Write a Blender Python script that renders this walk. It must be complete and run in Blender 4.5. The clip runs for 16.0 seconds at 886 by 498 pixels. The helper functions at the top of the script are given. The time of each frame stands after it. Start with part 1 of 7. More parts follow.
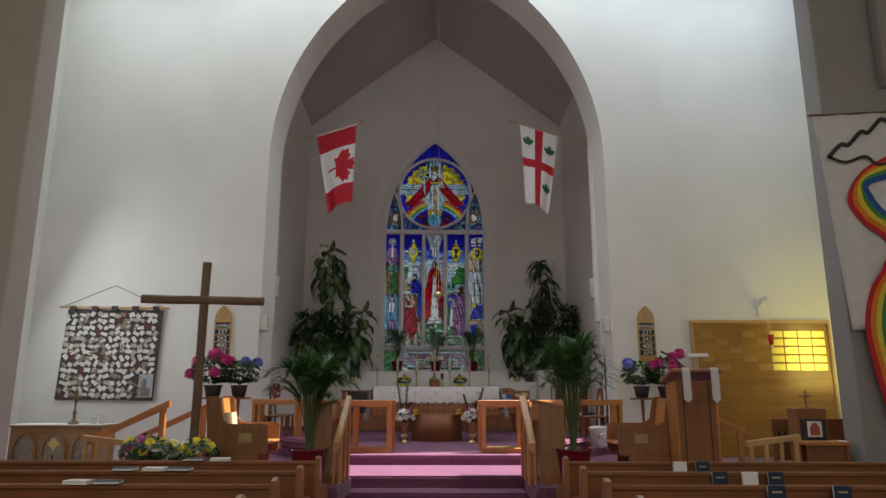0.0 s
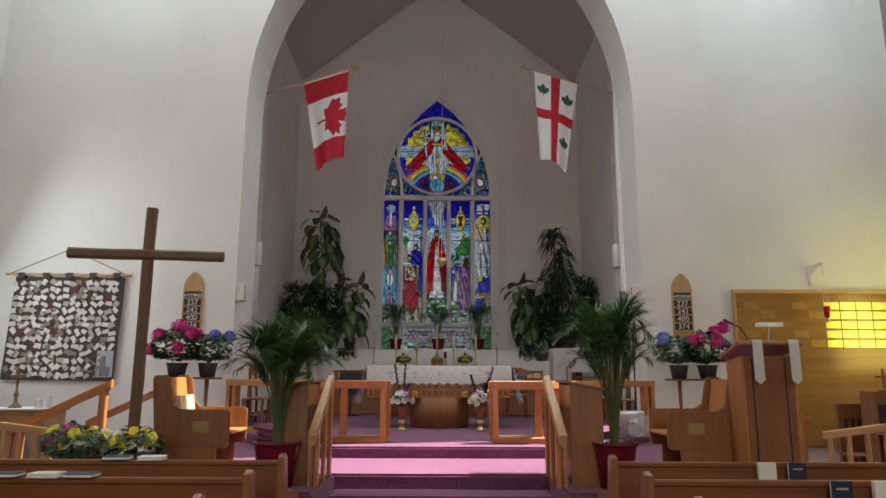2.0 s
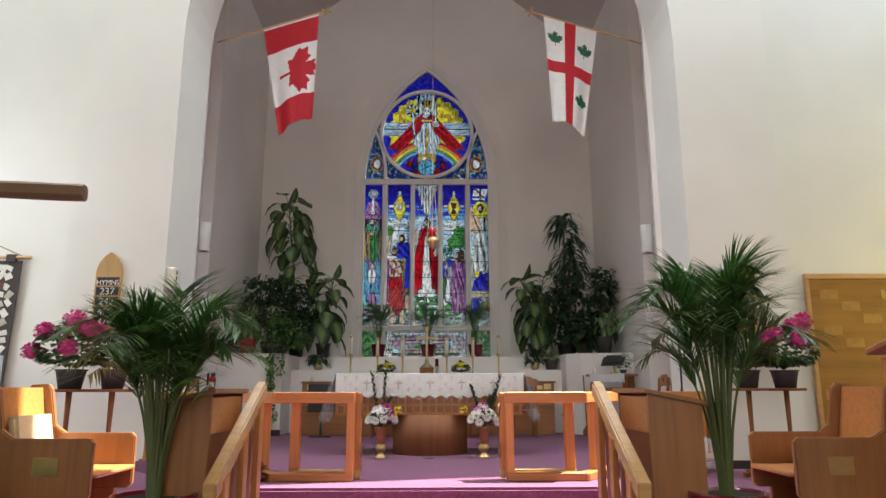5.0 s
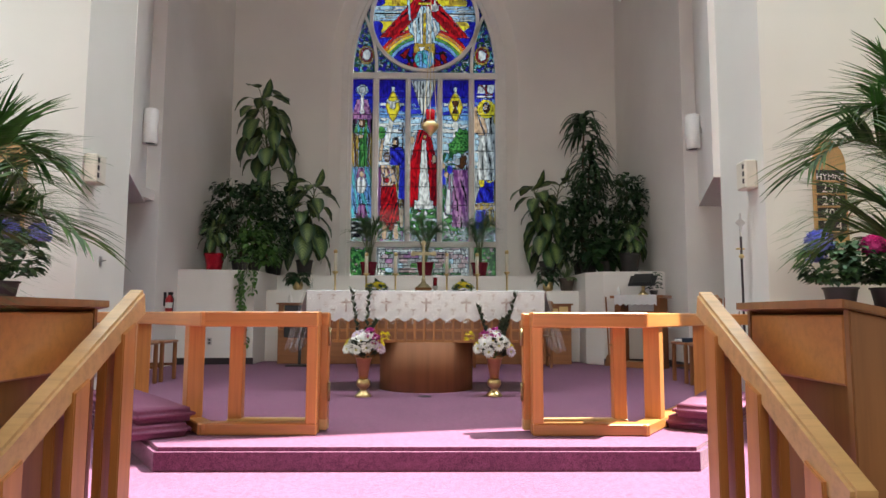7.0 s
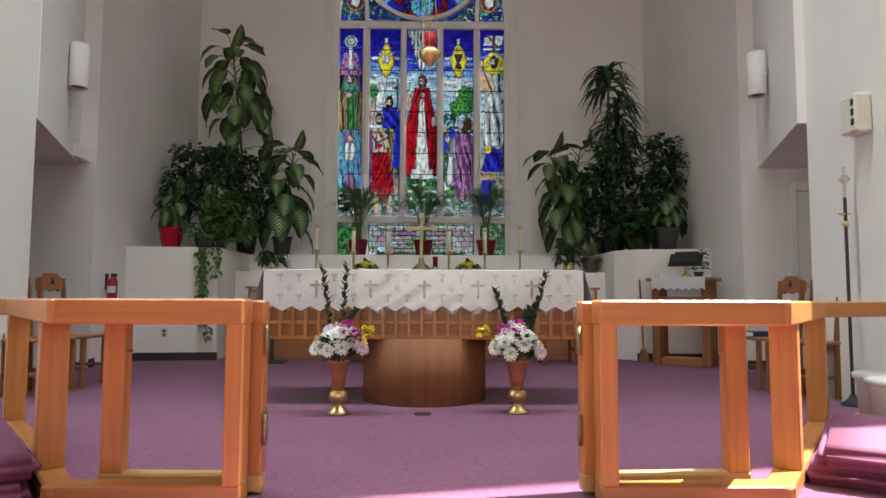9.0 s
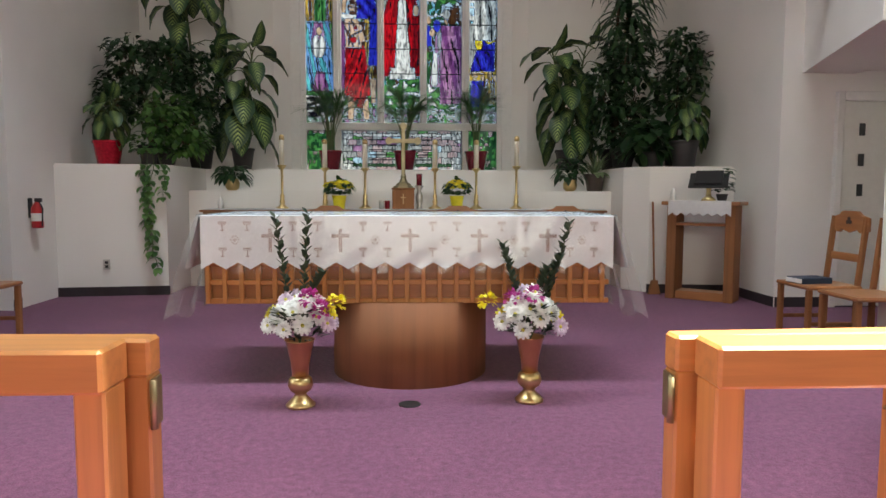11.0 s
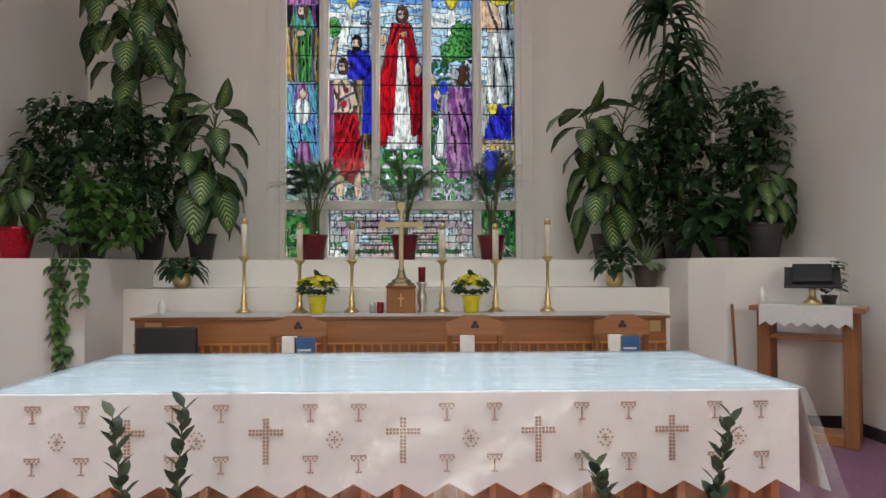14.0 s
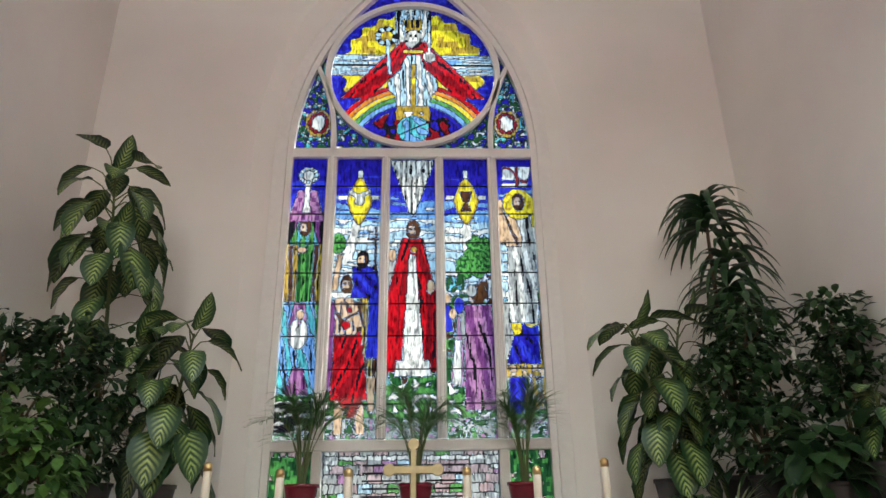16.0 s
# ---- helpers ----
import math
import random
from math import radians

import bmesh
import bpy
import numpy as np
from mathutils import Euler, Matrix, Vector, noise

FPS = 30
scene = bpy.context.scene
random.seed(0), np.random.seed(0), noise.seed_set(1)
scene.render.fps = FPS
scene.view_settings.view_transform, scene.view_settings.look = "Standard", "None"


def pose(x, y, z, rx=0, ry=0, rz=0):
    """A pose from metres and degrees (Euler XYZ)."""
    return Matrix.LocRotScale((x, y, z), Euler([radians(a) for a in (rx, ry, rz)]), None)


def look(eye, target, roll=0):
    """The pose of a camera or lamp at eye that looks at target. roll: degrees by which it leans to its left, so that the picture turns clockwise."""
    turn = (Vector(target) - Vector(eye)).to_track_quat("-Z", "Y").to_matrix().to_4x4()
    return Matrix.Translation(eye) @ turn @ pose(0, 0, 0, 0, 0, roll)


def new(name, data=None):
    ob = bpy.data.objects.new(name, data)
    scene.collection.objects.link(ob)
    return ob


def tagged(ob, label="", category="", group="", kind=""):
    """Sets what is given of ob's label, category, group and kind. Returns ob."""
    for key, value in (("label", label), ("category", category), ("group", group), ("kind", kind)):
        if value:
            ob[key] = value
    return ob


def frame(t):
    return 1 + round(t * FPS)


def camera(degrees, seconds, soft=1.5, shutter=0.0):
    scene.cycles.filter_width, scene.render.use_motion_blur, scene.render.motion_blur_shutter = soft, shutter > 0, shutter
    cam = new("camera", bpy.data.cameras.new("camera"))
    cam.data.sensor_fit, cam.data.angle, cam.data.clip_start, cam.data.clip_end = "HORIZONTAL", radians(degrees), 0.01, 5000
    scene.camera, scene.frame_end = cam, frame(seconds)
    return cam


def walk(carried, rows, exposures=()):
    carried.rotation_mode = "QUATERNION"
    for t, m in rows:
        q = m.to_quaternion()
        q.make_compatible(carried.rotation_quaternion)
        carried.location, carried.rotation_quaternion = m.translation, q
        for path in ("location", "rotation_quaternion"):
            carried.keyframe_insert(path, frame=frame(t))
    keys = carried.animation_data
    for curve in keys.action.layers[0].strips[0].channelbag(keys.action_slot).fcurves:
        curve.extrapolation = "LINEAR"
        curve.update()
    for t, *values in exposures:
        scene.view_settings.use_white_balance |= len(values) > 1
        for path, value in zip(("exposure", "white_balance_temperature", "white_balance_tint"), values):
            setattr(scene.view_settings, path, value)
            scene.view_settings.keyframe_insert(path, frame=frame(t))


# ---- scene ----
cam = camera(66.8, 16.0)
PATH = [
    (0, (0.159, -0.321, 1.499), (0.153, 1.635, 1.917), 0.1),
    (0.5, (0.141, 0.111, 1.496), (0.091, 2.068, 1.904), 0.7),
    (1, (0.109, 0.553, 1.495), (0.085, 2.513, 1.888), 0.4),
    (1.5, (0.123, 1.008, 1.474), (0.135, 2.974, 1.845), -0.1),
    (2, (0.123, 1.448, 1.465), (0.111, 3.414, 1.832), 0.2),
    (2.5, (0.123, 1.88, 1.466), (0.131, 3.845, 1.837), 0.0),
    (3, (0.143, 2.324, 1.463), (0.148, 4.284, 1.862), -0.0),
    (3.5, (0.124, 2.787, 1.448), (0.082, 4.745, 1.852), 0.5),
    (3.7, (0.094, 2.973, 1.438), (0.057, 4.928, 1.855), 0.4),
    (5.8, (0.085, 4.783, 1.401), (0.12, 6.747, 1.778), -0.1),
    (6, (0.102, 5.022, 1.396), (0.112, 6.991, 1.745), 0.2),
    (6.5, (0.09, 5.49, 1.385), (0.081, 7.471, 1.654), 0.6),
    (7, (0.09, 5.935, 1.366), (0.113, 7.926, 1.561), 0.2),
    (7.5, (0.089, 6.378, 1.382), (0.095, 8.372, 1.535), 0.5),
    (8, (0.071, 6.829, 1.382), (0.068, 8.824, 1.521), 0.7),
    (8.5, (0.065, 7.251, 1.377), (0.094, 9.246, 1.515), 0.2),
    (9, (0.072, 7.677, 1.384), (0.099, 9.671, 1.534), 0.2),
    (9.5, (0.049, 8.058, 1.4), (0.092, 10.058, 1.442), 0.5),
    (9.7, (0.045, 8.169, 1.445), (0.1, 10.168, 1.444), 0.4),
    (11.8, (0.016, 9.294, 1.788), (0.157, 11.28, 1.601), -0.2),
    (12, (0.045, 9.437, 1.79), (0.236, 11.424, 1.655), -0.3),
    (12.5, (0.1, 9.793, 1.833), (0.301, 11.783, 1.838), -0.2),
    (13, (0.069, 10.133, 1.858), (0.237, 12.125, 1.842), 0.4),
    (13.5, (0.055, 10.428, 1.957), (0.19, 12.423, 1.94), 0.2),
    (14, (0.043, 10.696, 1.971), (0.121, 12.694, 2.025), -0.1),
    (14.5, (0.057, 11.032, 2.026), (0.017, 13.019, 2.254), 0.2),
    (14.8, (0.013, 11.251, 2.049), (-0.056, 13.204, 2.474), 0.5),
    (15, (0.014, 11.366, 2.064), (-0.049, 13.298, 2.575), 0.6),
    (15.5, (-0.02, 11.676, 2.031), (0.044, 13.561, 2.697), -0.8),
    (16, (-0.033, 11.946, 2.043), (0.028, 13.802, 2.787), -0.8),
]
walk(cam, [(t, look(eye, target, roll)) for t, eye, target, roll in PATH],
     exposures=[(0, 1.15, 6500, 8), (0.5, 1.5, 6500, 8), (1.5, 1.62, 6550, 8), (2.4, 1.32, 6600, 8), (3.0, 1.33, 6600, 8), (3.7, 1.6, 6600, 8), (6.0, 2.25, 6650, 6), (7.5, 2.18, 6600, 5), (8.5, 2.12, 6550, 5), (9.2, 2.25, 6600, 5), (12.0, 2.42, 6650, 5), (14.0, 2.55, 6700, 5), (16.0, 3.0, 6700, 5)])

# ---- light ----
SUN_DIR = Vector((-0.40, -0.09, -0.78)).normalized()
world = bpy.data.worlds.new("sky")
scene.world = world
world.use_nodes = True
wn, wl = world.node_tree.nodes, world.node_tree.links
sky = wn.new("ShaderNodeTexSky")
sky.sky_type, sky.sun_disc = "NISHITA", False
sky.sun_elevation = math.asin(-SUN_DIR.z)
sky.sun_rotation = math.atan2(-SUN_DIR.x, -SUN_DIR.y)
wn["Background"].inputs["Strength"].default_value = 0.15
wl.new(sky.outputs["Color"], wn["Background"].inputs["Color"])

sun = new("sun", bpy.data.lights.new("sun", "SUN"))
sun.data.energy, sun.data.angle, sun.data.color = 5.0, radians(0.5), (1.0, 0.96, 0.9)
sun.matrix_world = look((0, 0, 30), Vector((0, 0, 30)) + SUN_DIR)


def area_lamp(name, eye, target, sx, sy, watts, color):
    lamp = new(name, bpy.data.lights.new(name, "AREA"))
    lamp.data.shape, lamp.data.size, lamp.data.size_y = "RECTANGLE", sx, sy
    lamp.data.energy, lamp.data.color = watts, color
    lamp.matrix_world = look(eye, target)
    return lamp


# daylight through the roof light; added fill lamps before the unseen nave walls
area_lamp("rooflight_daylight", (0, 11.5, 11.15), (0, 11.5, 0), 15.0, 0.9, 135, (0.82, 0.92, 1.0)).data.spread = radians(108)
for sx in (-1, 1):
    area_lamp("nave_fill_lamp", (sx * 7.85, 2.0, 4.6), (0, 3.5, 2.5), 5.0, 4.0, 45, (1.0, 0.97, 0.88))
area_lamp("rear_fill_lamp", (0, -6.9, 5.0), (0, 8, 3.0), 8.0, 5.0, 140, (0.98, 0.97, 0.90))

area_lamp("west_window_daylight", (-7.75, 10.8, 2.8), (-4.2, 10.9, 1.4), 1.4, 4.0, 34, (0.84, 0.92, 1.0))
area_lamp("amber_window_daylight", (7.9, 11.2, 2.6), (6.6, 12.6, 3.4), 0.9, 2.2, 13, (1.0, 0.86, 0.22))

# ---- materials ----


def node_mat(name, rough=0.5, metal=0.0):
    m = bpy.data.materials.new(name)
    m.use_nodes = True
    b = m.node_tree.nodes["Principled BSDF"]
    b.inputs["Roughness"].default_value, b.inputs["Metallic"].default_value = rough, metal
    return m, m.node_tree.nodes, m.node_tree.links, b


def coords(n, l, scale=(1, 1, 1)):
    geo = n.new("ShaderNodeTexCoord")
    mp = n.new("ShaderNodeMapping")
    mp.inputs["Scale"].default_value = scale
    l.new(geo.outputs["Object"], mp.inputs["Vector"])
    return mp.outputs["Vector"]


def noise_of(n, l, vec, scale, detail=4.0, rough=0.55):
    t = n.new("ShaderNodeTexNoise")
    t.inputs["Scale"].default_value, t.inputs["Detail"].default_value, t.inputs["Roughness"].default_value = scale, detail, rough
    l.new(vec, t.inputs["Vector"])
    return t.outputs["Fac"]


def ramp(n, l, fac, stops):
    r = n.new("ShaderNodeValToRGB")
    r.color_ramp.elements[0].position, r.color_ramp.elements[0].color = stops[0][0], (*stops[0][1], 1)
    r.color_ramp.elements[1].position, r.color_ramp.elements[1].color = stops[-1][0], (*stops[-1][1], 1)
    for p, c in stops[1:-1]:
        r.color_ramp.elements.new(p).color = (*c, 1)
    l.new(fac, r.inputs["Fac"])
    return r.outputs["Color"]


def mixed(n, l, fac, a, b, blend="MIX"):
    x = n.new("ShaderNodeMix")
    x.data_type, x.blend_type = "RGBA", blend
    for sock, v in ((x.inputs[0], fac), (x.inputs[6], a), (x.inputs[7], b)):
        if hasattr(v, "is_output"):
            l.new(v, sock)
        else:
            sock.default_value = v if isinstance(v, float) else (*v, 1)
    return x.outputs[2]


def bumped(n, l, b, fac, strength, dist):
    u = n.new("ShaderNodeBump")
    u.inputs["Strength"].default_value, u.inputs["Distance"].default_value = strength, dist
    l.new(fac, u.inputs["Height"])
    l.new(u.outputs["Normal"], b.inputs["Normal"])


def shade(c, k):
    return tuple(min(1.0, v * k) for v in c)


def plaster(name, c, spread=0.05):
    m, n, l, b = node_mat(name, 0.85)
    v = coords(n, l)
    big, fine = noise_of(n, l, v, 0.55, 3), noise_of(n, l, v, 60, 3)
    l.new(ramp(n, l, big, [(0.3, shade(c, 1 - spread)), (0.7, shade(c, 1 + spread))]), b.inputs["Base Color"])
    bumped(n, l, b, fine, 0.12, 0.004)
    return m


def wood(name, c, rough=0.38, grain=26.0, axis=0, coat=0.2):
    m, n, l, b = node_mat(name, rough)
    sc = [grain, grain, grain]
    sc[axis] = grain * 0.05
    v = coords(n, l, tuple(sc))
    g = noise_of(n, l, v, 1.0, 5, 0.62)
    v2 = coords(n, l)
    big = noise_of(n, l, v2, 1.6, 2)
    info = n.new("ShaderNodeObjectInfo")
    base = ramp(n, l, g, [(0.28, shade(c, 0.78)), (0.5, c), (0.72, shade(c, 1.13))])
    tint = ramp(n, l, big, [(0.3, (0.86, 0.84, 0.82)), (0.7, (1.08, 1.06, 1.02))])
    col = mixed(n, l, 1.0, base, tint, "MULTIPLY")
    rnd = ramp(n, l, info.outputs["Random"], [(0.0, (0.9, 0.88, 0.86)), (1.0, (1.08, 1.07, 1.05))])
    l.new(mixed(n, l, 1.0, col, rnd, "MULTIPLY"), b.inputs["Base Color"])
    bumped(n, l, b, g, 0.08, 0.002)
    b.inputs["Coat Weight"].default_value, b.inputs["Coat Roughness"].default_value = coat, 0.3
    return m


def carpet_mat(name, c):
    m, n, l, b = node_mat(name, 0.97)
    v = coords(n, l)
    fine, mid, big = noise_of(n, l, v, 150, 3), noise_of(n, l, v, 30, 4), noise_of(n, l, v, 1.1, 3)
    base = ramp(n, l, fine, [(0.3, shade(c, 0.62)), (0.7, shade(c, 1.38))])
    t = ramp(n, l, big, [(0.3, (0.88, 0.88, 0.9)), (0.7, (1.1, 1.1, 1.08))])
    u = ramp(n, l, mid, [(0.3, (0.76, 0.76, 0.76)), (0.7, (1.22, 1.22, 1.22))])
    l.new(mixed(n, l, 1.0, mixed(n, l, 1.0, base, t, "MULTIPLY"), u, "MULTIPLY"), b.inputs["Base Color"])
    bumped(n, l, b, fine, 0.6, 0.006)
    b.inputs["Sheen Weight"].default_value = 0.15
    b.inputs["Specular IOR Level"].default_value = 0.1
    return m


def simple(name, c, rough=0.5, metal=0.0, var=0.1, scale=14.0, bump=0.0):
    m, n, l, b = node_mat(name, rough, metal)
    v = coords(n, l)
    f = noise_of(n, l, v, scale, 4)
    l.new(ramp(n, l, f, [(0.3, shade(c, 1 - var)), (0.7, shade(c, 1 + var))]), b.inputs["Base Color"])
    if bump:
        bumped(n, l, b, f, bump, 0.003)
    return m


def leaf_mat(name, dark, light, rough=0.42):
    m, n, l, b = node_mat(name, rough)
    geo = n.new("ShaderNodeNewGeometry")
    v = coords(n, l)
    f = noise_of(n, l, v, 30, 2)
    a = ramp(n, l, geo.outputs["Random Per Island"], [(0.0, dark), (1.0, light)])
    t = ramp(n, l, f, [(0.3, (0.8, 0.8, 0.8)), (0.7, (1.2, 1.2, 1.2))])
    col = mixed(n, l, 1.0, a, t, "MULTIPLY")
    l.new(col, b.inputs["Base Color"])
    tr = n.new("ShaderNodeBsdfTranslucent")
    l.new(col, tr.inputs["Color"])
    mx = n.new("ShaderNodeMixShader")
    mx.inputs[0].default_value = 0.25
    l.new(b.outputs[0], mx.inputs[1])
    l.new(tr.outputs[0], mx.inputs[2])
    l.new(mx.outputs[0], n["Material Output"].inputs["Surface"])
    return m


WHITE = plaster("wall_paint", (0.80, 0.79, 0.74))
CHANCEL_WHITE = plaster("sanctuary_paint", (0.85, 0.815, 0.78))
BEIGE = plaster("pier_beige", (0.46, 0.42, 0.36), 0.08)
PIER_GREY = plaster("pier_grey", (0.32, 0.31, 0.29), 0.08)
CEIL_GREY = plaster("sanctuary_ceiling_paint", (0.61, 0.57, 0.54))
CARPET = carpet_mat("purple_carpet", (0.186, 0.068, 0.128))
BASE_DARK = simple("dark_baseboard", (0.035, 0.025, 0.03), 0.6)
OAK = wood("oak_rail", (0.53, 0.225, 0.066), axis=0)
OAK_UP = wood("oak_upright", (0.53, 0.225, 0.066), axis=2)
OAK_PALE = wood("oak_pale", (0.58, 0.36, 0.16), axis=0)
OAK_DARK = wood("oak_altar", (0.28, 0.115, 0.043), 0.75, axis=2, coat=0.0)
OAK_DARK_X = wood("oak_altar_lengthwise", (0.36, 0.15, 0.058), axis=0)
PEW_WOOD = wood("pew_oak", (0.23, 0.09, 0.034), axis=0)
PEW_END = wood("pew_end_oak", (0.32, 0.14, 0.052), axis=2)
CEIL_WOOD = wood("ceiling_cedar", (0.42, 0.26, 0.13), 0.5, 12, 1)
FRAME_PAINT = simple("window_frame_paint", (0.80, 0.775, 0.75), 0.5, 0, 0.03)
BRASS = simple("polished_brass", (0.70, 0.54, 0.26), 0.3, 1.0, 0.06)
STEEL = simple("brushed_steel", (0.60, 0.58, 0.55), 0.42, 1.0, 0.06)
BLACK = simple("black_plastic", (0.02, 0.02, 0.022), 0.45)
LEAD = simple("lead_came", (0.006, 0.006, 0.007), 0.9)
LEAD.node_tree.nodes["Principled BSDF"].inputs["Specular IOR Level"].default_value = 0.05

# ---- building helpers ----


def part(name, bm, material, parent=None, label="", smooth=False):
    me = bpy.data.meshes.new(name)
    bmesh.ops.recalc_face_normals(bm, faces=bm.faces)
    bm.to_mesh(me)
    bm.free()
    for mt in (material if isinstance(material, (list, tuple)) else [material]):
        me.materials.append(mt)
    if smooth:
        for p in me.polygons:
            p.use_smooth = True
    ob = new(name, me)
    if parent is not None:
        ob.parent = parent
    if label:
        ob["label"] = label
    return ob


def thing(name, at, rz, label, category, group="", kind=""):
    e = new(name)
    e.empty_display_size = 0.1
    e.matrix_basis = pose(*at, 0, 0, rz)
    return tagged(e, label, category, group, kind)


def bx(x0, x1, y0, y1, z0, z1, bev=0.006, bm=None, m=None):
    """A box with softened edges."""
    bm = bm or bmesh.new()
    r = bmesh.ops.create_cube(bm, size=1.0)
    vs = r["verts"]
    for v in vs:
        v.co = Vector(((x0 + x1) / 2 + v.co.x * (x1 - x0), (y0 + y1) / 2 + v.co.y * (y1 - y0), (z0 + z1) / 2 + v.co.z * (z1 - z0)))
    if bev:
        es = list({e for v in vs for e in v.link_edges})
        w = min(bev, 0.4 * min(x1 - x0, y1 - y0, z1 - z0))
        out = bmesh.ops.bevel(bm, geom=es, offset=w, segments=1, affect="EDGES")
        vs = list({v for f in out["faces"] for v in f.verts} | {v for v in vs if v.is_valid})
    if m is not None:
        bmesh.ops.transform(bm, matrix=m, verts=vs)
    return bm


def prism(pts, a, b, plane="xz", bm=None, bev=0.0, m=None):
    """A polygon in a plane (xz, yz or xy), given depth from a to b."""
    bm = bm or bmesh.new()

    def at(p, d):
        return {"xz": (p[0], d, p[1]), "yz": (d, p[0], p[1]), "xy": (p[0], p[1], d)}[plane]
    va = [bm.verts.new(at(p, a)) for p in pts]
    vb = [bm.verts.new(at(p, b)) for p in pts]
    caps = [bm.faces.new(va), bm.faces.new(vb[::-1])]
    k = len(pts)
    for i in range(k):
        bm.faces.new((va[i], vb[i], vb[(i + 1) % k], va[(i + 1) % k]))
    vs = va + vb
    if bev:
        es = list({e for f in caps for e in f.edges})
        bmesh.ops.recalc_face_normals(bm, faces=bm.faces)
        out = bmesh.ops.bevel(bm, geom=es, offset=bev, segments=2, affect="EDGES")
        vs = [v for v in bm.verts] if m is not None else vs
    if m is not None:
        bmesh.ops.transform(bm, matrix=m, verts=vs)
    return bm


def lathe(profile, seg=24, at=(0, 0, 0), bm=None):
    """A turned shape: rows of (radius, height)."""
    bm = bm or bmesh.new()
    rings = []
    for r, z in profile:
        rings.append([bm.verts.new((at[0] + r * math.cos(2 * math.pi * i / seg), at[1] + r * math.sin(2 * math.pi * i / seg), at[2] + z)) for i in range(seg)])
    for p, q in zip(rings, rings[1:]):
        for i in range(seg):
            bm.faces.new((p[i], p[(i + 1) % seg], q[(i + 1) % seg], q[i]))
    bm.faces.new(rings[0][::-1])
    bm.faces.new(rings[-1])
    return bm


def tube(pts, radii, seg=8, bm=None):
    bm = bm or bmesh.new()
    pts = [Vector(p) for p in pts]
    rings = []
    for i, p in enumerate(pts):
        d = (pts[min(i + 1, len(pts) - 1)] - pts[max(i - 1, 0)]).normalized()
        side = d.cross(Vector((0, 0, 1)) if abs(d.z) < 0.9 else Vector((0, 1, 0))).normalized()
        up = side.cross(d)
        r = radii[i] if isinstance(radii, (list, tuple)) else radii
        rings.append([bm.verts.new(p + side * r * math.cos(2 * math.pi * k / seg) + up * r * math.sin(2 * math.pi * k / seg)) for k in range(seg)])
    for p, q in zip(rings, rings[1:]):
        for k in range(seg):
            bm.faces.new((p[k], p[(k + 1) % seg], q[(k + 1) % seg], q[k]))
    bm.faces.new(rings[0][::-1])
    bm.faces.new(rings[-1])
    return bm


def structure(name, bm, mt, label, category, smooth=False):
    return tagged(part(name, bm, mt, None, "", smooth), label, category, "", "structure")


def pointed(cx, half, spring, offset, steps=14, z0=0.0):
    """The outline of a pointed arch, from its lower left up and over to its lower right."""
    r = half + offset
    top = math.acos(offset / r)
    left = [(cx + offset - r * math.cos(top * i / steps), spring + r * math.sin(top * i / steps)) for i in range(steps + 1)]
    right = [(2 * cx - x, z) for x, z in left[-2::-1]]
    return [(cx - half, z0)] + left + right + [(cx + half, z0)]


# ---- the shell ----
FLOOR, CHANCEL, SANCT = 0.0, 0.465, 0.60
structure("floor", bx(-8.2, 8.2, -7.2, 20, -0.3, 0.0, 0), CARPET, "purple carpeted floor of the nave", "floor")


def platform(name, pts, z0, z1, label):
    return structure(name, prism(pts, z0, z1, "xy", None, 0.024), CARPET, label, "step")


for i, (y, z) in enumerate(((7.74, 0.16), (8.17, 0.318))):
    platform("step_%d" % (i + 1), [(-1.03, y), (1.17, y), (1.17, 8.62), (-1.03, 8.62)], 0.0, z, "purple carpeted chancel step")
platform("chancel_floor", [(-1.03, 7.5), (-1.03, 8.6), (1.17, 8.6), (1.17, 7.5), (4.0, 7.5), (4.0, 12.6), (3.6, 13.4), (-3.5, 13.4), (-3.9, 12.6), (-3.9, 7.5)], 0.0, CHANCEL, "purple carpeted chancel platform")
for sx in (-1, 1):
    for i in range(2):
        xa, xb = sx * 3.88, sx * (4.5 - 0.3 * i)
        platform("side_step_%d" % (i + 1), [(min(xa, xb), 8.9), (max(xa, xb), 8.9), (max(xa, xb), 10.3), (min(xa, xb), 10.3)], 0.0, 0.155 * (i + 1), "purple carpeted side step")
platform("sanctuary_floor", [(-1.52, 9.9), (1.64, 9.93), (2.69, 11.38), (3.5, 12.39), (3.24, 12.45), (3.24, 13.4), (5.4, 13.6), (5.4, 15.5), (3.8, 15.5), (3.8, 19.3), (-4.0, 19.3), (-4.0, 15.5), (-5.4, 15.5), (-5.4, 13.6), (-3.35, 13.4), (-3.35, 12.45), (-3.5, 12.39), (-2.06, 10.72)], 0.05, SANCT, "purple carpeted sanctuary floor one step up")

# the wall with the great arch
arch = pointed(-0.015, 3.335, 6.05, 1.7, 18, 0.0)
outline = [(-4.62, 0.0)] + arch + [(4.58, 0.0), (4.58, 11.6), (-4.62, 11.6)]
structure("wall_arch", prism(outline, 12.4, 13.4, "xz"), WHITE, "white plastered wall with a great pointed arch", "wall")
structure("wall_north_left", bx(-8.0, -4.6, 12.65, 13.05, 0, 11.6, 0), WHITE, "white plastered wall beside the arch", "wall")
structure("wall_north_right", bx(4.56, 8.0, 12.65, 13.05, 0, 11.6, 0), WHITE, "white plastered wall beside the arch", "wall")
structure("wall_west", bx(-8.2, -7.85, -7.2, 13.05, 0, 11.6, 0), WHITE, "white plastered side wall", "wall")
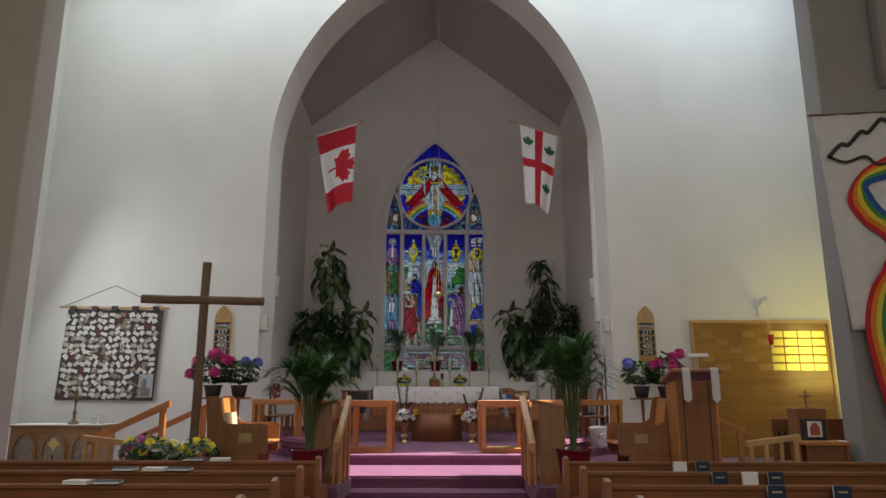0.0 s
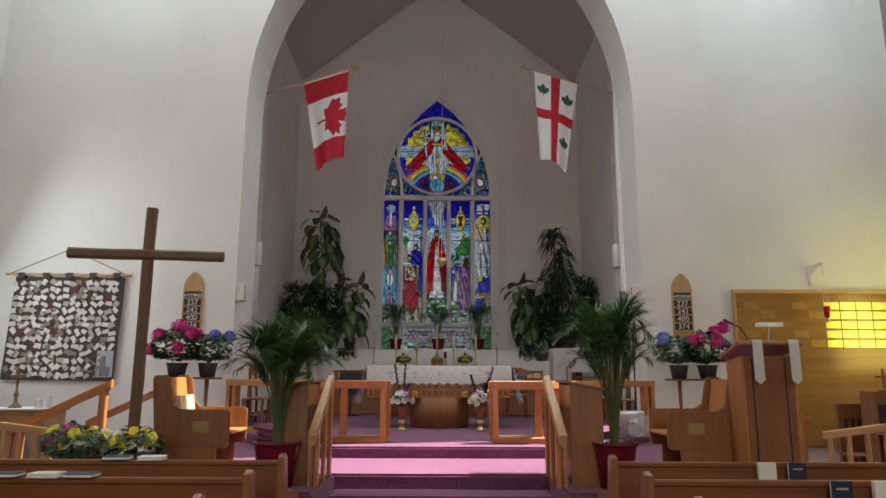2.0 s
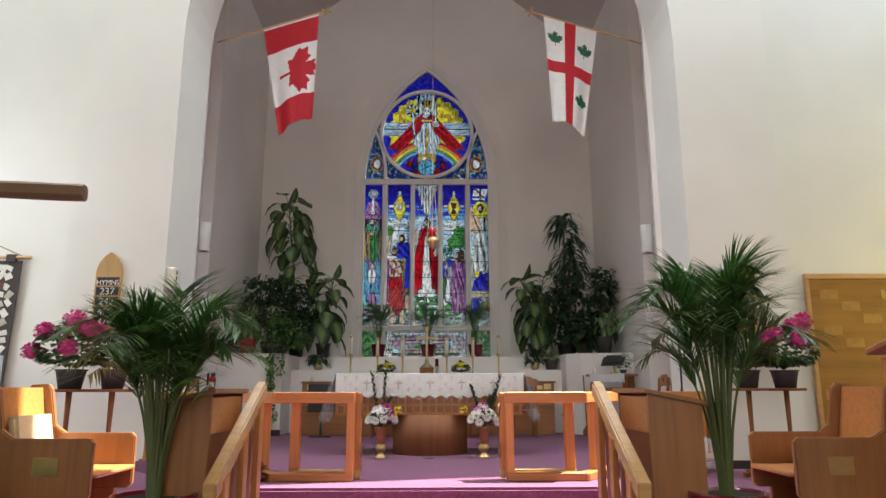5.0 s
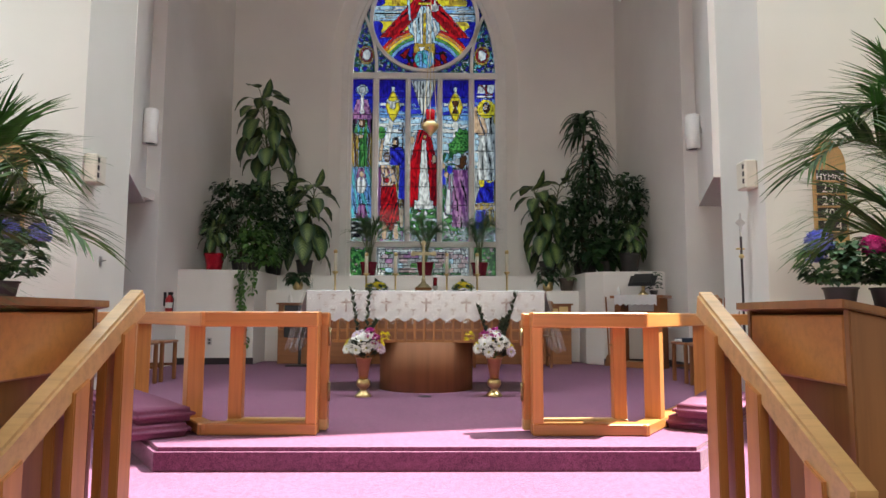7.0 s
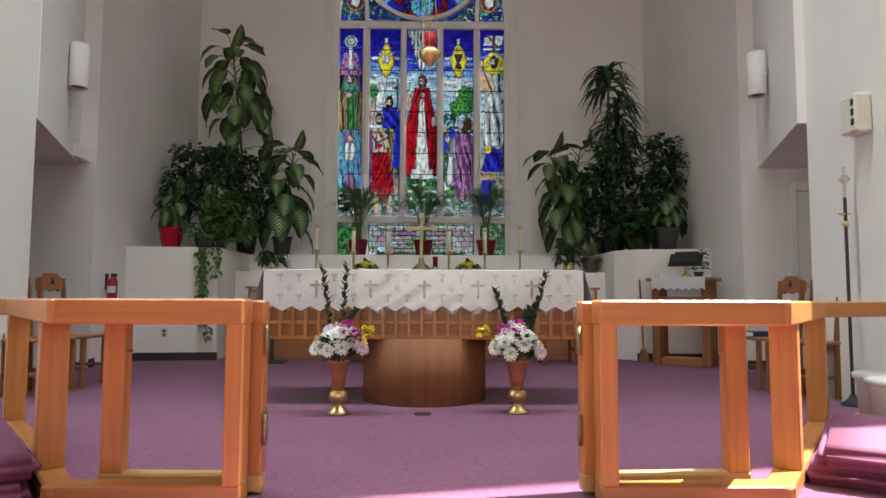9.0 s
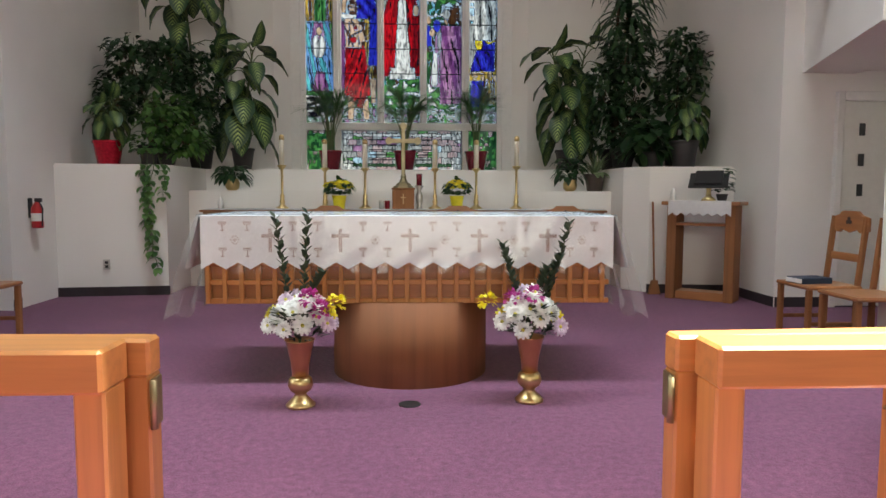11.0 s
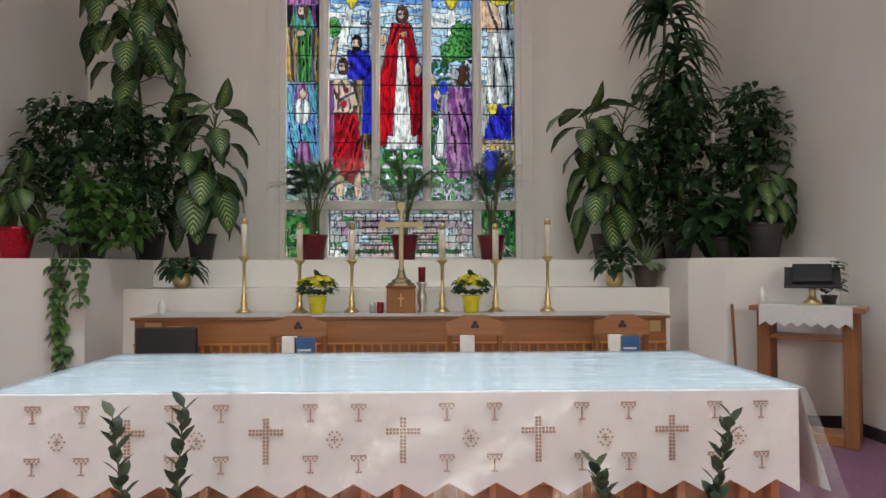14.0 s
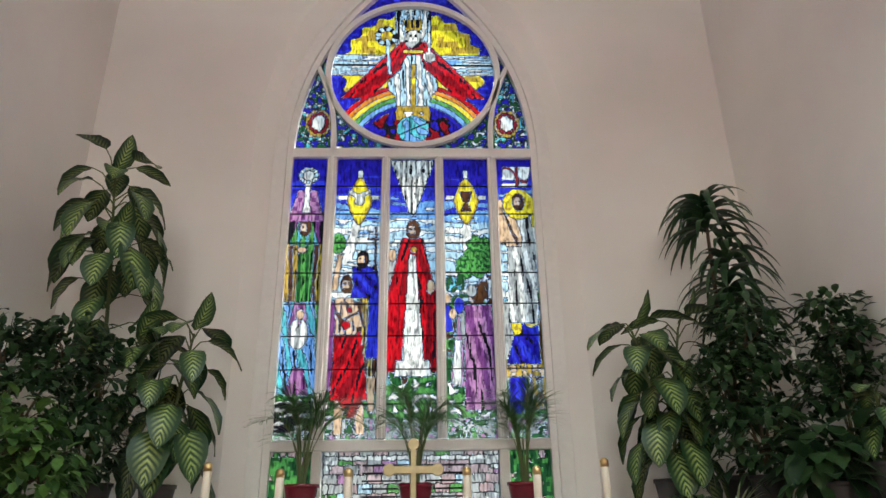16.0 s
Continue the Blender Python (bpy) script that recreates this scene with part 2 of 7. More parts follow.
structure("wall_east", bx(7.95, 8.3, -7.2, 13.05, 0, 11.6, 0), WHITE, "white plastered side wall", "wall")
structure("wall_south", bx(-8.2, 8.3, -7.5, -7.2, 0, 11.6, 0), WHITE, "white plastered rear wall", "wall")
# nave roof, out of view, with a roof light along the arch wall
structure("ceiling", bx(-8.2, 8.3, -7.5, 9.84, 11.2, 11.5, 0), CEIL_WOOD, "cedar boarded nave ceiling", "ceiling")
# slanting edge made up to bound the sunlight on the chancel floor
structure("ceiling_sun_edge", prism([(-8.2, 9.842), (-1.88, 9.842), (8.3, 12.39), (8.3, 12.9), (-8.2, 12.9)], 11.2, 11.5, "xy"), WHITE, "unseen white ceiling strip cut slantwise to shape the sun patch", "ceiling")
structure("beam", bx(4.28, 5.952, 8.95, 9.6, 7.99, 8.12, 0.01), CEIL_WOOD, "cedar boarded soffit under the roof light", "beam")

# piers at the mouth of the nave
structure("pier_left", bx(-7.85, -6.0, 9.0, 9.5, 0, 11.2, 0.02), BEIGE, "beige textured pier", "pier")
structure("pier_right", bx(5.95, 7.95, 9.35, 9.8, 0, 11.2, 0.02), PIER_GREY, "grey textured pier", "pier")

# the sanctuary
BACK = 18.92
WX = -0.15
win_in = pointed(WX, 1.52, 6.17, 2.0, 16, 2.06)
win_out = pointed(WX, 1.87, 6.17, 2.15, 16, 2.06)


def holed_wall(name, hole_front, hole_back, y0, y1, x0, x1, z0, eave, ridge, mt, label):
    """A gable wall with a splayed window opening."""
    bm = bmesh.new()
    k = len(hole_front)
    f = [bm.verts.new((x, y0, z)) for x, z in hole_front]
    g = [bm.verts.new((x, y1, z)) for x, z in hole_back]
    for i in range(k):
        bm.faces.new((f[i], g[i], g[(i + 1) % k], f[(i + 1) % k]))
    mid = k // 2
    for row, y in ((f, y0), (g, y1)):
        c = [bm.verts.new((x, y, z)) for x, z in ((x0, z0), (x0, eave), (WX, ridge), (x1, eave), (x1, z0))]
        bm.faces.new([c[0]] + [row[0]] + row[1:mid + 1] + [c[2], c[1]])
        bm.faces.new([c[4], c[3], c[2]] + row[mid:] )
        bm.faces.new((c[0], c[4], row[-1], row[0]))
    return structure(name, bm, mt, label, "wall")


holed_wall("wall_sanctuary", win_out, win_in, BACK, BACK + 0.24, -4.3, 4.0, 0.3, 9.15, 12.42, CHANCEL_WHITE, "grey-white sanctuary end wall around the stained window")
for sx, xw in ((-1, -3.93), (1, 3.66)):
    nm = "left" if sx < 0 else "right"
    x2 = -3.83 if sx < 0 else 3.66
    out = -4.3 if sx < 0 else 4.05
    structure("wall_sanctuary_" + nm, prism([(xw, BACK), (x2, 15.4), (out, 15.4), (out, BACK)], 0.55, 9.6, "xy"), CHANCEL_WHITE, "grey-white sanctuary side wall", "wall")
    xi = -3.345 if sx < 0 else 3.24
    structure("wall_over_passage_" + nm, prism([(x2 + sx * 0.2, 15.4), (xi, 13.4), (sx * 4.4, 13.4), (sx * 4.4, 15.4)], 2.93, 9.6, "xy"), CHANCEL_WHITE, "grey-white wall above a side passage", "wall")
    structure("wall_passage_back_" + nm, prism([(out, 15.4), (sx * 5.6, 15.4), (sx * 5.6, 15.7), (out, 15.7)], 0.55, 3.1, "xy"), CHANCEL_WHITE, "grey-white back wall of a side passage", "wall")
    structure("wall_passage_end_" + nm, bx(min(sx * 5.3, sx * 5.6), max(sx * 5.3, sx * 5.6), 13.0, 15.4, 0.3, 3.1, 0), CHANCEL_WHITE, "grey-white end wall of a side passage", "wall")
    structure("ceiling_passage_" + nm, bx(min(sx * 3.9, sx * 5.6), max(sx * 3.9, sx * 5.6), 13.4, 15.4, 2.96, 3.1, 0), CHANCEL_WHITE, "low ceiling of a side passage", "ceiling")
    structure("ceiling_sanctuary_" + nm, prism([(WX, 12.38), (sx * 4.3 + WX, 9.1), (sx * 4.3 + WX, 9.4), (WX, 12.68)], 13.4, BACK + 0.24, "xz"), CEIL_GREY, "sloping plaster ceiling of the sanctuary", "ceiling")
    structure("baseboard_" + nm, prism([(xw + sx * -0.015, 16.2), (x2 + sx * -0.015, 15.4), (x2, 15.4), (xw, 16.2)], SANCT, SANCT + 0.1, "xy"), BASE_DARK, "dark baseboard", "baseboard")

# ---- east window ----
window = tagged(new("window_1"), "tall pointed stained glass window in a white frame", "window", "", "structure")
GLASS_Y = BACK + 0.22


def frame_bar(x0, x1, z0, z1):
    part("frame_bar", bx(x0, x1, GLASS_Y - 0.06, GLASS_Y + 0.03, z0, z1, 0.012), FRAME_PAINT, window)


def ring_strip(outer, inner, y0, y1):
    """A flat band between two outlines, with depth."""
    bm = bmesh.new()
    rows = [[bm.verts.new((x, y, z)) for x, z in line] for y in (y0, y1) for line in (outer, inner)]
    for i in range(len(outer) - 1):
        for p, q in ((0, 1), (1, 3), (3, 2), (2, 0)):
            bm.faces.new((rows[p][i], rows[p][i + 1], rows[q][i + 1], rows[q][i]))
    return bm


def circle_line(cx, cz, r, n=56):
    return [(cx + r * math.cos(2 * math.pi * i / n), cz + r * math.sin(2 * math.pi * i / n)) for i in range(n + 1)]


part("window_frame", ring_strip(pointed(WX, 1.67, 6.17, 2.0, 16, 2.06), pointed(WX, 1.435, 6.17, 2.0, 16, 2.06), GLASS_Y - 0.07, GLASS_Y + 0.04), FRAME_PAINT, window)
part("frame_moulding", ring_strip(pointed(WX, 1.65, 6.17, 2.0, 16, 2.06), pointed(WX, 1.505, 6.17, 2.0, 16, 2.06), GLASS_Y - 0.115, GLASS_Y - 0.068), FRAME_PAINT, window)
CZ, CR = 7.36, 1.045
part("round_tracery", ring_strip(circle_line(WX, CZ, CR + 0.07), circle_line(WX, CZ, CR), GLASS_Y - 0.06, GLASS_Y + 0.03), FRAME_PAINT, window)
frame_bar(WX - 1.47, WX + 1.47, 6.10, 6.23)
frame_bar(WX - 1.47, WX + 1.47, 2.69, 2.80)
frame_bar(WX - 1.47, WX + 1.47, 2.03, 2.10)
for mx, hw in ((-0.965, 0.06), (-0.32, 0.05), (0.32, 0.05), (0.955, 0.055)):
    frame_bar(WX + mx - hw, WX + mx + hw, 2.80, 6.10)
    part("mullion_rib", bx(WX + mx - 0.022, WX + mx + 0.022, GLASS_Y - 0.095, GLASS_Y - 0.061, 2.80, 6.10, 0.01), FRAME_PAINT, window)
for mx in (-0.965, 0.955):
    frame_bar(WX + mx - 0.05, WX + mx + 0.05, 2.10, 2.69)
    e = 1 if mx > 0 else -1
    curve = [(mx, 6.2), (mx, 6.42), (mx + e * 0.01, 6.6), (mx + e * 0.045, 6.82), (mx + e * 0.10, 7.04), (mx + e * 0.19, 7.30), (mx + e * 0.26, 7.46)]
    part("tracery_bar", ring_strip([(WX + x - 0.03, z) for x, z in curve], [(WX + x + 0.03, z) for x, z in curve], GLASS_Y - 0.06, GLASS_Y + 0.03), FRAME_PAINT, window)

GLASS_COLOURS = {
    "deep": (0.02, 0.015, 0.42), "blue": (0.035, 0.05, 0.72), "azure": (0.18, 0.42, 0.92), "sky": (0.5, 0.76, 0.98), "white": (0.92, 0.94, 0.95),
    "grey": (0.42, 0.45, 0.48), "red": (0.56, 0.008, 0.02), "crimson": (0.26, 0.008, 0.018), "purple": (0.20, 0.06, 0.24), "mauve": (0.46, 0.22, 0.46),
    "yellow": (0.92, 0.80, 0.05), "gold": (0.52, 0.36, 0.06), "green": (0.10, 0.36, 0.09), "forest": (0.02, 0.10, 0.035), "teal": (0.10, 0.55, 0.68),
    "brown": (0.09, 0.04, 0.02), "tan": (0.72, 0.50, 0.34), "orange": (0.9, 0.3, 0.03), "rose": (0.55, 0.40, 0.44), "dark": (0.012, 0.012, 0.02)}
GLASS_NAMES = list(GLASS_COLOURS)
# tones painted on one sheet of glass, with no lead between them
SHEETS = {"deep": "blue", "crimson": "red", "dark": "", "grey": "white", "purple": "mauve", "forest": "green", "gold": "yellow", "sky": "azure"}


def glass_mat(name, c):
    m = bpy.data.materials.new(name)
    m.use_nodes = True
    n, l = m.node_tree.nodes, m.node_tree.links
    n.remove(n["Principled BSDF"])
    v = coords(n, l)
    cells = n.new("ShaderNodeTexVoronoi")
    cells.inputs["Scale"].default_value = 11.0
    l.new(v, cells.inputs["Vector"])
    one = n.new("ShaderNodeSeparateXYZ")
    l.new(cells.outputs["Color"], one.inputs[0])
    c = (min(1, c[0] * 0.375), c[1] * 0.345, c[2] * 0.29)
    tone = ramp(n, l, one.outputs[0], [(0.0, shade(c, 0.72)), (1.0, shade(c, 1.15))])
    streak = ramp(n, l, noise_of(n, l, coords(n, l, (1.0, 1.0, 0.22)), 44, 3), [(0.36, (0.30, 0.30, 0.33)), (0.50, (0.95, 0.95, 0.95)), (0.7, (1.2, 1.2, 1.2))])
    col = mixed(n, l, 1.0, tone, streak, "MULTIPLY")
    tr, gl, mx = n.new("ShaderNodeBsdfTranslucent"), n.new("ShaderNodeBsdfGlossy"), n.new("ShaderNodeMixShader")
    gl.inputs["Roughness"].default_value = 0.05
    mx.inputs[0].default_value = 0.008
    l.new(col, tr.inputs["Color"])
    l.new(tr.outputs[0], mx.inputs[1])
    l.new(gl.outputs[0], mx.inputs[2])
    l.new(mx.outputs[0], n["Material Output"].inputs["Surface"])
    return m


GLASS = [glass_mat("glass_" + k, c) for k, c in GLASS_COLOURS.items()]


def ell(u, z, cu, cz, ru, rz):
    return ((u - cu) / ru) ** 2 + ((z - cz) / rz) ** 2 < 1


def trap(u, z, z0, z1, c0, h0, c1, h1):
    """Inside a leaning strip between two heights: centre and half width at each."""
    if not z0 < z < z1:
        return False
    k = (z - z0) / (z1 - z0)
    return abs(u - (c0 + (c1 - c0) * k)) < h0 + (h1 - h0) * k


def fold(u, z, a, b, c=None, f=26.0):
    """The tones of a draped cloth, in long upright folds."""
    w = noise.noise(Vector((u * f, z * 2.6, 3.7)))
    return a if w > 0.05 else (b if w > -0.28 or c is None else c)


def skies(u, z):
    w = noise.noise(Vector((u * 3.0, z * 17.0, 1.3))) * 0.32
    if z + 0.5 * w < 4.35:
        v = noise.noise(Vector((u * 9.0, z * 7.0, 6.1)))
        return "forest" if v > 0.12 else "green" if v > -0.08 else "brown" if v > -0.25 else "teal"
    return "deep" if z + w > 5.72 else "blue" if z + w > 5.48 else "azure" if z + w > 5.3 else "sky" if (z * 8 + w * 2) % 1 > 0.4 else "white"


def meadow(u, z):
    w = noise.noise(Vector((u * 13, z * 15, 8.0)))
    if z < 3.02:
        return "forest" if w > 0.15 else "mauve" if w < -0.3 else "green" if w < -0.1 else "grey"
    return "green" if w > 0.1 else "forest" if w > -0.25 else "white"


def robe(u, z, tones, f=20.0, lean=0.0):
    """Long folds of a cloth, from its lit tone to its darkest."""
    w = math.sin((u + lean * z) * f * 2.8 + 2.2 * noise.noise(Vector((u * 7, z * 1.8, 2.7))) + 0.6 * math.sin(z * 4.1)) + 0.7 * noise.noise(Vector((u * 30, z * 5, 1.1)))
    k = 0 if w > 0.25 else 1 if w > -0.95 else 2
    return tones[min(k, len(tones) - 1)]


def head(s, z, cu, cz, r=0.055, hair="brown", skin="tan"):
    if ell(s, z, cu, cz, r, r * 1.7) and z < cz + r * 1.1:
        if z < cz - r * 0.75 or abs(z - cz - r * 0.3) < r * 0.16 and 0.25 * r < abs(s - cu) < 0.7 * r:
            return hair
        return skin if s < cu + r * 0.45 else "brown"
    if ell(s, z, cu, cz + 0.01, r * 1.4, r * 2.2) and z > cz - r * 1.9:
        return hair
    return None


def mandorla(s, z, cz):
    a = 0.31 ** 2 - (z - cz) ** 2
    if a <= 0:
        return None
    half = 0.155 * (1 - abs(z - cz) / 0.31) ** 0.62
    if abs(s) < half:
        return "yellow" if abs(s) < half - 0.03 else "gold"
    return None


def lancet(i, u, z):
    """The colour of the glass at a place in the five tall lights: robed shapes before a sky."""
    c = (-1.245, -0.635, 0.0, 0.635, 1.235)[i]
    s = u - c
    return (light_a, light_b, light_c, light_d, light_e)[i](s, z, u) or (meadow(u, z) if z < 3.42 + 0.06 * math.sin(u * 9) else skies(u, z))


def light_a(s, z, u):
    rr = math.hypot(s, z - 5.88)
    if rr < 0.115:
        return "dark" if 0.06 < rr < 0.075 else "white" if rr < 0.06 or int(math.degrees(math.atan2(z - 5.88, s)) / 20) % 2 else "sky"
    if trap(s, z, 5.38, 5.8, 0, 0.04, 0, 0.03):
        return "white"
    if trap(s, z, 5.28, 5.68, 0, 0.21, 0, 0.11):
        return "purple" if (int(z * 17) + int(s * 19 + 40)) % 3 == 0 else "mauve"
    f = head(s, z, 0.0, 5.19, 0.052, "brown")
    if f:
        return f
    if trap(s, z, 4.98, 5.28, 0, 0.17, 0, 0.08):
        return robe(u, z, ("teal", "green", "forest"), 22)
    if ell(s, z, -0.02, 4.92, 0.05, 0.04):
        return "tan"
    if trap(s, z, 4.3, 5.0, 0, 0.21, 0, 0.2):
        return robe(u, z, ("brown", "gold", "dark") if s < -0.06 or s > 0.12 else ("forest", "green", "dark"), 24)
    if ell(s, z, 0.0, 4.47, 0.048, 0.08):
        return "tan"
    if ell(s, z, 0.0, 4.45, 0.085, 0.17):
        return robe(u, z, ("teal", "azure", "dark"), 26)
    if ell(s, z, 0.01, 4.15, 0.045, 0.06):
        return "tan"
    if ell(s, z, 0.0, 3.93, 0.11, 0.17):
        return robe(u, z, ("white", "grey", "mauve"), 24)
    if trap(s, z, 3.95, 4.36, -0.01, 0.11, 0, 0.05):
        return robe(u, z, ("mauve", "purple", "purple"), 24)
    if trap(s, z, 3.26, 3.55, 0.03, 0.13, 0.02, 0.06):
        return robe(u, z, ("mauve", "purple", "dark"), 26)
    if trap(s, z, 3.28, 4.4, 0, 0.23, 0, 0.16):
        return robe(u, z, ("teal", "azure", "dark"), 15, 0.25)
    if z > 4.3 and z < 5.4:
        return robe(u, z, ("purple", "dark"), 18)
    if 2.88 < z < 3.2:
        return "grey" if noise.noise(Vector((u * 5, z * 22, 1))) > 0.1 else "dark"
    return None


def light_b(s, z, u):
    if ell(s, z, 0.01, 5.56, 0.06, 0.075) or abs(s - 0.01) < 0.13 and abs(z - 5.6 - abs(s) * 0.5) < 0.03:
        return robe(u, z, ("white", "grey"), 40)
    f = mandorla(s - 0.01, z, 5.54)
    if f:
        return f
    if 5.72 < z < 5.95 and abs(s - 0.01) < 0.03 or abs(z - 5.58) < 0.03 and abs(s) < 0.24:
        return "white"
    if 4.66 < z < 5.2 and abs(s - 0.22) < 0.012 or abs(z - 5.05) < 0.012 and 0.12 < s < 0.27:
        return "brown"
    if trap(s, z, 4.78, 5.34, -0.11, 0.06, 0.0, 0.045):
        return "white"
    f = head(s, z, 0.07, 4.79, 0.052, "dark")
    if f:
        return f
    f = head(s, z, -0.10, 4.49, 0.052, "brown")
    if f:
        return f
    if trap(s, z, 4.42, 4.85, -0.24, 0.035, -0.19, 0.03):
        return "tan"
    if ell(s, z, -0.09, 4.03, 0.05, 0.05) or ell(s, z, -0.06, 4.2, 0.03, 0.035):
        return "red"
    if trap(s, z, 4.02, 4.3, 0.1, 0.012, 0.03, 0.012) or trap(s, z, 3.95, 4.3, -0.16, 0.008, -0.15, 0.008) or abs(z - 4.1 - 0.5 * (s + 0.1)) < 0.012 and -0.15 < s < 0.06:
        return "brown"
    if trap(s, z, 3.92, 4.34, -0.09, 0.12, -0.12, 0.10) or trap(s, z, 4.0, 4.25, 0.06, 0.045, 0.0, 0.03):
        return robe(u, z, ("tan", "tan", "brown"), 16, 0.4)
    if trap(s, z, 3.2, 3.94, -0.03, 0.2, -0.07, 0.15) or trap(s, z, 3.03, 3.22, 0.0, 0.04, -0.02, 0.14):
        return robe(u, z, ("crimson", "red", "dark"), 13, -0.35)
    if trap(s, z, 4.34, 4.72, 0.12, 0.16, 0.09, 0.14):
        return robe(u, z, ("blue", "deep", "dark"), 11, 0.9)
    if trap(s, z, 3.65, 4.36, 0.2, 0.07, 0.22, 0.06):
        return robe(u, z, ("blue", "blue", "deep"), 22)
    if trap(s, z, 3.46, 4.36, 0.13, 0.12, 0.12, 0.06):
        return robe(u, z, ("brown", "gold", "dark"), 26)
    if trap(s, z, 2.86, 3.24, -0.14, 0.045, -0.13, 0.05) or trap(s, z, 2.86, 3.24, 0.10, 0.045, 0.07, 0.045) or trap(s, z, 3.1, 3.5, 0.2, 0.035, 0.19, 0.045):
        return "tan"
    if ell(s, z, -0.22, 5.0, 0.09, 0.13):
        return "green" if noise.noise(Vector((u * 25, z * 25, 1))) > -0.1 else "forest"
    if 3.3 < z < 4.3:
        return "purple" if s < 0 else "dark"
    return None


def light_c(s, z, u):
    if trap(s, z, 5.36, 6.09, 0, 0.03, 0, 0.27):
        return robe(u, z, ("white", "grey", "dark"), 34) if noise.noise(Vector((u * 24, z * 8, 0))) > -0.35 else "dark"
    f = head(s, z, 0.01, 5.16, 0.058, "brown")
    if f:
        return f
    if ell(s, z, 0.02, 4.92, 0.035, 0.04):
        return "gold"
    if ell(s, z, 0.21, 4.47, 0.045, 0.085) or ell(s, z, -0.23, 4.85, 0.045, 0.08):
        return "tan"
    if trap(s, z, 3.46, 4.85, 0.01, 0.2 if z < 3.62 else 0.13, 0.0, 0.035):
        return robe(u, z, ("white", "white", "grey"), 17, 0.02) if noise.noise(Vector((u * 21, z * 2.2, 7))) > -0.42 else "grey"
    if trap(s, z, 4.36, 5.06, 0, 0.28, 0, 0.12):
        return robe(u, z, ("crimson", "red", "dark"), 12, 0.3 if s > 0 else -0.3)
    if trap(s, z, 3.5, 4.4, 0, 0.29, 0, 0.28):
        return robe(u, z, ("red", "red", "crimson") if s < 0 else ("crimson", "red", "dark"), 16)
    if 4.4 < z < 4.9 and s < -0.2:
        return "grey"
    return None


def light_d(s, z, u):
    if trap(s, z, 5.52, 5.66, 0, 0.035, 0, 0.075) or trap(s, z, 5.4, 5.52, 0, 0.07, 0, 0.018):
        return "brown"
    f = mandorla(s, z, 5.54)
    if f:
        return f
    if 5.72 < z < 5.95 and abs(s) < 0.03 or abs(z - 5.58) < 0.03 and abs(s) < 0.24:
        return "white"
    w = 0.05 * noise.noise(Vector((u * 12, z * 12, 3)))
    if math.hypot((s - 0.13) / 0.17, (z - 4.84) / 0.27) < 1 + 4 * w or math.hypot((s + 0.03) / 0.12, (z - 4.7) / 0.14) < 1 + 4 * w:
        return "forest" if noise.noise(Vector((u * 26, z * 26, 3))) > 0.05 else "green"
    if trap(s, z, 4.88, 5.34, 0, 0.055, 0, 0.04):
        return "white"
    if ell(s, z, 0.03, 4.42, 0.06, 0.07):
        return "grey"
    if ell(s, z, 0.11, 4.38, 0.085, 0.12):
        return "brown"
    if ell(s, z, 0.04, 4.33, 0.045, 0.06):
        return "tan"
    if ell(s, z, -0.18, 4.15, 0.045, 0.06) or ell(s, z, -0.24, 4.33, 0.045, 0.06):
        return "tan"
    if ell(s, z, -0.11, 4.25, 0.06, 0.09) or trap(s, z, 3.95, 4.25, -0.23, 0.05, -0.24, 0.03):
        return "blue"
    if trap(s, z, 3.38, 3.85, -0.15, 0.05, -0.13, 0.03):
        return "white"
    if trap(s, z, 3.1, 4.26, 0.13, 0.2, 0.1, 0.15):
        return robe(u, z, ("purple", "mauve", "dark"), 12, 0.22)
    if trap(s, z, 3.35, 4.2, -0.11, 0.12, -0.04, 0.08):
        return robe(u, z, ("mauve", "grey", "purple"), 18, 0.1)
    if ell(s, z, -0.19, 4.5, 0.07, 0.11) or ell(s, z, -0.09, 4.52, 0.05, 0.11):
        return "teal" if noise.noise(Vector((u * 20, z * 20, 3))) > 0.2 else "forest"
    if 4.3 < z < 4.6 and s > 0.12:
        return "brown" if noise.noise(Vector((u * 30, z * 9, 3))) > 0 else "white"
    return None


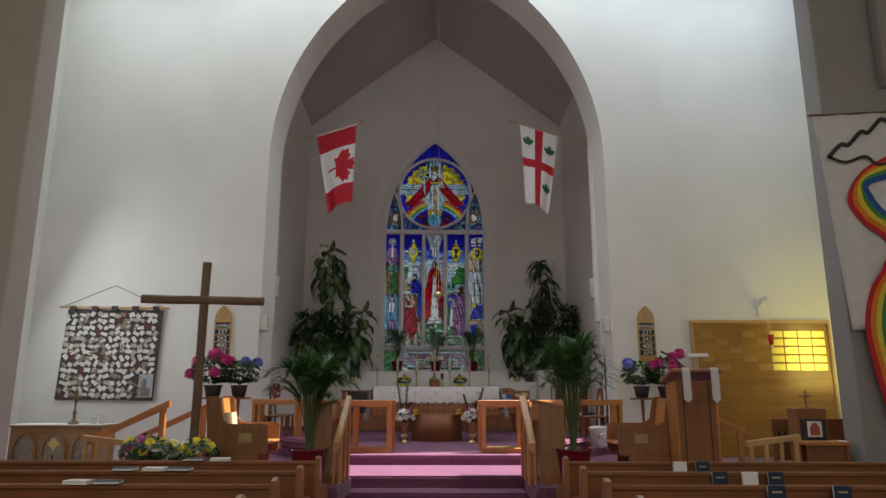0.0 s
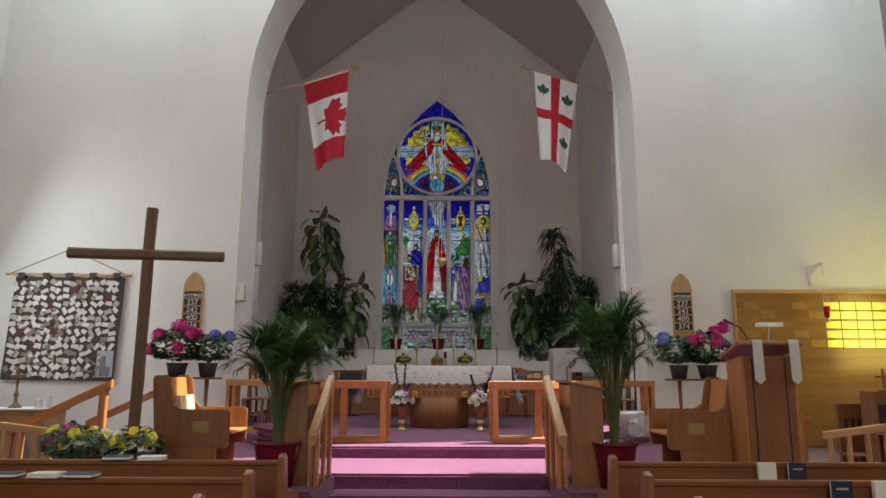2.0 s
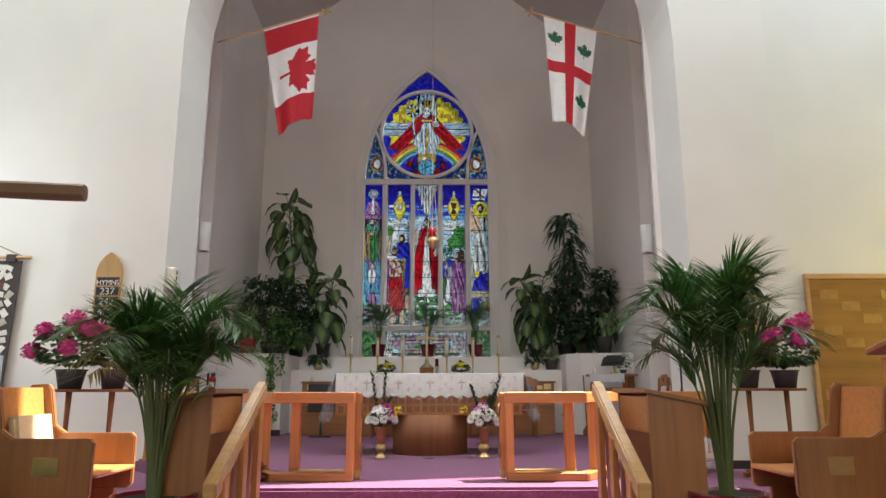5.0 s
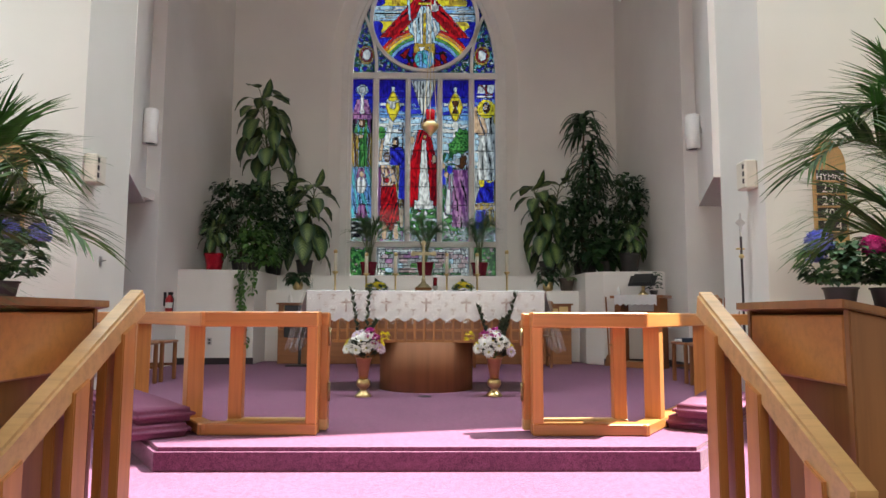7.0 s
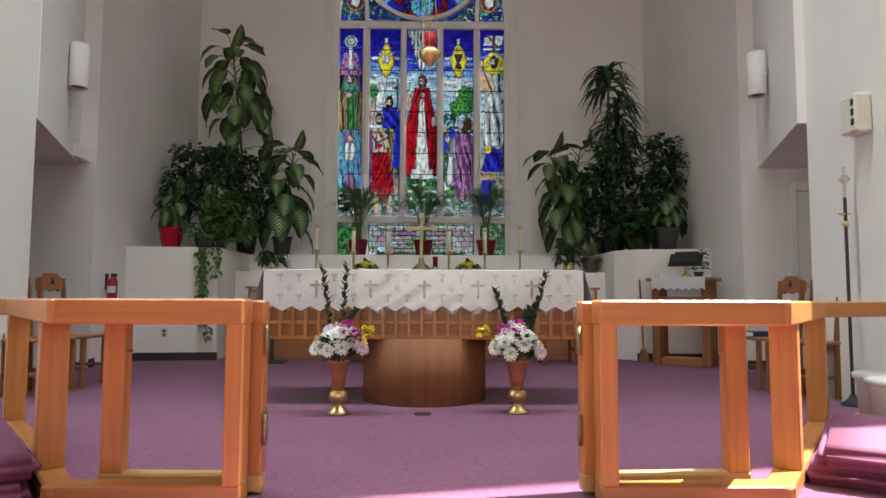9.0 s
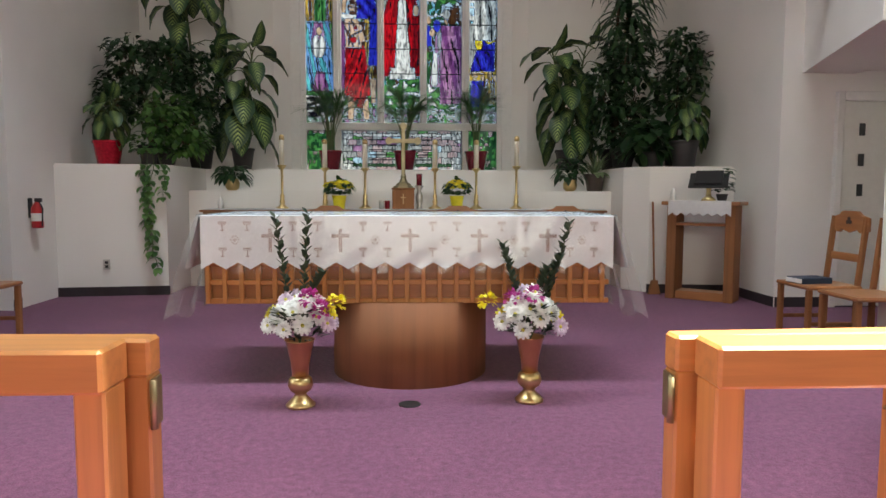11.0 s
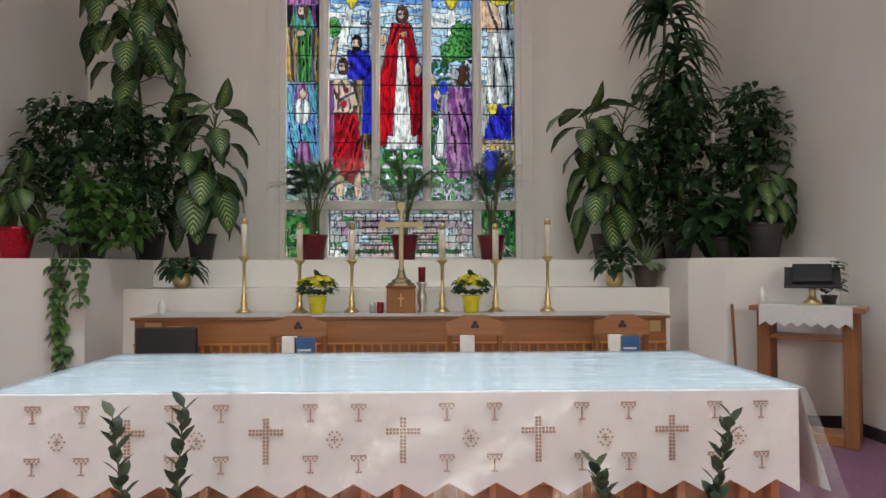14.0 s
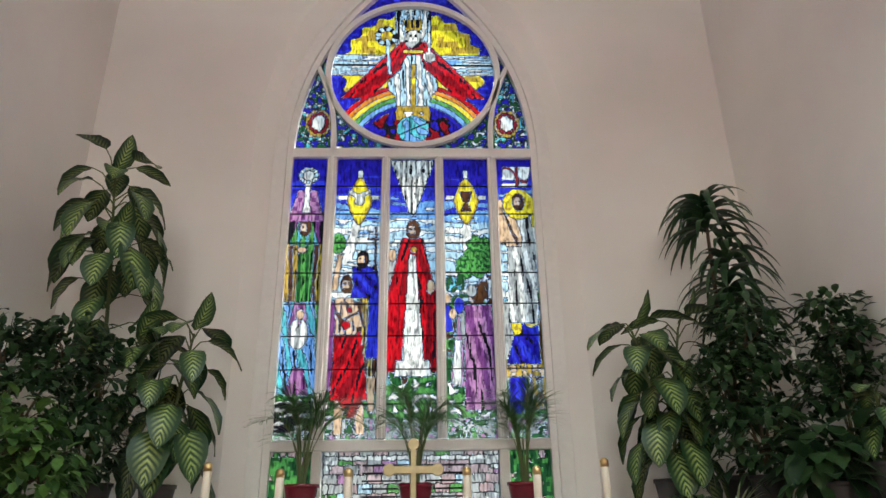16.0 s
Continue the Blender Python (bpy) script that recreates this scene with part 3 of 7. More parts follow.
def light_e(s, z, u):
    if trap(s, z, 5.72, 6.0, -0.02, 0.15, 0.03, 0.17):
        return "crimson" if abs(z - 5.9 + 0.1 * math.sin(s * 14)) < 0.025 or abs(s - 0.02) < 0.02 else ("white" if abs(z - 5.8) > 0.02 else "deep")
    f = head(s, z, 0.02, 5.52, 0.052, "brown")
    if f:
        return f
    if ell(s, z, 0.02, 5.5, 0.185, 0.2) or s > 0.17 and 5.2 < z < 5.6:
        return "yellow" if noise.noise(Vector((u * 22, z * 22, 3))) > -0.2 else "gold"
    if trap(s, z, 5.0, 5.55, -0.17, 0.05, -0.2, 0.03):
        return "tan"
    if trap(s, z, 4.95, 5.34, -0.06, 0.09, -0.05, 0.11) and s < (5.34 - z) * 0.28 - 0.03:
        return robe(u, z, ("tan", "tan", "brown"), 13, 0.4)
    if trap(s, z, 4.05, 5.34, 0.0, 0.17, 0.05, 0.17):
        return robe(u, z, ("white", "grey", "dark"), 15, 0.10)
    if ell(s, z, 0.1, 4.12, 0.06, 0.09):
        return "brown"
    if ell(s, z, 0.08, 4.14, 0.11, 0.15) or ell(s, z, -0.08, 4.02, 0.06, 0.12):
        return "yellow" if noise.noise(Vector((u * 22, z * 22, 3))) > -0.1 else "gold"
    if trap(s, z, 3.58, 4.05, -0.02, 0.19, 0.05, 0.12):
        return robe(u, z, ("blue", "deep", "dark"), 11, 0.6)
    if trap(s, z, 3.45, 3.62, 0, 0.22, 0, 0.22):
        return "gold" if noise.noise(Vector((u * 16, z * 26, 3))) > -0.1 else "tan"
    if trap(s, z, 3.05, 3.46, -0.13, 0.08, -0.09, 0.1):
        return robe(u, z, ("blue", "deep"), 18)
    if trap(s, z, 3.1, 3.46, 0.08, 0.12, 0.08, 0.12):
        return robe(u, z, ("gold", "brown", "yellow"), 24)
    if 3.4 < z < 4.3:
        return "brown" if s > 0 else "grey"
    return None


def roundel(u, z):
    """The colours of the round light: a crimson mantle over a rainbow and a globe."""
    w = noise.noise(Vector((u * 9, z * 9, 5)))
    a = abs(u)
    if ell(u, z, 0, 6.53, 0.2, 0.19):
        return "dark" if abs(z - 6.53 - 0.5 * u) < 0.012 or abs(u + 0.04) < 0.01 else "teal" if w > -0.1 else "azure"
    # crowned head, clasp, seated robe
    if trap(u, z, 8.04, 8.22, 0, 0.10, 0, 0.13):
        return "gold" if int((u + 1) / 0.04) % 2 or z < 8.10 else "dark"
    if ell(u, z, 0, 7.93, 0.075, 0.13):
        return "dark" if abs(z - 7.96) < 0.018 and 0.015 < a < 0.05 else "grey" if z < 7.87 or a > 0.05 else "white"
    if ell(u, z, 0, 7.92, 0.125, 0.17):
        return "dark" if w > 0 else "grey"
    if ell(u, z, -0.35, 7.95, 0.145, 0.16) and not ell(u, z, -0.35, 7.95, 0.08, 0.085):
        return "sky" if int(math.degrees(math.atan2(z - 7.95, u + 0.35)) / 22) % 2 else "dark"
    if trap(u, z, 7.35, 7.9, -0.30, 0.022, -0.34, 0.022):
        return "sky"
    if ell(u, z, 0.21, 7.62, 0.085, 0.085) or trap(u, z, 7.68, 7.86, 0.21, 0.012, 0.21, 0.012):
        return "grey" if w > 0 else "white"
    if abs(z - 7.70) < 0.028 and a < 0.13:
        return "yellow"
    if trap(u, z, 7.28, 7.64, 0, 0.2, 0, 0.09) or ell(a, z, 0.17, 7.18, 0.15, 0.17) or trap(u, z, 6.78, 7.2, 0, 0.2, 0, 0.24):
        return "gold" if a < 0.03 and z < 7.5 or z < 6.86 else robe(u, z, ("white", "sky", "dark"), 15, 0.1)
    if trap(u, z, 6.66, 6.78, 0, 0.2, 0, 0.22):
        return "gold" if w > 0 else "white"
    # the mantle
    outer = 0.16 + (7.86 - z) * 0.86
    if 6.98 < z < 7.86 and a < outer and (a > outer - 0.36 or z > 7.4):
        return robe(a, z, ("crimson", "red", "dark"), 8, 0.8)
    r = math.hypot(u, z - 6.14)
    if 0.69 < r < 1.06 and z < 7.2:
        return ("deep", "azure", "green", "yellow", "orange", "red")[min(5, int((r - 0.69) / 0.062))]
    if r < 0.69:
        return "crimson" if w > 0.1 and a < 0.6 else "dark" if w > -0.12 else "deep"
    if a < 0.24 and z > 7.8:
        return fold(u, z, "white", "sky", "dark", 30)
    if 7.33 < z < 7.65:
        return "dark" if abs(z - 7.49) < 0.012 else "white" if noise.noise(Vector((u * 3, z * 34, 0))) > 0.1 else "azure" if noise.noise(Vector((u * 3, z * 34, 9))) > 0.2 else "sky"
    b = math.hypot(u, z - 7.42)
    if b < 0.90 + 0.035 * math.sin(22 * math.atan2(z - 7.42, u)) and z > 7.05:
        v = noise.noise(Vector((round(u * 11) * 2.3, round(z * 11) * 3.1, 5)))
        return "gold" if v > 0.0 else "yellow"
    return "deep" if noise.noise(Vector((u * 18, z * 18, 5))) > -0.15 else "blue"


def spandrel(u, z):
    s = abs(u) - 1.17
    z = z - 0.05
    if ell(s, z, 0, 6.56, 0.085, 0.11):
        return "white"
    if ell(s, z, 0, 6.56, 0.125, 0.16):
        return "crimson"
    if ell(s, z, 0, 6.56, 0.16, 0.2):
        return "gold"
    w = noise.noise(Vector((u * 13, z * 13, 4)))
    if z > 7.6:
        return "deep" if w > -0.2 else "blue"
    return "deep" if w > 0.1 else "forest" if w > -0.15 else "white" if w > -0.3 else "teal"


def wall_of_stone(u, z):
    if abs(u) > 0.97:
        w = noise.noise(Vector((u * 13, z * 13, 4)))
        return "forest" if w > 0 else "green" if w > -0.3 else "rose"
    for cu in (-0.85, 0.85):
        for cz in (2.14, 2.64):
            if ell(u, z, cu, cz, 0.12, 0.12):
                return "white" if int(math.degrees(math.atan2(z - cz, u - cu)) / 24) % 2 else "grey"
    if abs(z - 2.15) < 0.025 or abs(z - 2.64) < 0.025:
        return "white" if abs(z - 2.64) < 0.025 else "forest"
    w = noise.noise(Vector((round(u / 0.15 + 0.5 * (round(z / 0.09) % 2)) * 3.1, round(z / 0.09) * 2.3, 2)))
    return "rose" if w > 0.12 else "mauve" if w < -0.42 else "sky" if w < -0.28 else "green" if w < -0.18 else "grey"


def stone_block(u, z):
    row = round(z / 0.09)
    return (row, round(u / 0.15 + 0.5 * (row % 2))) if abs(u) < 0.9 else (0, 0)


def glazed(name, colour, keep, u0, u1, z0, z1, du, dz, label, cell=None):
    """A panel of small leaded pieces, each with its own edge; wider leads where the colours meet."""
    nu, nz = max(2, round((u1 - u0) / du)), max(2, round((z1 - z0) / dz))
    du, dz = (u1 - u0) / nu, (z1 - z0) / nz
    rnd = random.Random(name + str(u0))
    grid = [[(u0 + du * (i + (rnd.uniform(-0.2, 0.2) if 0 < i < nu else 0)), z0 + dz * (j + (rnd.uniform(-0.2, 0.2) if 0 < j < nz else 0))) for i in range(nu + 1)] for j in range(nz + 1)]
    cls = [[colour(u0 + du * (i + 0.5), z0 + dz * (j + 0.5)) for i in range(nu)] for j in range(nz)]
    ids = [[(SHEETS.get(cls[j][i], cls[j][i]), cell(u0 + du * (i + 0.5), z0 + dz * (j + 0.5)) if cell else 0) for i in range(nu)] for j in range(nz)]
    verts, faces, mats = [], [], []
    for j in range(nz):
        for i in range(nu):
            q = (grid[j][i], grid[j][i + 1], grid[j + 1][i + 1], grid[j + 1][i])
            cu, cz = sum(p[0] for p in q) / 4, sum(p[1] for p in q) / 4
            if not keep(cu, cz):
                continue
            k = cls[j][i]

            def gap(a, b):
                if not (0 <= a < nu and 0 <= b < nz):
                    return 0.002
                if not cell and "dark" in (k, cls[b][a]):
                    return 0.0
                return (0.0042 if not cell else 0.0045) if ids[b][a] != ids[j][i] else 0.0
            gl, gr, gb, gt = gap(i - 1, j), gap(i + 1, j), gap(i, j - 1), gap(i, j + 1)
            pts = ((q[0][0] + gl, q[0][1] + gb), (q[1][0] - gr, q[1][1] + gb), (q[2][0] - gr, q[2][1] - gt), (q[3][0] + gl, q[3][1] - gt))
            n = len(verts)
            verts += [(WX + p[0], GLASS_Y, p[1]) for p in pts]
            faces.append((n, n + 1, n + 2, n + 3))
            mats.append(GLASS_NAMES.index(k))
            n = len(verts)
            inn = ((pts[0][0] + 0.002, pts[0][1] + 0.002), (pts[1][0] - 0.002, pts[1][1] + 0.002), (pts[2][0] - 0.002, pts[2][1] - 0.002), (pts[3][0] + 0.002, pts[3][1] - 0.002))
            verts += [(WX + p[0], GLASS_Y - 0.002, p[1]) for p in q] + [(WX + p[0], GLASS_Y - 0.002, p[1]) for p in inn]
            for e, g in ((0, gb), (1, gr), (2, gt), (3, gl)):
                if g:
                    faces.append((n + e, n + (e + 1) % 4, n + 4 + (e + 1) % 4, n + 4 + e))
                    mats.append(len(GLASS_NAMES))
    me = bpy.data.meshes.new(name)
    me.from_pydata(verts, [], faces)
    for g in GLASS + [LEAD]:
        me.materials.append(g)
    me.polygons.foreach_set("material_index", mats)
    me.update()
    ob = new(name, me)
    ob.parent = window
    return tagged(ob, label, "", "", "stuff")


for i, (a, b) in enumerate(((-1.465, -1.025), (-0.905, -0.37), (-0.27, 0.27), (0.37, 0.90), (1.01, 1.465))):
    glazed("stained_glass", lambda u, z, i=i: lancet(i, u, z), lambda u, z: True, a, b, 2.80, 6.10, 0.0125, 0.0140, "leaded stained glass light with robed shapes under a blue sky")
glazed("stained_glass", roundel, lambda u, z: math.hypot(u, z - CZ) < CR, -1.06, 1.06, 6.305, 8.415, 0.016, 0.016, "round stained glass light with crimson, gold and a rainbow")


def in_head(u, z):
    r = 1.44 + 2.0
    return math.hypot(abs(u) + 2.0, z - 6.17) < r and math.hypot(u, z - CZ) > CR + 0.05


glazed("stained_glass", spandrel, in_head, -1.46, 1.46, 6.23, 9.0, 0.026, 0.026, "small stained glass tracery lights in green and blue")
glazed("stained_glass", wall_of_stone, lambda u, z: True, -1.465, 1.465, 2.10, 2.69, 0.03, 0.045, "stained glass panel of pale stone blocks", stone_block)
for j in range(8):
    part("saddle_bar", bx(WX - 1.465, WX + 1.465, GLASS_Y - 0.022, GLASS_Y - 0.012, 3.160 + 0.366 * j, 3.173 + 0.366 * j, 0), LEAD, window)
for cu in (-0.3, 0.35):
    for j in range(5):
        part("inscription_line", bx(WX + cu - 0.2, WX + cu + 0.2, GLASS_Y - 0.006, GLASS_Y - 0.003, 2.24 + 0.075 * j, 2.258 + 0.075 * j, 0), LEAD, window)

# ---- white ledges for the plants ----
structure("ledge_upper", prism([(-3.92, 16.27), (-2.72, 16.42), (-2.68, 17.75), (2.45, 17.75), (2.5, 16.7), (2.72, 16.42), (3.66, 16.32), (3.66, BACK), (-3.92, BACK)], SANCT, 2.05, "xy", None, 0.015), CHANCEL_WHITE, "white plastered raised plant ledge", "ledge")
low = [(-2.72, 17.1)] + [(x, 17.12 + 0.1 * (1 - (x / 2.6) ** 2)) for x in (-2.0, -1.0, 0.0, 1.0, 2.0)] + [(2.5, 17.1), (2.5, 17.8), (-2.72, 17.8)]
structure("ledge_lower", prism(low, SANCT, 1.77, "xy", None, 0.015), CHANCEL_WHITE, "white plastered lower ledge behind the side altar", "ledge")
structure("baseboard_ledge", prism([(-3.9, 16.255), (-2.705, 16.405), (-2.705, 16.42), (-3.9, 16.27)], SANCT, SANCT + 0.1, "xy"), BASE_DARK, "dark baseboard below the ledge", "baseboard")
structure("baseboard_ledge_right", prism([(3.65, 16.305), (2.71, 16.405), (2.71, 16.42), (3.65, 16.32)], SANCT, SANCT + 0.1, "xy"), BASE_DARK, "dark baseboard below the ledge", "baseboard")
structure("baseboard_passage", bx(3.67, 5.2, 15.385, 15.4, SANCT, SANCT + 0.1, 0.002), BASE_DARK, "dark baseboard", "baseboard")
structure("baseboard_wall", bx(3.34, 4.55, 12.385, 12.4, CHANCEL, CHANCEL + 0.1, 0.002), BASE_DARK, "dark baseboard under the arch wall", "baseboard")
structure("baseboard_wall_left", bx(-4.6, -3.34, 12.385, 12.4, CHANCEL, CHANCEL + 0.1, 0.002), BASE_DARK, "dark baseboard under the arch wall", "baseboard")

# ---- passage door ----
DOOR_PAINT = simple("door_paint", (0.74, 0.72, 0.68), 0.45, 0, 0.03)
door = tagged(new("door_1"), "closed white flush door with a steel knob", "door", "", "structure")
part("frame_left", bx(4.2, 4.27, 15.34, 15.4, SANCT, 2.75), FRAME_PAINT, door)
part("frame_right", bx(5.12, 5.19, 15.34, 15.4, SANCT, 2.75), FRAME_PAINT, door)
part("frame_head", bx(4.27, 5.12, 15.34, 15.4, 2.66, 2.75), FRAME_PAINT, door)
part("door_leaf", bx(4.28, 5.11, 15.365, 15.4, SANCT + 0.01, 2.655), DOOR_PAINT, door)
knob = lathe([(0.03, 0), (0.03, 0.008), (0.012, 0.012), (0.012, 0.04), (0.03, 0.05), (0.03, 0.065), (0.015, 0.075)], 16)
bmesh.ops.transform(knob, matrix=pose(4.36, 15.365, 1.56, 90), verts=knob.verts)
part("door_knob", knob, STEEL, door, "steel knob", True)

for z in (1.72, 2.02, 2.32):
    part("door_sign", bx(4.44, 4.50, 15.36, 15.365, z, z + 0.12, 0.001), BLACK, door, "small dark plate")

# ---- communion rail ----
HINGE = simple("dull_brass_hinge", (0.30, 0.24, 0.13), 0.5, 0.9, 0.1)
RAIL_Z = 1.385


def beam_between(p, q, z0, z1, w, mt, parent, name):
    p, q = Vector((*p, 0)), Vector((*q, 0))
    d = q - p
    m = Matrix.Translation(p) @ Matrix.Rotation(math.atan2(d.y, d.x), 4, "Z")
    bm = bx(0, d.length, -w / 2, w / 2, z0, z1, 0.008)
    ob = part(name, bm, mt, parent)
    ob.matrix_basis = m
    return ob


def square_post(p, ang, w, d, z0, z1, mt, parent, name="post"):
    ob = part(name, bx(-w / 2, w / 2, -d / 2, d / 2, z0, z1), mt, parent)
    ob.matrix_basis = pose(p[0], p[1], 0, 0, 0, ang)
    return ob


for side in (-1, 1):
    P = [(-0.66, 10.355), (-1.375, 10.36), (-2.39, 11.72), (-3.32, 12.24)] if side < 0 else [(0.715, 10.35), (1.425, 10.35), (2.37, 11.72), (3.36, 12.26)]
    t = thing("communion_rail", (0, 0, 0), 0, "orange oak communion rail with square posts on the sanctuary step", "communion rail", "communion rail")
    for k, (a, b) in enumerate(zip(P, P[1:])):
        d = (Vector(b) - Vector(a)).normalized()
        a2 = Vector(a) - d * (0.05 if k else 0.0)
        b2 = Vector(b) + d * (0.045 if k == 0 else 0.0)
        beam_between(a2, b2, RAIL_Z - 0.10, RAIL_Z - 0.002 * k, 0.14, OAK, t, "top_rail")
        beam_between(a2, b2, SANCT, SANCT + 0.075 - 0.002 * k, 0.11, OAK, t, "bottom_rail")
    diagonal = (Vector(P[2]) - Vector(P[1])).normalized()
    last = (Vector(P[3]) - Vector(P[2])).normalized()
    stops = [(Vector(P[0]) + Vector((side * 0.037, 0)), Vector((1, 0)), 0.07), (Vector(P[1]) + diagonal * 0.30, diagonal, 0.10), (Vector(P[2]), diagonal, 0.09), (Vector(P[3]) - last * 0.18, last, 0.08), (Vector(P[3]) - last * 0.05, last, 0.08)]
    for p, d, width in stops:
        square_post(p, math.degrees(math.atan2(d.y, d.x)), width, 0.11, SANCT + 0.07, RAIL_Z - 0.095, OAK_UP, t)
    # the gate leaf lies folded back behind the front length
    g = thing("rail_gate", (0, 0, 0), 0, "orange oak rail gate folded open on brass hinges", "gate", "communion rail gates")
    hx = (-0.612, 10.466) if side < 0 else (0.672, 10.462)
    far = (-1.275, 10.485) if side < 0 else (1.375, 10.50)
    beam_between(hx, far, RAIL_Z - 0.10, RAIL_Z - 0.006, 0.072, OAK, g, "top_rail")
    beam_between(hx, far, SANCT + 0.012, SANCT + 0.085, 0.072, OAK_PALE, g, "bottom_rail")
    d = Vector(far) - Vector(hx)
    ang = math.degrees(math.atan2(d.y, d.x))
    square_post(Vector(hx) + d.normalized() * 0.037, ang, 0.07, 0.068, SANCT + 0.08, RAIL_Z - 0.095, OAK_UP, g)
    square_post(Vector(far) - d.normalized() * 0.05, ang, 0.09, 0.068, SANCT + 0.08, RAIL_Z - 0.095, OAK_UP, g)
    part("latch", tube([(far[0] - side * 0.11, far[1], 1.17), (far[0] - side * 0.075, far[1] - 0.03, 1.165), (far[0] - side * 0.075, far[1] - 0.03, 1.145)], 0.006, 6), HINGE, g, "small dark hook latch")
    for z in (0.80, 1.16):
        part("hinge", lathe([(0.009, 0), (0.009, 0.12)], 12, (hx[0] - side * 0.008, 10.428, z)), HINGE, g, "dull brass butt hinge", True)
        x0 = hx[0] - side * 0.006
        part("hinge_leaf", bx(min(hx[0], x0), max(hx[0], x0), 10.432, 10.49, z, z + 0.12, 0.001), HINGE, g)

# ---- altar ----
LINEN = simple("white_linen", (0.64, 0.63, 0.63), 0.8, 0, 0.04, 30, 0.15)
# brown colour stands in for the dark seen through the openwork holes
OPENWORK_DARK = simple("openwork_shadow", (0.34, 0.22, 0.18), 0.9)
PLASTIC, pn, pl, pb = node_mat("sky_tinted_plastic_sheet", 0.12)
# bluish base colour stands in for the sky mirrored in the top sheet
pb.inputs["Base Color"].default_value = (0.34, 0.41, 0.47, 1)
pm, pt2 = pn.new("ShaderNodeMixShader"), pn.new("ShaderNodeBsdfTransparent")
pm.inputs[0].default_value = 0.5
pl.new(pt2.outputs[0], pm.inputs[1])
pl.new(pb.outputs[0], pm.inputs[2])
pl.new(pm.outputs[0], pn["Material Output"].inputs["Surface"])
bumped(pn, pl, pb, noise_of(pn, pl, coords(pn, pl, (0.5, 1.6, 1.0)), 5, 2), 0.3, 0.02)

CLEAR, cn, cl, cb = node_mat("clear_plastic_drape", 0.1)
cm, ct, cg = cn.new("ShaderNodeMixShader"), cn.new("ShaderNodeBsdfTransparent"), cn.new("ShaderNodeBsdfGlossy")
cm.inputs[0].default_value = 0.055
cg.inputs["Roughness"].default_value = 0.16
cbump = cn.new("ShaderNodeBump")
cbump.inputs["Strength"].default_value, cbump.inputs["Distance"].default_value = 0.3, 0.02
cl.new(noise_of(cn, cl, coords(cn, cl, (1.0, 1.0, 0.6)), 13, 3), cbump.inputs["Height"])
cl.new(cbump.outputs[0], cg.inputs["Normal"])
cl.new(ct.outputs[0], cm.inputs[1])
cl.new(cg.outputs[0], cm.inputs[2])
cl.new(cm.outputs[0], cn["Material Output"].inputs["Surface"])

DRAPE, dn, dl, db = node_mat("thin_plastic_drape", 0.18)
db.inputs["Base Color"].default_value = (0.72, 0.72, 0.70, 1)
dm, dt = dn.new("ShaderNodeMixShader"), dn.new("ShaderNodeBsdfTransparent")
dm.inputs[0].default_value = 0.3
dl.new(dt.outputs[0], dm.inputs[1])
dl.new(db.outputs[0], dm.inputs[2])
dl.new(dm.outputs[0], dn["Material Output"].inputs["Surface"])
bumped(dn, dl, db, noise_of(dn, dl, coords(dn, dl, (1.0, 1.0, 0.25)), 16, 2), 0.5, 0.02)

AZ = SANCT
APRON = wood("altar_apron_oak", (0.40, 0.165, 0.055), axis=0)
DRUM = wood("drum_veneer", (0.26, 0.10, 0.04), 0.75, 12, 2, 0.0)
altar = thing("altar", (0.0, 13.13, AZ), -0.4, "free-standing oak altar with a latticed apron on a drum base", "altar")
altar.scale = (0.978, 1.0, 1.0)
part("top", bx(-1.205, 1.205, -0.41, 0.41, 0.95, 0.995), OAK_DARK_X, altar)
part("apron_core", bx(-1.2, 1.2, -0.345, 0.345, 0.485, 0.95), APRON, altar)
for z in (0.485, 0.595, 0.705, 0.80):
    part("lattice_rail", bx(-1.215, 1.215, -0.378, -0.345, z, z + 0.03, 0.004), OAK, altar)
for i in range(25):
    x = -1.2 + 0.0988 * i
    part("lattice_bar", bx(x - 0.014, x + 0.014, -0.385, -0.345, 0.49, 0.90, 0.004), OAK_UP, altar)
part("drum_base", lathe([(0.50, 0), (0.50, 0.49)], 64), DRUM, altar, "plain red-brown veneered drum", True)

cloth = thing("altar_cloth", (0.0, 13.13, AZ), -0.4, "white openwork altar cloth with a zigzag hem", "altar cloth")
cloth.scale = (0.978, 1.0, 1.0)
part("top_cloth", bx(-1.225, 1.225, -0.43, 0.43, 0.997, 1.004, 0.002), LINEN, cloth)
hem = [(-1.22, 1.0)] + [(-1.22 + 2.44 * i / 34, 0.735 - (0.0 if i % 2 else 0.04)) for i in range(35)] + [(1.22, 1.0)]
part("front_drop", prism(hem, -0.436, -0.431, "xz"), LINEN, cloth)
for sx in (-1, 1):
    bm = bmesh.new()
    rows = []
    for j in range(5):
        z = 1.0 - 0.075 * j
        rows.append([bm.verts.new((sx * (1.227 + 0.018 * j + 0.012 * math.sin(i * 2.1 + j * 0.5) * j / 4), -0.43 + 0.86 * i / 12 - 0.01 * j * (0.5 - i / 12), z)) for i in range(13)])
    for p, q in zip(rows, rows[1:]):
        for i in range(12):
            bm.faces.new((p[i], p[i + 1], q[i + 1], q[i]))
    part("side_drop", bm, LINEN, cloth, "", True)


def dots(cells, x, z, s):
    bm = bmesh.new()
    for cx, cz in cells:
        bx(x + cx * s - s * 0.36, x + cx * s + s * 0.36, -0.4385, -0.4365, z + cz * s - s * 0.36, z + cz * s + s * 0.36, 0, bm)
    return bm


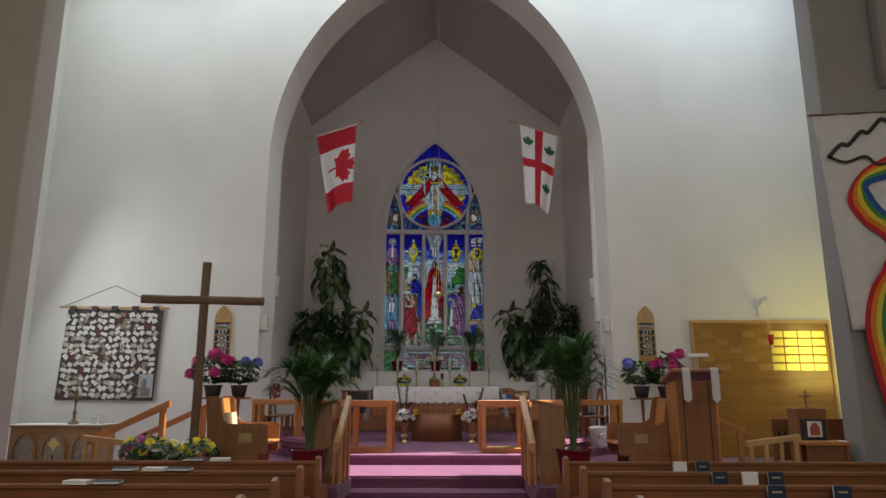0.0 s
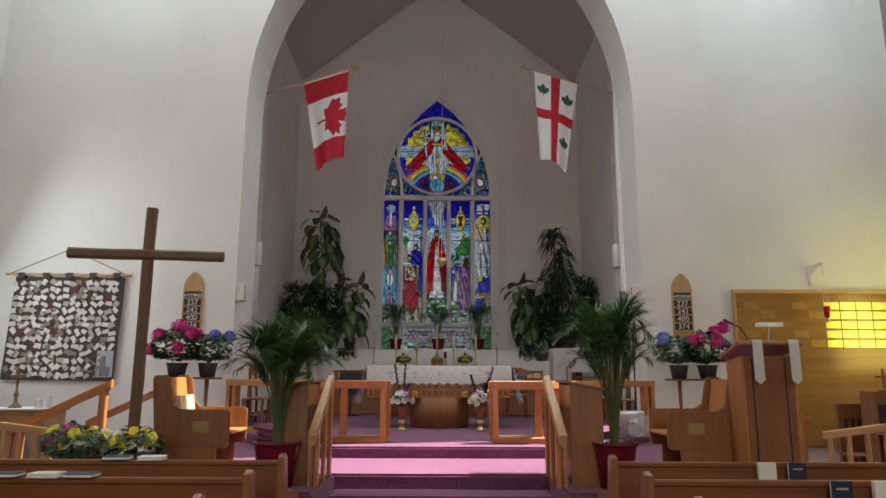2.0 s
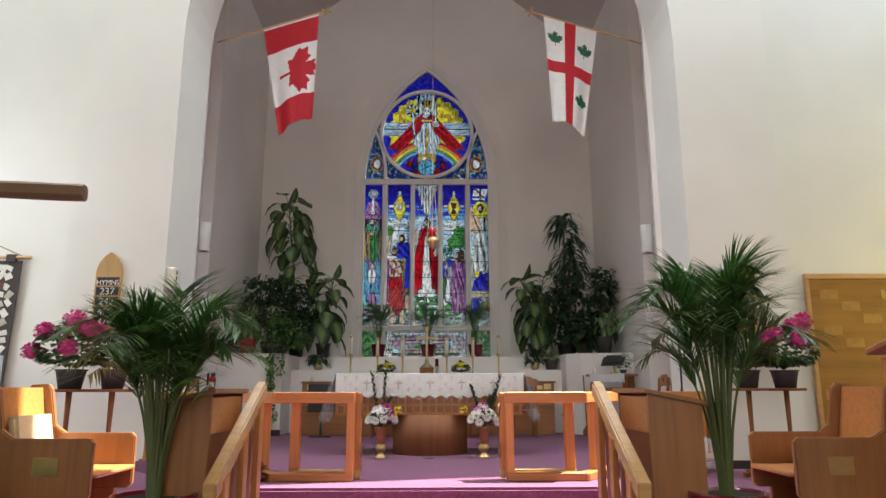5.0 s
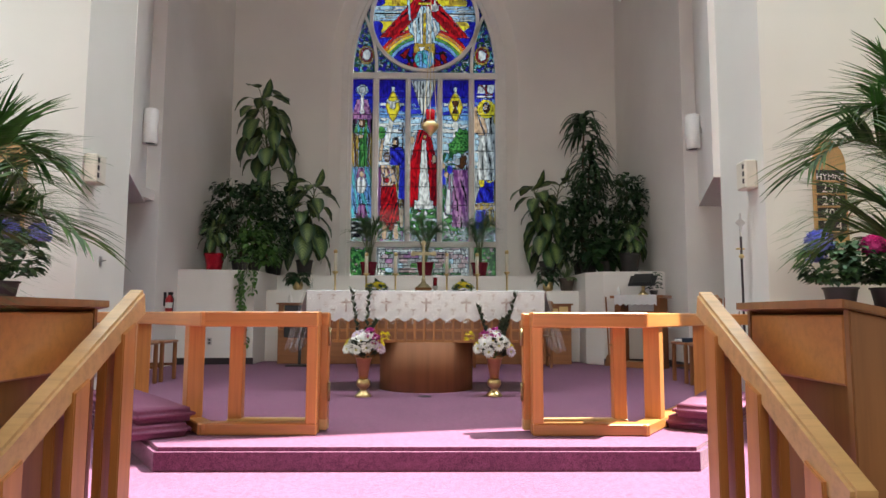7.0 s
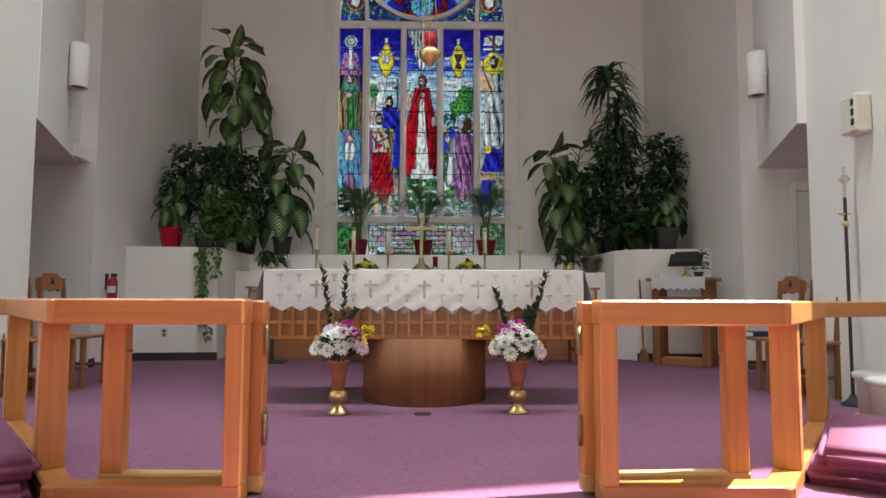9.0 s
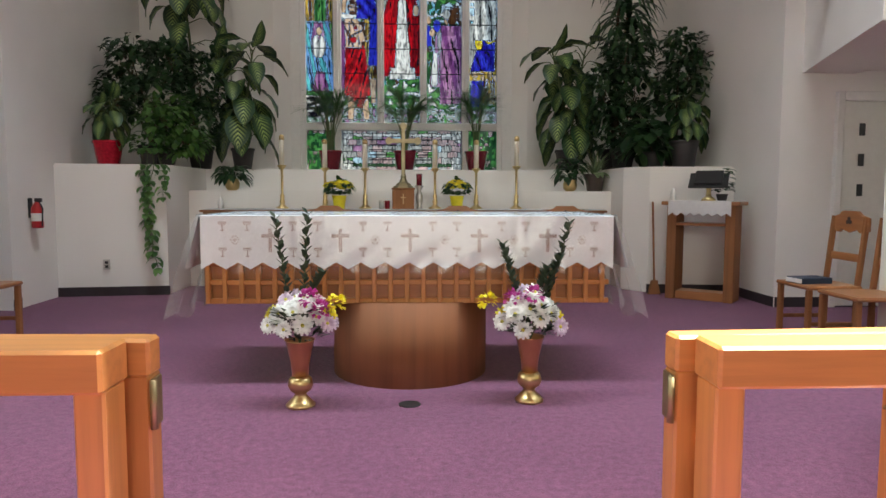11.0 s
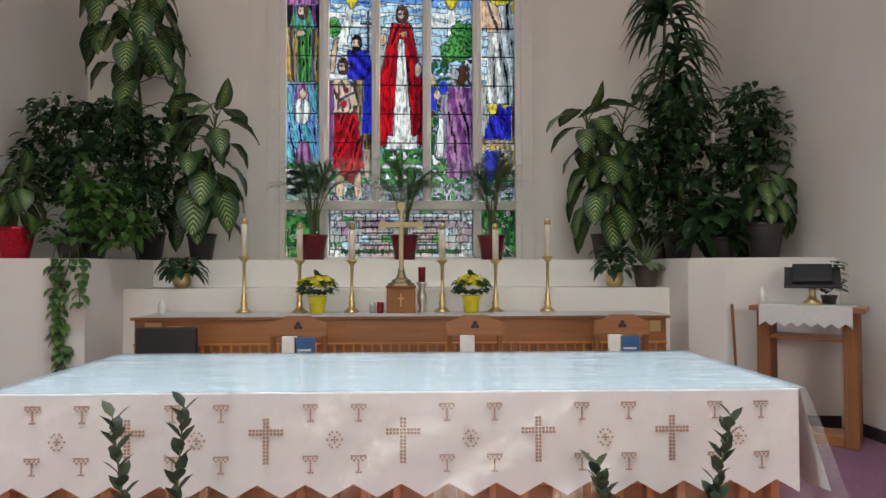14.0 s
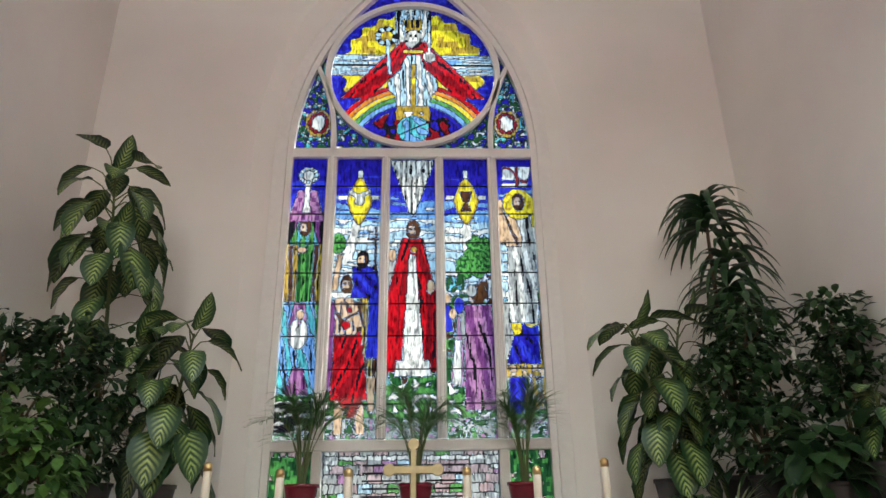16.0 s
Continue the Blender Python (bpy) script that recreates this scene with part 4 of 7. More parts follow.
CROSS = [(0, k) for k in range(-7, 6) if k not in (1, 2)] + [(1, k) for k in range(-7, 6) if k not in (1, 2)] + [(k, j) for k in range(-4, 6) for j in (1, 2)]
CUP = [(k, 4) for k in range(-3, 4)] + [(k, 3) for k in (-3, 3, -1, 1)] + [(-2, 2), (2, 2), (0, 2), (0, 1), (0, 0), (0, -1), (0, -2), (-1, -3), (1, -3), (0, -3)]
ROSE = [(round(3 * math.cos(k * math.pi / 5)), round(3 * math.sin(k * math.pi / 5))) for k in range(10)] + [(0, 0), (1, 0), (-1, 0), (0, 1), (0, -1)]
for i in range(5):
    x = -0.82 + 0.41 * i
    part("openwork_cross", dots(CROSS, x, 0.872, 0.0105), OPENWORK_DARK, cloth)
for i in range(6):
    x = -1.02 + 0.41 * i
    part("openwork_rose", dots(ROSE, x, 0.865, 0.0075), OPENWORK_DARK, cloth)
    for dx in (-0.072, 0.072):
        for dz in (0.94, 0.79):
            part("openwork_cup", dots(CUP, x + dx, dz, 0.0068), OPENWORK_DARK, cloth)
sheet = thing("plastic_cover", (0.0, 13.13, AZ), -0.4, "clear plastic sheet over the altar cloth", "cover")
sheet.scale = (0.978, 1.0, 1.0)
bm = bmesh.new()
bx(-1.237, 1.237, -0.446, 0.446, 1.007, 1.009, 0, bm)
part("top_sheet", bm, PLASTIC, sheet).visible_shadow = False
for sx in (-1, 1):
    bm = bmesh.new()
    rows = []
    for j in range(9):
        z = 1.008 - 0.075 * j
        rows.append([bm.verts.new((sx * (1.237 + 0.03 * j ** 0.8 + 0.03 * math.sin(i * 1.15 + 0.25 * j) * j / 8), -0.446 - 0.008 * j + 0.9 * i / 20, z + 0.035 * math.sin(i * 0.7) * j / 8)) for i in range(21)])
    for p, q in zip(rows, rows[1:]):
        for i in range(20):
            bm.faces.new((p[i], p[i + 1], q[i + 1], q[i]))
    part("side_sheet", bm, DRAPE, sheet, "", True).visible_shadow = False

bm = bmesh.new()
fr = [[bm.verts.new((-1.237 + 2.474 * i / 48, -0.447 - 0.006 * j - 0.006 * math.sin(i * 0.9 + j * 1.4) * j / 3, 1.008 - 0.055 * j)) for i in range(49)] for j in range(7)]
for p, q in zip(fr, fr[1:]):
    for i in range(48):
        bm.faces.new((p[i], p[i + 1], q[i + 1], q[i]))
part("front_sheet", bm, CLEAR, sheet, "", True).visible_shadow = False

# ---- side altar against the ledge ----
retable = thing("side_altar", (-0.065, 16.79, AZ), 0, "oak side altar with a latticed front band against the ledge", "altar")
part("body", bx(-2.3, 2.3, -0.25, 0.29, 0, 0.92), OAK_DARK_X, retable)
part("top", bx(-2.33, 2.33, -0.28, 0.29, 0.92, 0.945), OAK_DARK_X, retable)
for z in (0.52, 0.60, 0.70):
    part("lattice_rail", bx(-2.3, 2.3, -0.275, -0.25, z, z + 0.02, 0.003), OAK, retable)
for i in range(58):
    x = -2.28 + 0.08 * i
    part("lattice_bar", bx(x - 0.01, x + 0.01, -0.278, -0.25, 0.52, 0.71, 0.003), OAK_UP, retable)
for x in (-2.14, -1.95, 2.02, 2.18):
    part("brass_plate", bx(x - 0.07, x + 0.07, -0.256, -0.25, 0.80, 0.87 if abs(x) < 2.1 else 0.90, 0.002), BRASS, retable, "engraved brass plate")
runner = tagged(part("altar_runner", bx(-2.36, 2.26, 16.50, 17.07, AZ + 0.947, AZ + 0.953, 0.002), LINEN), "white linen runner on the side altar", "runner")
# ---- plants ----
DIEFF_DARK = leaf_mat("dieffenbachia_margin", (0.014, 0.06, 0.02), (0.04, 0.13, 0.04), 0.4)


def streaked_leaf(name, dark, pale):
    """Dark green blade with a pale herringbone of streaks beside the midrib."""
    m, n, l, b = node_mat(name, 0.42)
    uv = n.new("ShaderNodeTexCoord")
    sep = n.new("ShaderNodeSeparateXYZ")
    l.new(uv.outputs["UV"], sep.inputs[0])

    def calc(op, a, c):
        k = n.new("ShaderNodeMath")
        k.operation = op
        for i, v in enumerate((a, c)):
            if isinstance(v, (int, float)):
                k.inputs[i].default_value = v
            elif v is not None:
                l.new(v, k.inputs[i])
        return k.outputs[0]
    across = calc("ABSOLUTE", calc("SUBTRACT", calc("MULTIPLY", sep.outputs[0], 2.0), 1.0), 0.0)
    along = calc("SUBTRACT", calc("MULTIPLY", sep.outputs[1], 58.0), calc("MULTIPLY", across, 17.0))
    wave = calc("ADD", calc("MULTIPLY", calc("SINE", along, 0.0), 0.55), 0.42)
    patch = noise_of(n, l, coords(n, l), 26, 3)
    inner = calc("SUBTRACT", 1.05, calc("MULTIPLY", across, 1.35))
    amount = calc("MULTIPLY", calc("MULTIPLY", wave, inner), calc("ADD", calc("MULTIPLY", patch, 1.3), 0.25))
    clamp = n.new("ShaderNodeClamp")
    l.new(amount, clamp.inputs[0])
    mix = n.new("ShaderNodeMix")
    mix.data_type = "RGBA"
    l.new(clamp.outputs[0], mix.inputs["Factor"])
    mix.inputs["A"].default_value, mix.inputs["B"].default_value = (*dark, 1), (*pale, 1)
    l.new(mix.outputs["Result"], b.inputs["Base Color"])
    return m


DIEFF = streaked_leaf("dieffenbachia_leaves", (0.016, 0.055, 0.02), (0.42, 0.55, 0.16))
FICUS = leaf_mat("ficus_leaves", (0.012, 0.04, 0.016), (0.045, 0.10, 0.035), 0.35)
PALM = leaf_mat("palm_leaflets", (0.02, 0.085, 0.02), (0.11, 0.24, 0.05), 0.45)
PALM_DARK = leaf_mat("small_palm_leaflets", (0.02, 0.075, 0.015), (0.07, 0.18, 0.035), 0.45)
DRAC = leaf_mat("dracaena_blades", (0.012, 0.045, 0.018), (0.05, 0.11, 0.045), 0.35)
IVY = leaf_mat("pothos_leaves", (0.03, 0.10, 0.025), (0.13, 0.26, 0.06), 0.4)
STEM = simple("plant_stems", (0.08, 0.11, 0.035), 0.6)
BARK = simple("thin_bark", (0.10, 0.07, 0.045), 0.85, 0, 0.25)
SOIL = simple("potting_soil", (0.03, 0.022, 0.016), 0.95)
RED_POT = simple("red_glazed_pot", (0.15, 0.008, 0.02), 0.18, 0, 0.1)
FOIL = simple("red_foil", (0.55, 0.015, 0.04), 0.22, 0.6, 0.3, 40, 0.8)
DARK_POT = simple("dark_plastic_pot", (0.045, 0.04, 0.042), 0.5)
BROWN_POT = simple("brown_plastic_pot", (0.09, 0.065, 0.055), 0.5)
YELLOW_POT = simple("yellow_pot", (0.85, 0.75, 0.03), 0.4)


def leaf(bm, base, way, length, width, droop=0.3, mats=(0, 0), cup=0.12, seg=5):
    """One leaf, folded on its midrib and bending under its weight."""
    way = Vector(way).normalized()
    side = way.cross(Vector((0, 0, 1)))
    side = side.normalized() if side.length > 1e-3 else Vector((1, 0, 0))
    p, d = Vector(base), way.copy()
    rows = []
    for i in range(seg + 1):
        k = i / seg
        w = width * (math.sin(math.pi * min(1, k * 0.9 + 0.08)) ** 0.62) * (1 - 0.12 * k) if 0 < i < seg else width * 0.05
        up = side.cross(d).normalized()
        rows.append([bm.verts.new(p + side * w * 0.5 * e + up * abs(e) * w * cup) for e in (-1, -0.55, 0, 0.55, 1)])
        p = p + d * (length / seg)
        d = (d + Vector((0, 0, -droop / seg * 2))).normalized()
    for a, b in zip(rows, rows[1:]):
        for e in range(4):
            f = bm.faces.new((a[e], a[e + 1], b[e + 1], b[e]))
            f.material_index = mats[1] if e in (1, 2) else mats[0]
            f.smooth = True


def broad_leaf(bm, base, out, length, width, drop, rnd):
    """A large oval leaf hanging from its stalk with the point downwards."""
    layer = bm.loops.layers.uv.verify()
    out = Vector((out[0], out[1], 0)).normalized()
    side = Vector((-out.y, out.x, rnd.uniform(-0.25, 0.25))).normalized()
    p, d = Vector(base), (out + Vector((0, 0, 0.15 - drop * 0.5))).normalized()
    rows, seg = [], 8
    for i in range(seg + 1):
        k = i / seg
        w = width * max(0.03, math.sin(math.pi * k ** 0.82) ** 0.72)
        up = side.cross(d).normalized()
        if up.dot(out) + up.z < 0:
            up = -up
        rows.append([(bm.verts.new(p + side * w * 0.5 * e + up * (abs(e) * w * 0.10 + 0.006 * math.sin(i * 2.2 + e * 3))), (e + 1) / 2, k) for e in (-1, -0.5, 0, 0.5, 1)])
        p = p + d * (length / seg)
        d = (d + Vector((0, 0, -drop * 0.20))).normalized()
    for a, b in zip(rows, rows[1:]):
        for e in range(4):
            quad = (a[e], a[e + 1], b[e + 1], b[e])
            f = bm.faces.new([v[0] for v in quad])
            f.smooth = True
            for loop, v in zip(f.loops, quad):
                loop[layer].uv = (v[1], v[2])


def blade(bm, base, way, length, width, droop, seg=5, mi=0):
    """A narrow strap of a leaf."""
    way = Vector(way).normalized()
    side = way.cross(Vector((0, 0, 1)))
    side = side.normalized() if side.length > 1e-3 else Vector((1, 0, 0))
    p, d, rows = Vector(base), way.copy(), []
    for i in range(seg + 1):
        k = i / seg
        w = width * (1 - k) ** 0.6 * min(1, 0.4 + 3 * k) + 0.001
        rows.append((bm.verts.new(p - side * w / 2), bm.verts.new(p + side * w / 2)))
        p = p + d * (length / seg)
        d = (d + Vector((0, 0, -droop * 2 / seg))).normalized()
    for a, b in zip(rows, rows[1:]):
        f = bm.faces.new((a[0], a[1], b[1], b[0]))
        f.material_index = mi
        f.smooth = True


def pot(parent, r, h, mt, label="", rim=0.02):
    part("pot", lathe([(r * 0.72, 0), (r * 0.96, h - rim * 2), (r * 0.96, h - rim * 1.6), (r * 1.04, h - rim * 1.5), (r * 1.04, h), (r * 0.94, h), (r * 0.9, h - 0.03), (0.001, h - 0.035)], 28), mt, parent, label, True)
    part("soil", lathe([(r * 0.9, h - 0.035), (r * 0.9, h - 0.02), (0.001, h - 0.018)], 20), SOIL, parent)


def sway(rnd, a=1.0):
    return Vector((rnd.uniform(-a, a), rnd.uniform(-a, a), rnd.uniform(-a, a)))


def palm(name, at, h, spread, fronds, seed, pot_r, pot_h, pot_mat, label, leafmat, dens=26, group="", ll=0.26):
    """A feathery palm: thin canes, arching fronds with many narrow leaflets."""
    rnd = random.Random(seed)
    t = thing(name, at, 0, label, "palm", group)
    pot(t, pot_r, pot_h, pot_mat)
    canes, fol = bmesh.new(), bmesh.new()
    for i in range(fronds):
        a = 2.4 * i + rnd.uniform(-0.3, 0.3)
        lean = rnd.uniform(0.15, 1.0) * spread
        top = h * rnd.uniform(0.66, 1.0) * (1 - 0.22 * (lean / spread) ** 2)
        pts = []
        for k in range(11):
            s = k / 10
            out = lean * (s ** 1.7)
            z = pot_h - 0.03 + top * (math.sin(s * math.pi * 0.5 * (1.0 + 0.30 * lean / spread)))
            pts.append(Vector((math.cos(a) * (0.03 + out), math.sin(a) * (0.03 + out), z)))
        tube(pts, [0.009 - 0.0007 * k for k in range(11)], 5, canes)
        for k in range(dens):
            s = 0.42 + 0.58 * k / dens
            j = min(9, int(s * 10))
            p = pts[j].lerp(pts[j + 1], s * 10 - j)
            d = (pts[j + 1] - pts[j]).normalized()
            side = d.cross(Vector((0, 0, 1))).normalized()
            ln = ll * (0.55 + 0.9 * math.sin(math.pi * (0.12 + 0.8 * (k / dens))) * 0.75) * rnd.uniform(0.85, 1.15)
            for e in (-1, 1):
                blade(fol, p, side * e + d * 0.75 + Vector((0, 0, 0.2)) + sway(rnd, 0.1), ln, 0.011, 0.28, 4)
    part("cane", canes, STEM, t)
    tagged(part("foliage", fol, leafmat, t), kind="stuff")
    return t


def dieffenbachia(name, at, stems, seed, pot_r, pot_h, pot_mat, label, group="", size=0.36, potlabel="", reach=0.3):
    """Broad patterned leaves on leaning canes. stems: rows of (lean x, lean y, height of the lowest leaf, top, leaves)."""
    rnd = random.Random(seed)
    t = thing(name, at, 0, label, "potted plant", group)
    pot(t, pot_r, pot_h, pot_mat, potlabel)
    st, fol = bmesh.new(), bmesh.new()
    for lx, ly, z0, z1, count in stems:
        top = Vector((lx, ly, z1))
        base = Vector((rnd.uniform(-0.3, 0.3) * pot_r, rnd.uniform(-0.3, 0.3) * pot_r, pot_h - 0.03))
        mid = base.lerp(top, 0.5) + Vector((lx * -0.15, 0, 0))
        pts = [base, base.lerp(mid, 0.6), mid, mid.lerp(top, 0.55), top]
        tube(pts, [0.018, 0.017, 0.016, 0.014, 0.01], 7, st)
        for i in range(count):
            z = z0 + (z1 - z0) * (i + 0.5) / count
            k = max(0.02, min(0.98, (z - base.z) / (z1 - base.z)))
            j = min(3, int(k * 4))
            p = pts[j].lerp(pts[j + 1], k * 4 - j)
            a = i * 2.4 + rnd.uniform(-0.3, 0.3)
            high = (i + 0.5) / count
            rise = 0.25 + 0.9 * high ** 2
            s = size * rnd.uniform(0.8, 1.2) * (1 - 0.15 * high)
            q = p + Vector((math.cos(a), math.sin(a), rise)).normalized() * size * (reach + 0.12) * rnd.uniform(0.8, 1.25)
            tube([p, p.lerp(q, 0.6) + Vector((0, 0, 0.04)), q], [0.008, 0.006, 0.005], 5, st)
            broad_leaf(fol, q, (math.cos(a), math.sin(a)), s, s * rnd.uniform(0.54, 0.64), 1.85 - 1.45 * high ** 2.2 + rnd.uniform(-0.3, 0.2), rnd)
        # the youngest leaf stands up from the tip
        broad_leaf(fol, top + Vector((0, 0, 0.03)), (0.6, -0.5), size * 0.85, size * 0.42, -1.1, rnd)
    part("stem", st, STEM, t)
    tagged(part("foliage", fol, DIEFF, t), kind="stuff")
    return t


def ficus(name, at, h, blobs, count, seed, pot_r, pot_h, label, size=0.085, group="", mt=None):
    """A small-leaved bushy tree: trunks, twigs and loose clumps of leaves. blobs: rows of (x, y, z, rx, rz)."""
    rnd = random.Random(seed)
    t = thing(name, at, 0, label, "potted plant", group)
    pot(t, pot_r, pot_h, DARK_POT)
    st, fol = bmesh.new(), bmesh.new()
    for x, y, z, rx, rz in blobs:
        tube([(0, 0, pot_h - 0.03), (x * 0.3, y * 0.3, pot_h + (z - pot_h) * 0.5), (x, y, z)], [0.016, 0.012, 0.006], 6, st)
        for i in range(7):
            e = Vector((x, y, z)) + Vector((rnd.uniform(-rx, rx), rnd.uniform(-rx, rx), rnd.uniform(-rz, rz))) * 0.85
            tube([(x, y, z - rz * 0.4), (e + Vector((x, y, z))) / 2, e], [0.006, 0.004, 0.002], 4, st)
        for i in range(count):
            v = sway(rnd).normalized() * rnd.uniform(0.35, 1.05) ** 0.6
            p = Vector((x + v.x * rx, y + v.y * rx, z + v.z * rz))
            leaf(fol, p, Vector((v.x, v.y, rnd.uniform(-0.6, 0.4))) + sway(rnd, 0.5), size * rnd.uniform(1.0, 1.8), size * 0.75, 0.5, (0, 0), 0.1, 3)
    part("branch", st, BARK, t)
    tagged(part("foliage", fol, mt or FICUS, t), kind="stuff")
    return t


def trailing(name, at, runs, seed, label, pot_mat, pot_r=0.09, pot_h=0.13, size=0.115):
    """A trailing plant: a bushy top and long hanging runners. runs: rows of (x, y, drop)."""
    rnd = random.Random(seed)
    t = thing(name, at, 0, label, "potted plant")
    pot(t, pot_r, pot_h, pot_mat, "", 0.012)
    st, fol = bmesh.new(), bmesh.new()
    for i in range(70):
        v = sway(rnd).normalized()
        leaf(fol, (v.x * 0.16, v.y * 0.16, pot_h + 0.1 + v.z * 0.12), (v.x, v.y, 0.2), size * rnd.uniform(0.8, 1.3), size * 0.62, 0.8, (0, 0), 0.1, 3)
    for x, y, drop in runs:
        pts = [Vector((0, 0, pot_h)), Vector((x * 0.6, y * 0.6, pot_h + 0.05)), Vector((x, y, 0.0))]
        while pts[-1].z > -drop:
            pts.append(pts[-1] + Vector((rnd.uniform(-0.025, 0.025), rnd.uniform(-0.012, 0.006), -0.06)))
        tube(pts, 0.004, 5, st)
        for p in pts[1:]:
            for e in range(2):
                a = rnd.uniform(3.3, 6.1)
                leaf(fol, p, (math.cos(a), math.sin(a), -0.35), size * rnd.uniform(0.7, 1.25), size * 0.62, 0.9, (0, 0), 0.1, 3)
    part("runner", st, STEM, t)
    tagged(part("foliage", fol, IVY, t), kind="stuff")
    return t


U = 2.05
dieffenbachia("dieffenbachia", (-2.8, 17.95, U), [(-0.28, 0.0, 2.05, 3.2, 30), (-0.2, 0.05, 1.55, 2.5, 11)], 3, 0.17, 0.3, DARK_POT, "tall dieffenbachia with large cream-veined leaves on the plant ledge", "plants on the ledge", 0.49, "", 0.42)
dieffenbachia("dieffenbachia", (-2.25, 17.95, U), [(0.18, -0.1, 0.35, 1.55, 26), (-0.3, -0.1, 0.45, 1.5, 20)], 5, 0.15, 0.28, DARK_POT, "leaning dieffenbachia with patterned leaves on the plant ledge", "plants on the ledge", 0.45)
ficus("ficus", (-3.25, 17.45, U), 1.7, [(-0.2, 0, 1.3, 0.35, 0.35), (0.25, 0.1, 1.35, 0.35, 0.32), (-0.35, -0.1, 0.85, 0.3, 0.3), (0.15, -0.15, 0.85, 0.4, 0.35), (0.55, 0.2, 1.1, 0.35, 0.45), (0.5, 0.1, 0.55, 0.35, 0.35)], 270, 7, 0.16, 0.28, "dark bushy weeping fig on the plant ledge", 0.09, "plants on the ledge")
dieffenbachia("dieffenbachia", (-3.42, 16.62, U), [(-0.08, 0, 0.35, 0.62, 9), (0.1, -0.05, 0.35, 0.7, 10), (0.0, 0.1, 0.4, 0.75, 6)], 9, 0.16, 0.27, FOIL, "dieffenbachia in a pot wrapped in shiny red foil", "plants on the ledge", 0.24, "crumpled red foil")
trailing("pothos", (-2.95, 16.58, U), [(-0.02, -0.2, 0.9), (0.12, -0.2, 0.55), (0.05, -0.21, 1.1), (0.2, -0.2, 0.35)], 11, "trailing pothos hanging over the white ledge", DARK_POT)
ficus("bushy_plant", (-2.85, 16.85, U), 0.8, [(0, 0, 0.55, 0.28, 0.3), (0.2, 0.05, 0.3, 0.25, 0.22)], 190, 13, 0.11, 0.16, "bushy green plant above the pothos", 0.1, "plants on the ledge", IVY)


def gold_pot_plant(at, seed, tall, label):
    rnd = random.Random(seed)
    t = thing("leafy_plant", at, 0, label, "potted plant", "plants on the ledge")
    part("pot", lathe([(0.05, 0), (0.08, 0.03), (0.09, 0.08), (0.075, 0.13), (0.085, 0.145), (0.06, 0.13)], 24), BRASS, t, "round brass bowl", True)
    fol = bmesh.new()
    for i in range(60):
        a, e = rnd.uniform(0, 6.28), rnd.uniform(0.1, 1.0)
        leaf(fol, (math.cos(a) * 0.06, math.sin(a) * 0.06, 0.12 + e * tall * 0.5), (math.cos(a), math.sin(a), e), 0.2 * rnd.uniform(0.7, 1.3), 0.075, 1.1, (0, 0), 0.1, 4)
    tagged(part("foliage", fol, FICUS, t), kind="stuff")


gold_pot_plant((-2.22, 17.28, 1.77), 15, 0.3, "drooping green plant in a round brass bowl")
gold_pot_plant((2.0, 17.28, 1.77), 17, 0.5, "drooping green plant in a round brass bowl")
dieffenbachia("dieffenbachia", (2.12, 18.0, U), [(-0.25, -0.15, 0.3, 1.55, 28), (0.2, -0.1, 0.35, 1.6, 24)], 19, 0.16, 0.28, DARK_POT, "broad patterned dieffenbachia on the plant ledge", "plants on the ledge", 0.46)
# the dracaena
rnd = random.Random(23)
drac = thing("dracaena", (2.75, 18.05, U), 0, "tall dracaena with arching strap leaves on bare canes", "potted plant", "plants on the ledge")
pot(drac, 0.17, 0.3, DARK_POT)
st, fol = bmesh.new(), bmesh.new()
for lx, z0, z1, cnt in ((0.08, 2.6, 3.0, 56), (0.22, 1.8, 2.5, 60), (0.3, 1.35, 2.0, 50)):
    tube([(0, 0, 0.27), (lx * 0.4, 0, z1 * 0.5), (lx, 0, z1)], [0.025, 0.022, 0.015], 8, st)
    for i in range(cnt):
        z = z0 + (z1 - z0) * i / cnt
        a = rnd.uniform(0, 6.28)
        blade(fol, (lx * z / z1, 0, z), (math.cos(a), math.sin(a), rnd.uniform(0.2, 1.0)), rnd.uniform(0.5, 0.72), 0.085, 1.25, 9)
part("cane", st, BARK, drac)
tagged(part("foliage", fol, DRAC, drac), kind="stuff")
ficus("ficus", (2.75, 17.55, U), 1.7, [(0, 0, 1.45, 0.32, 0.32), (0.15, 0, 1.0, 0.35, 0.35), (-0.25, 0, 1.0, 0.3, 0.35), (-0.05, -0.1, 0.55, 0.42, 0.35)], 280, 29, 0.16, 0.28, "dark bushy weeping fig on the plant ledge", 0.09, "plants on the ledge")
ficus("ficus", (3.34, 17.3, U + 0.0), 1.4, [(0.04, 0, 1.5, 0.27, 0.27), (0.12, -0.1, 1.2, 0.3, 0.27), (-0.06, 0, 0.95, 0.28, 0.25)], 210, 31, 0.14, 0.26, "slender fig tree with loose leaves beside the wall", 0.085, "plants on the ledge")
dieffenbachia("dieffenbachia", (3.25, 16.78, U), [(0, 0, 0.42, 0.8, 14), (0.08, -0.08, 0.38, 0.7, 10)], 37, 0.17, 0.32, DARK_POT, "yellow-green dieffenbachia in a dark pot", "plants on the ledge", 0.27)
ficus("peace_lily", (2.95, 16.95, U), 0.6, [(0, 0, 0.45, 0.3, 0.22), (-0.15, -0.05, 0.3, 0.25, 0.15)], 90, 41, 0.14, 0.2, "dark broad-leaved plant on the ledge", 0.17, "plants on the ledge")
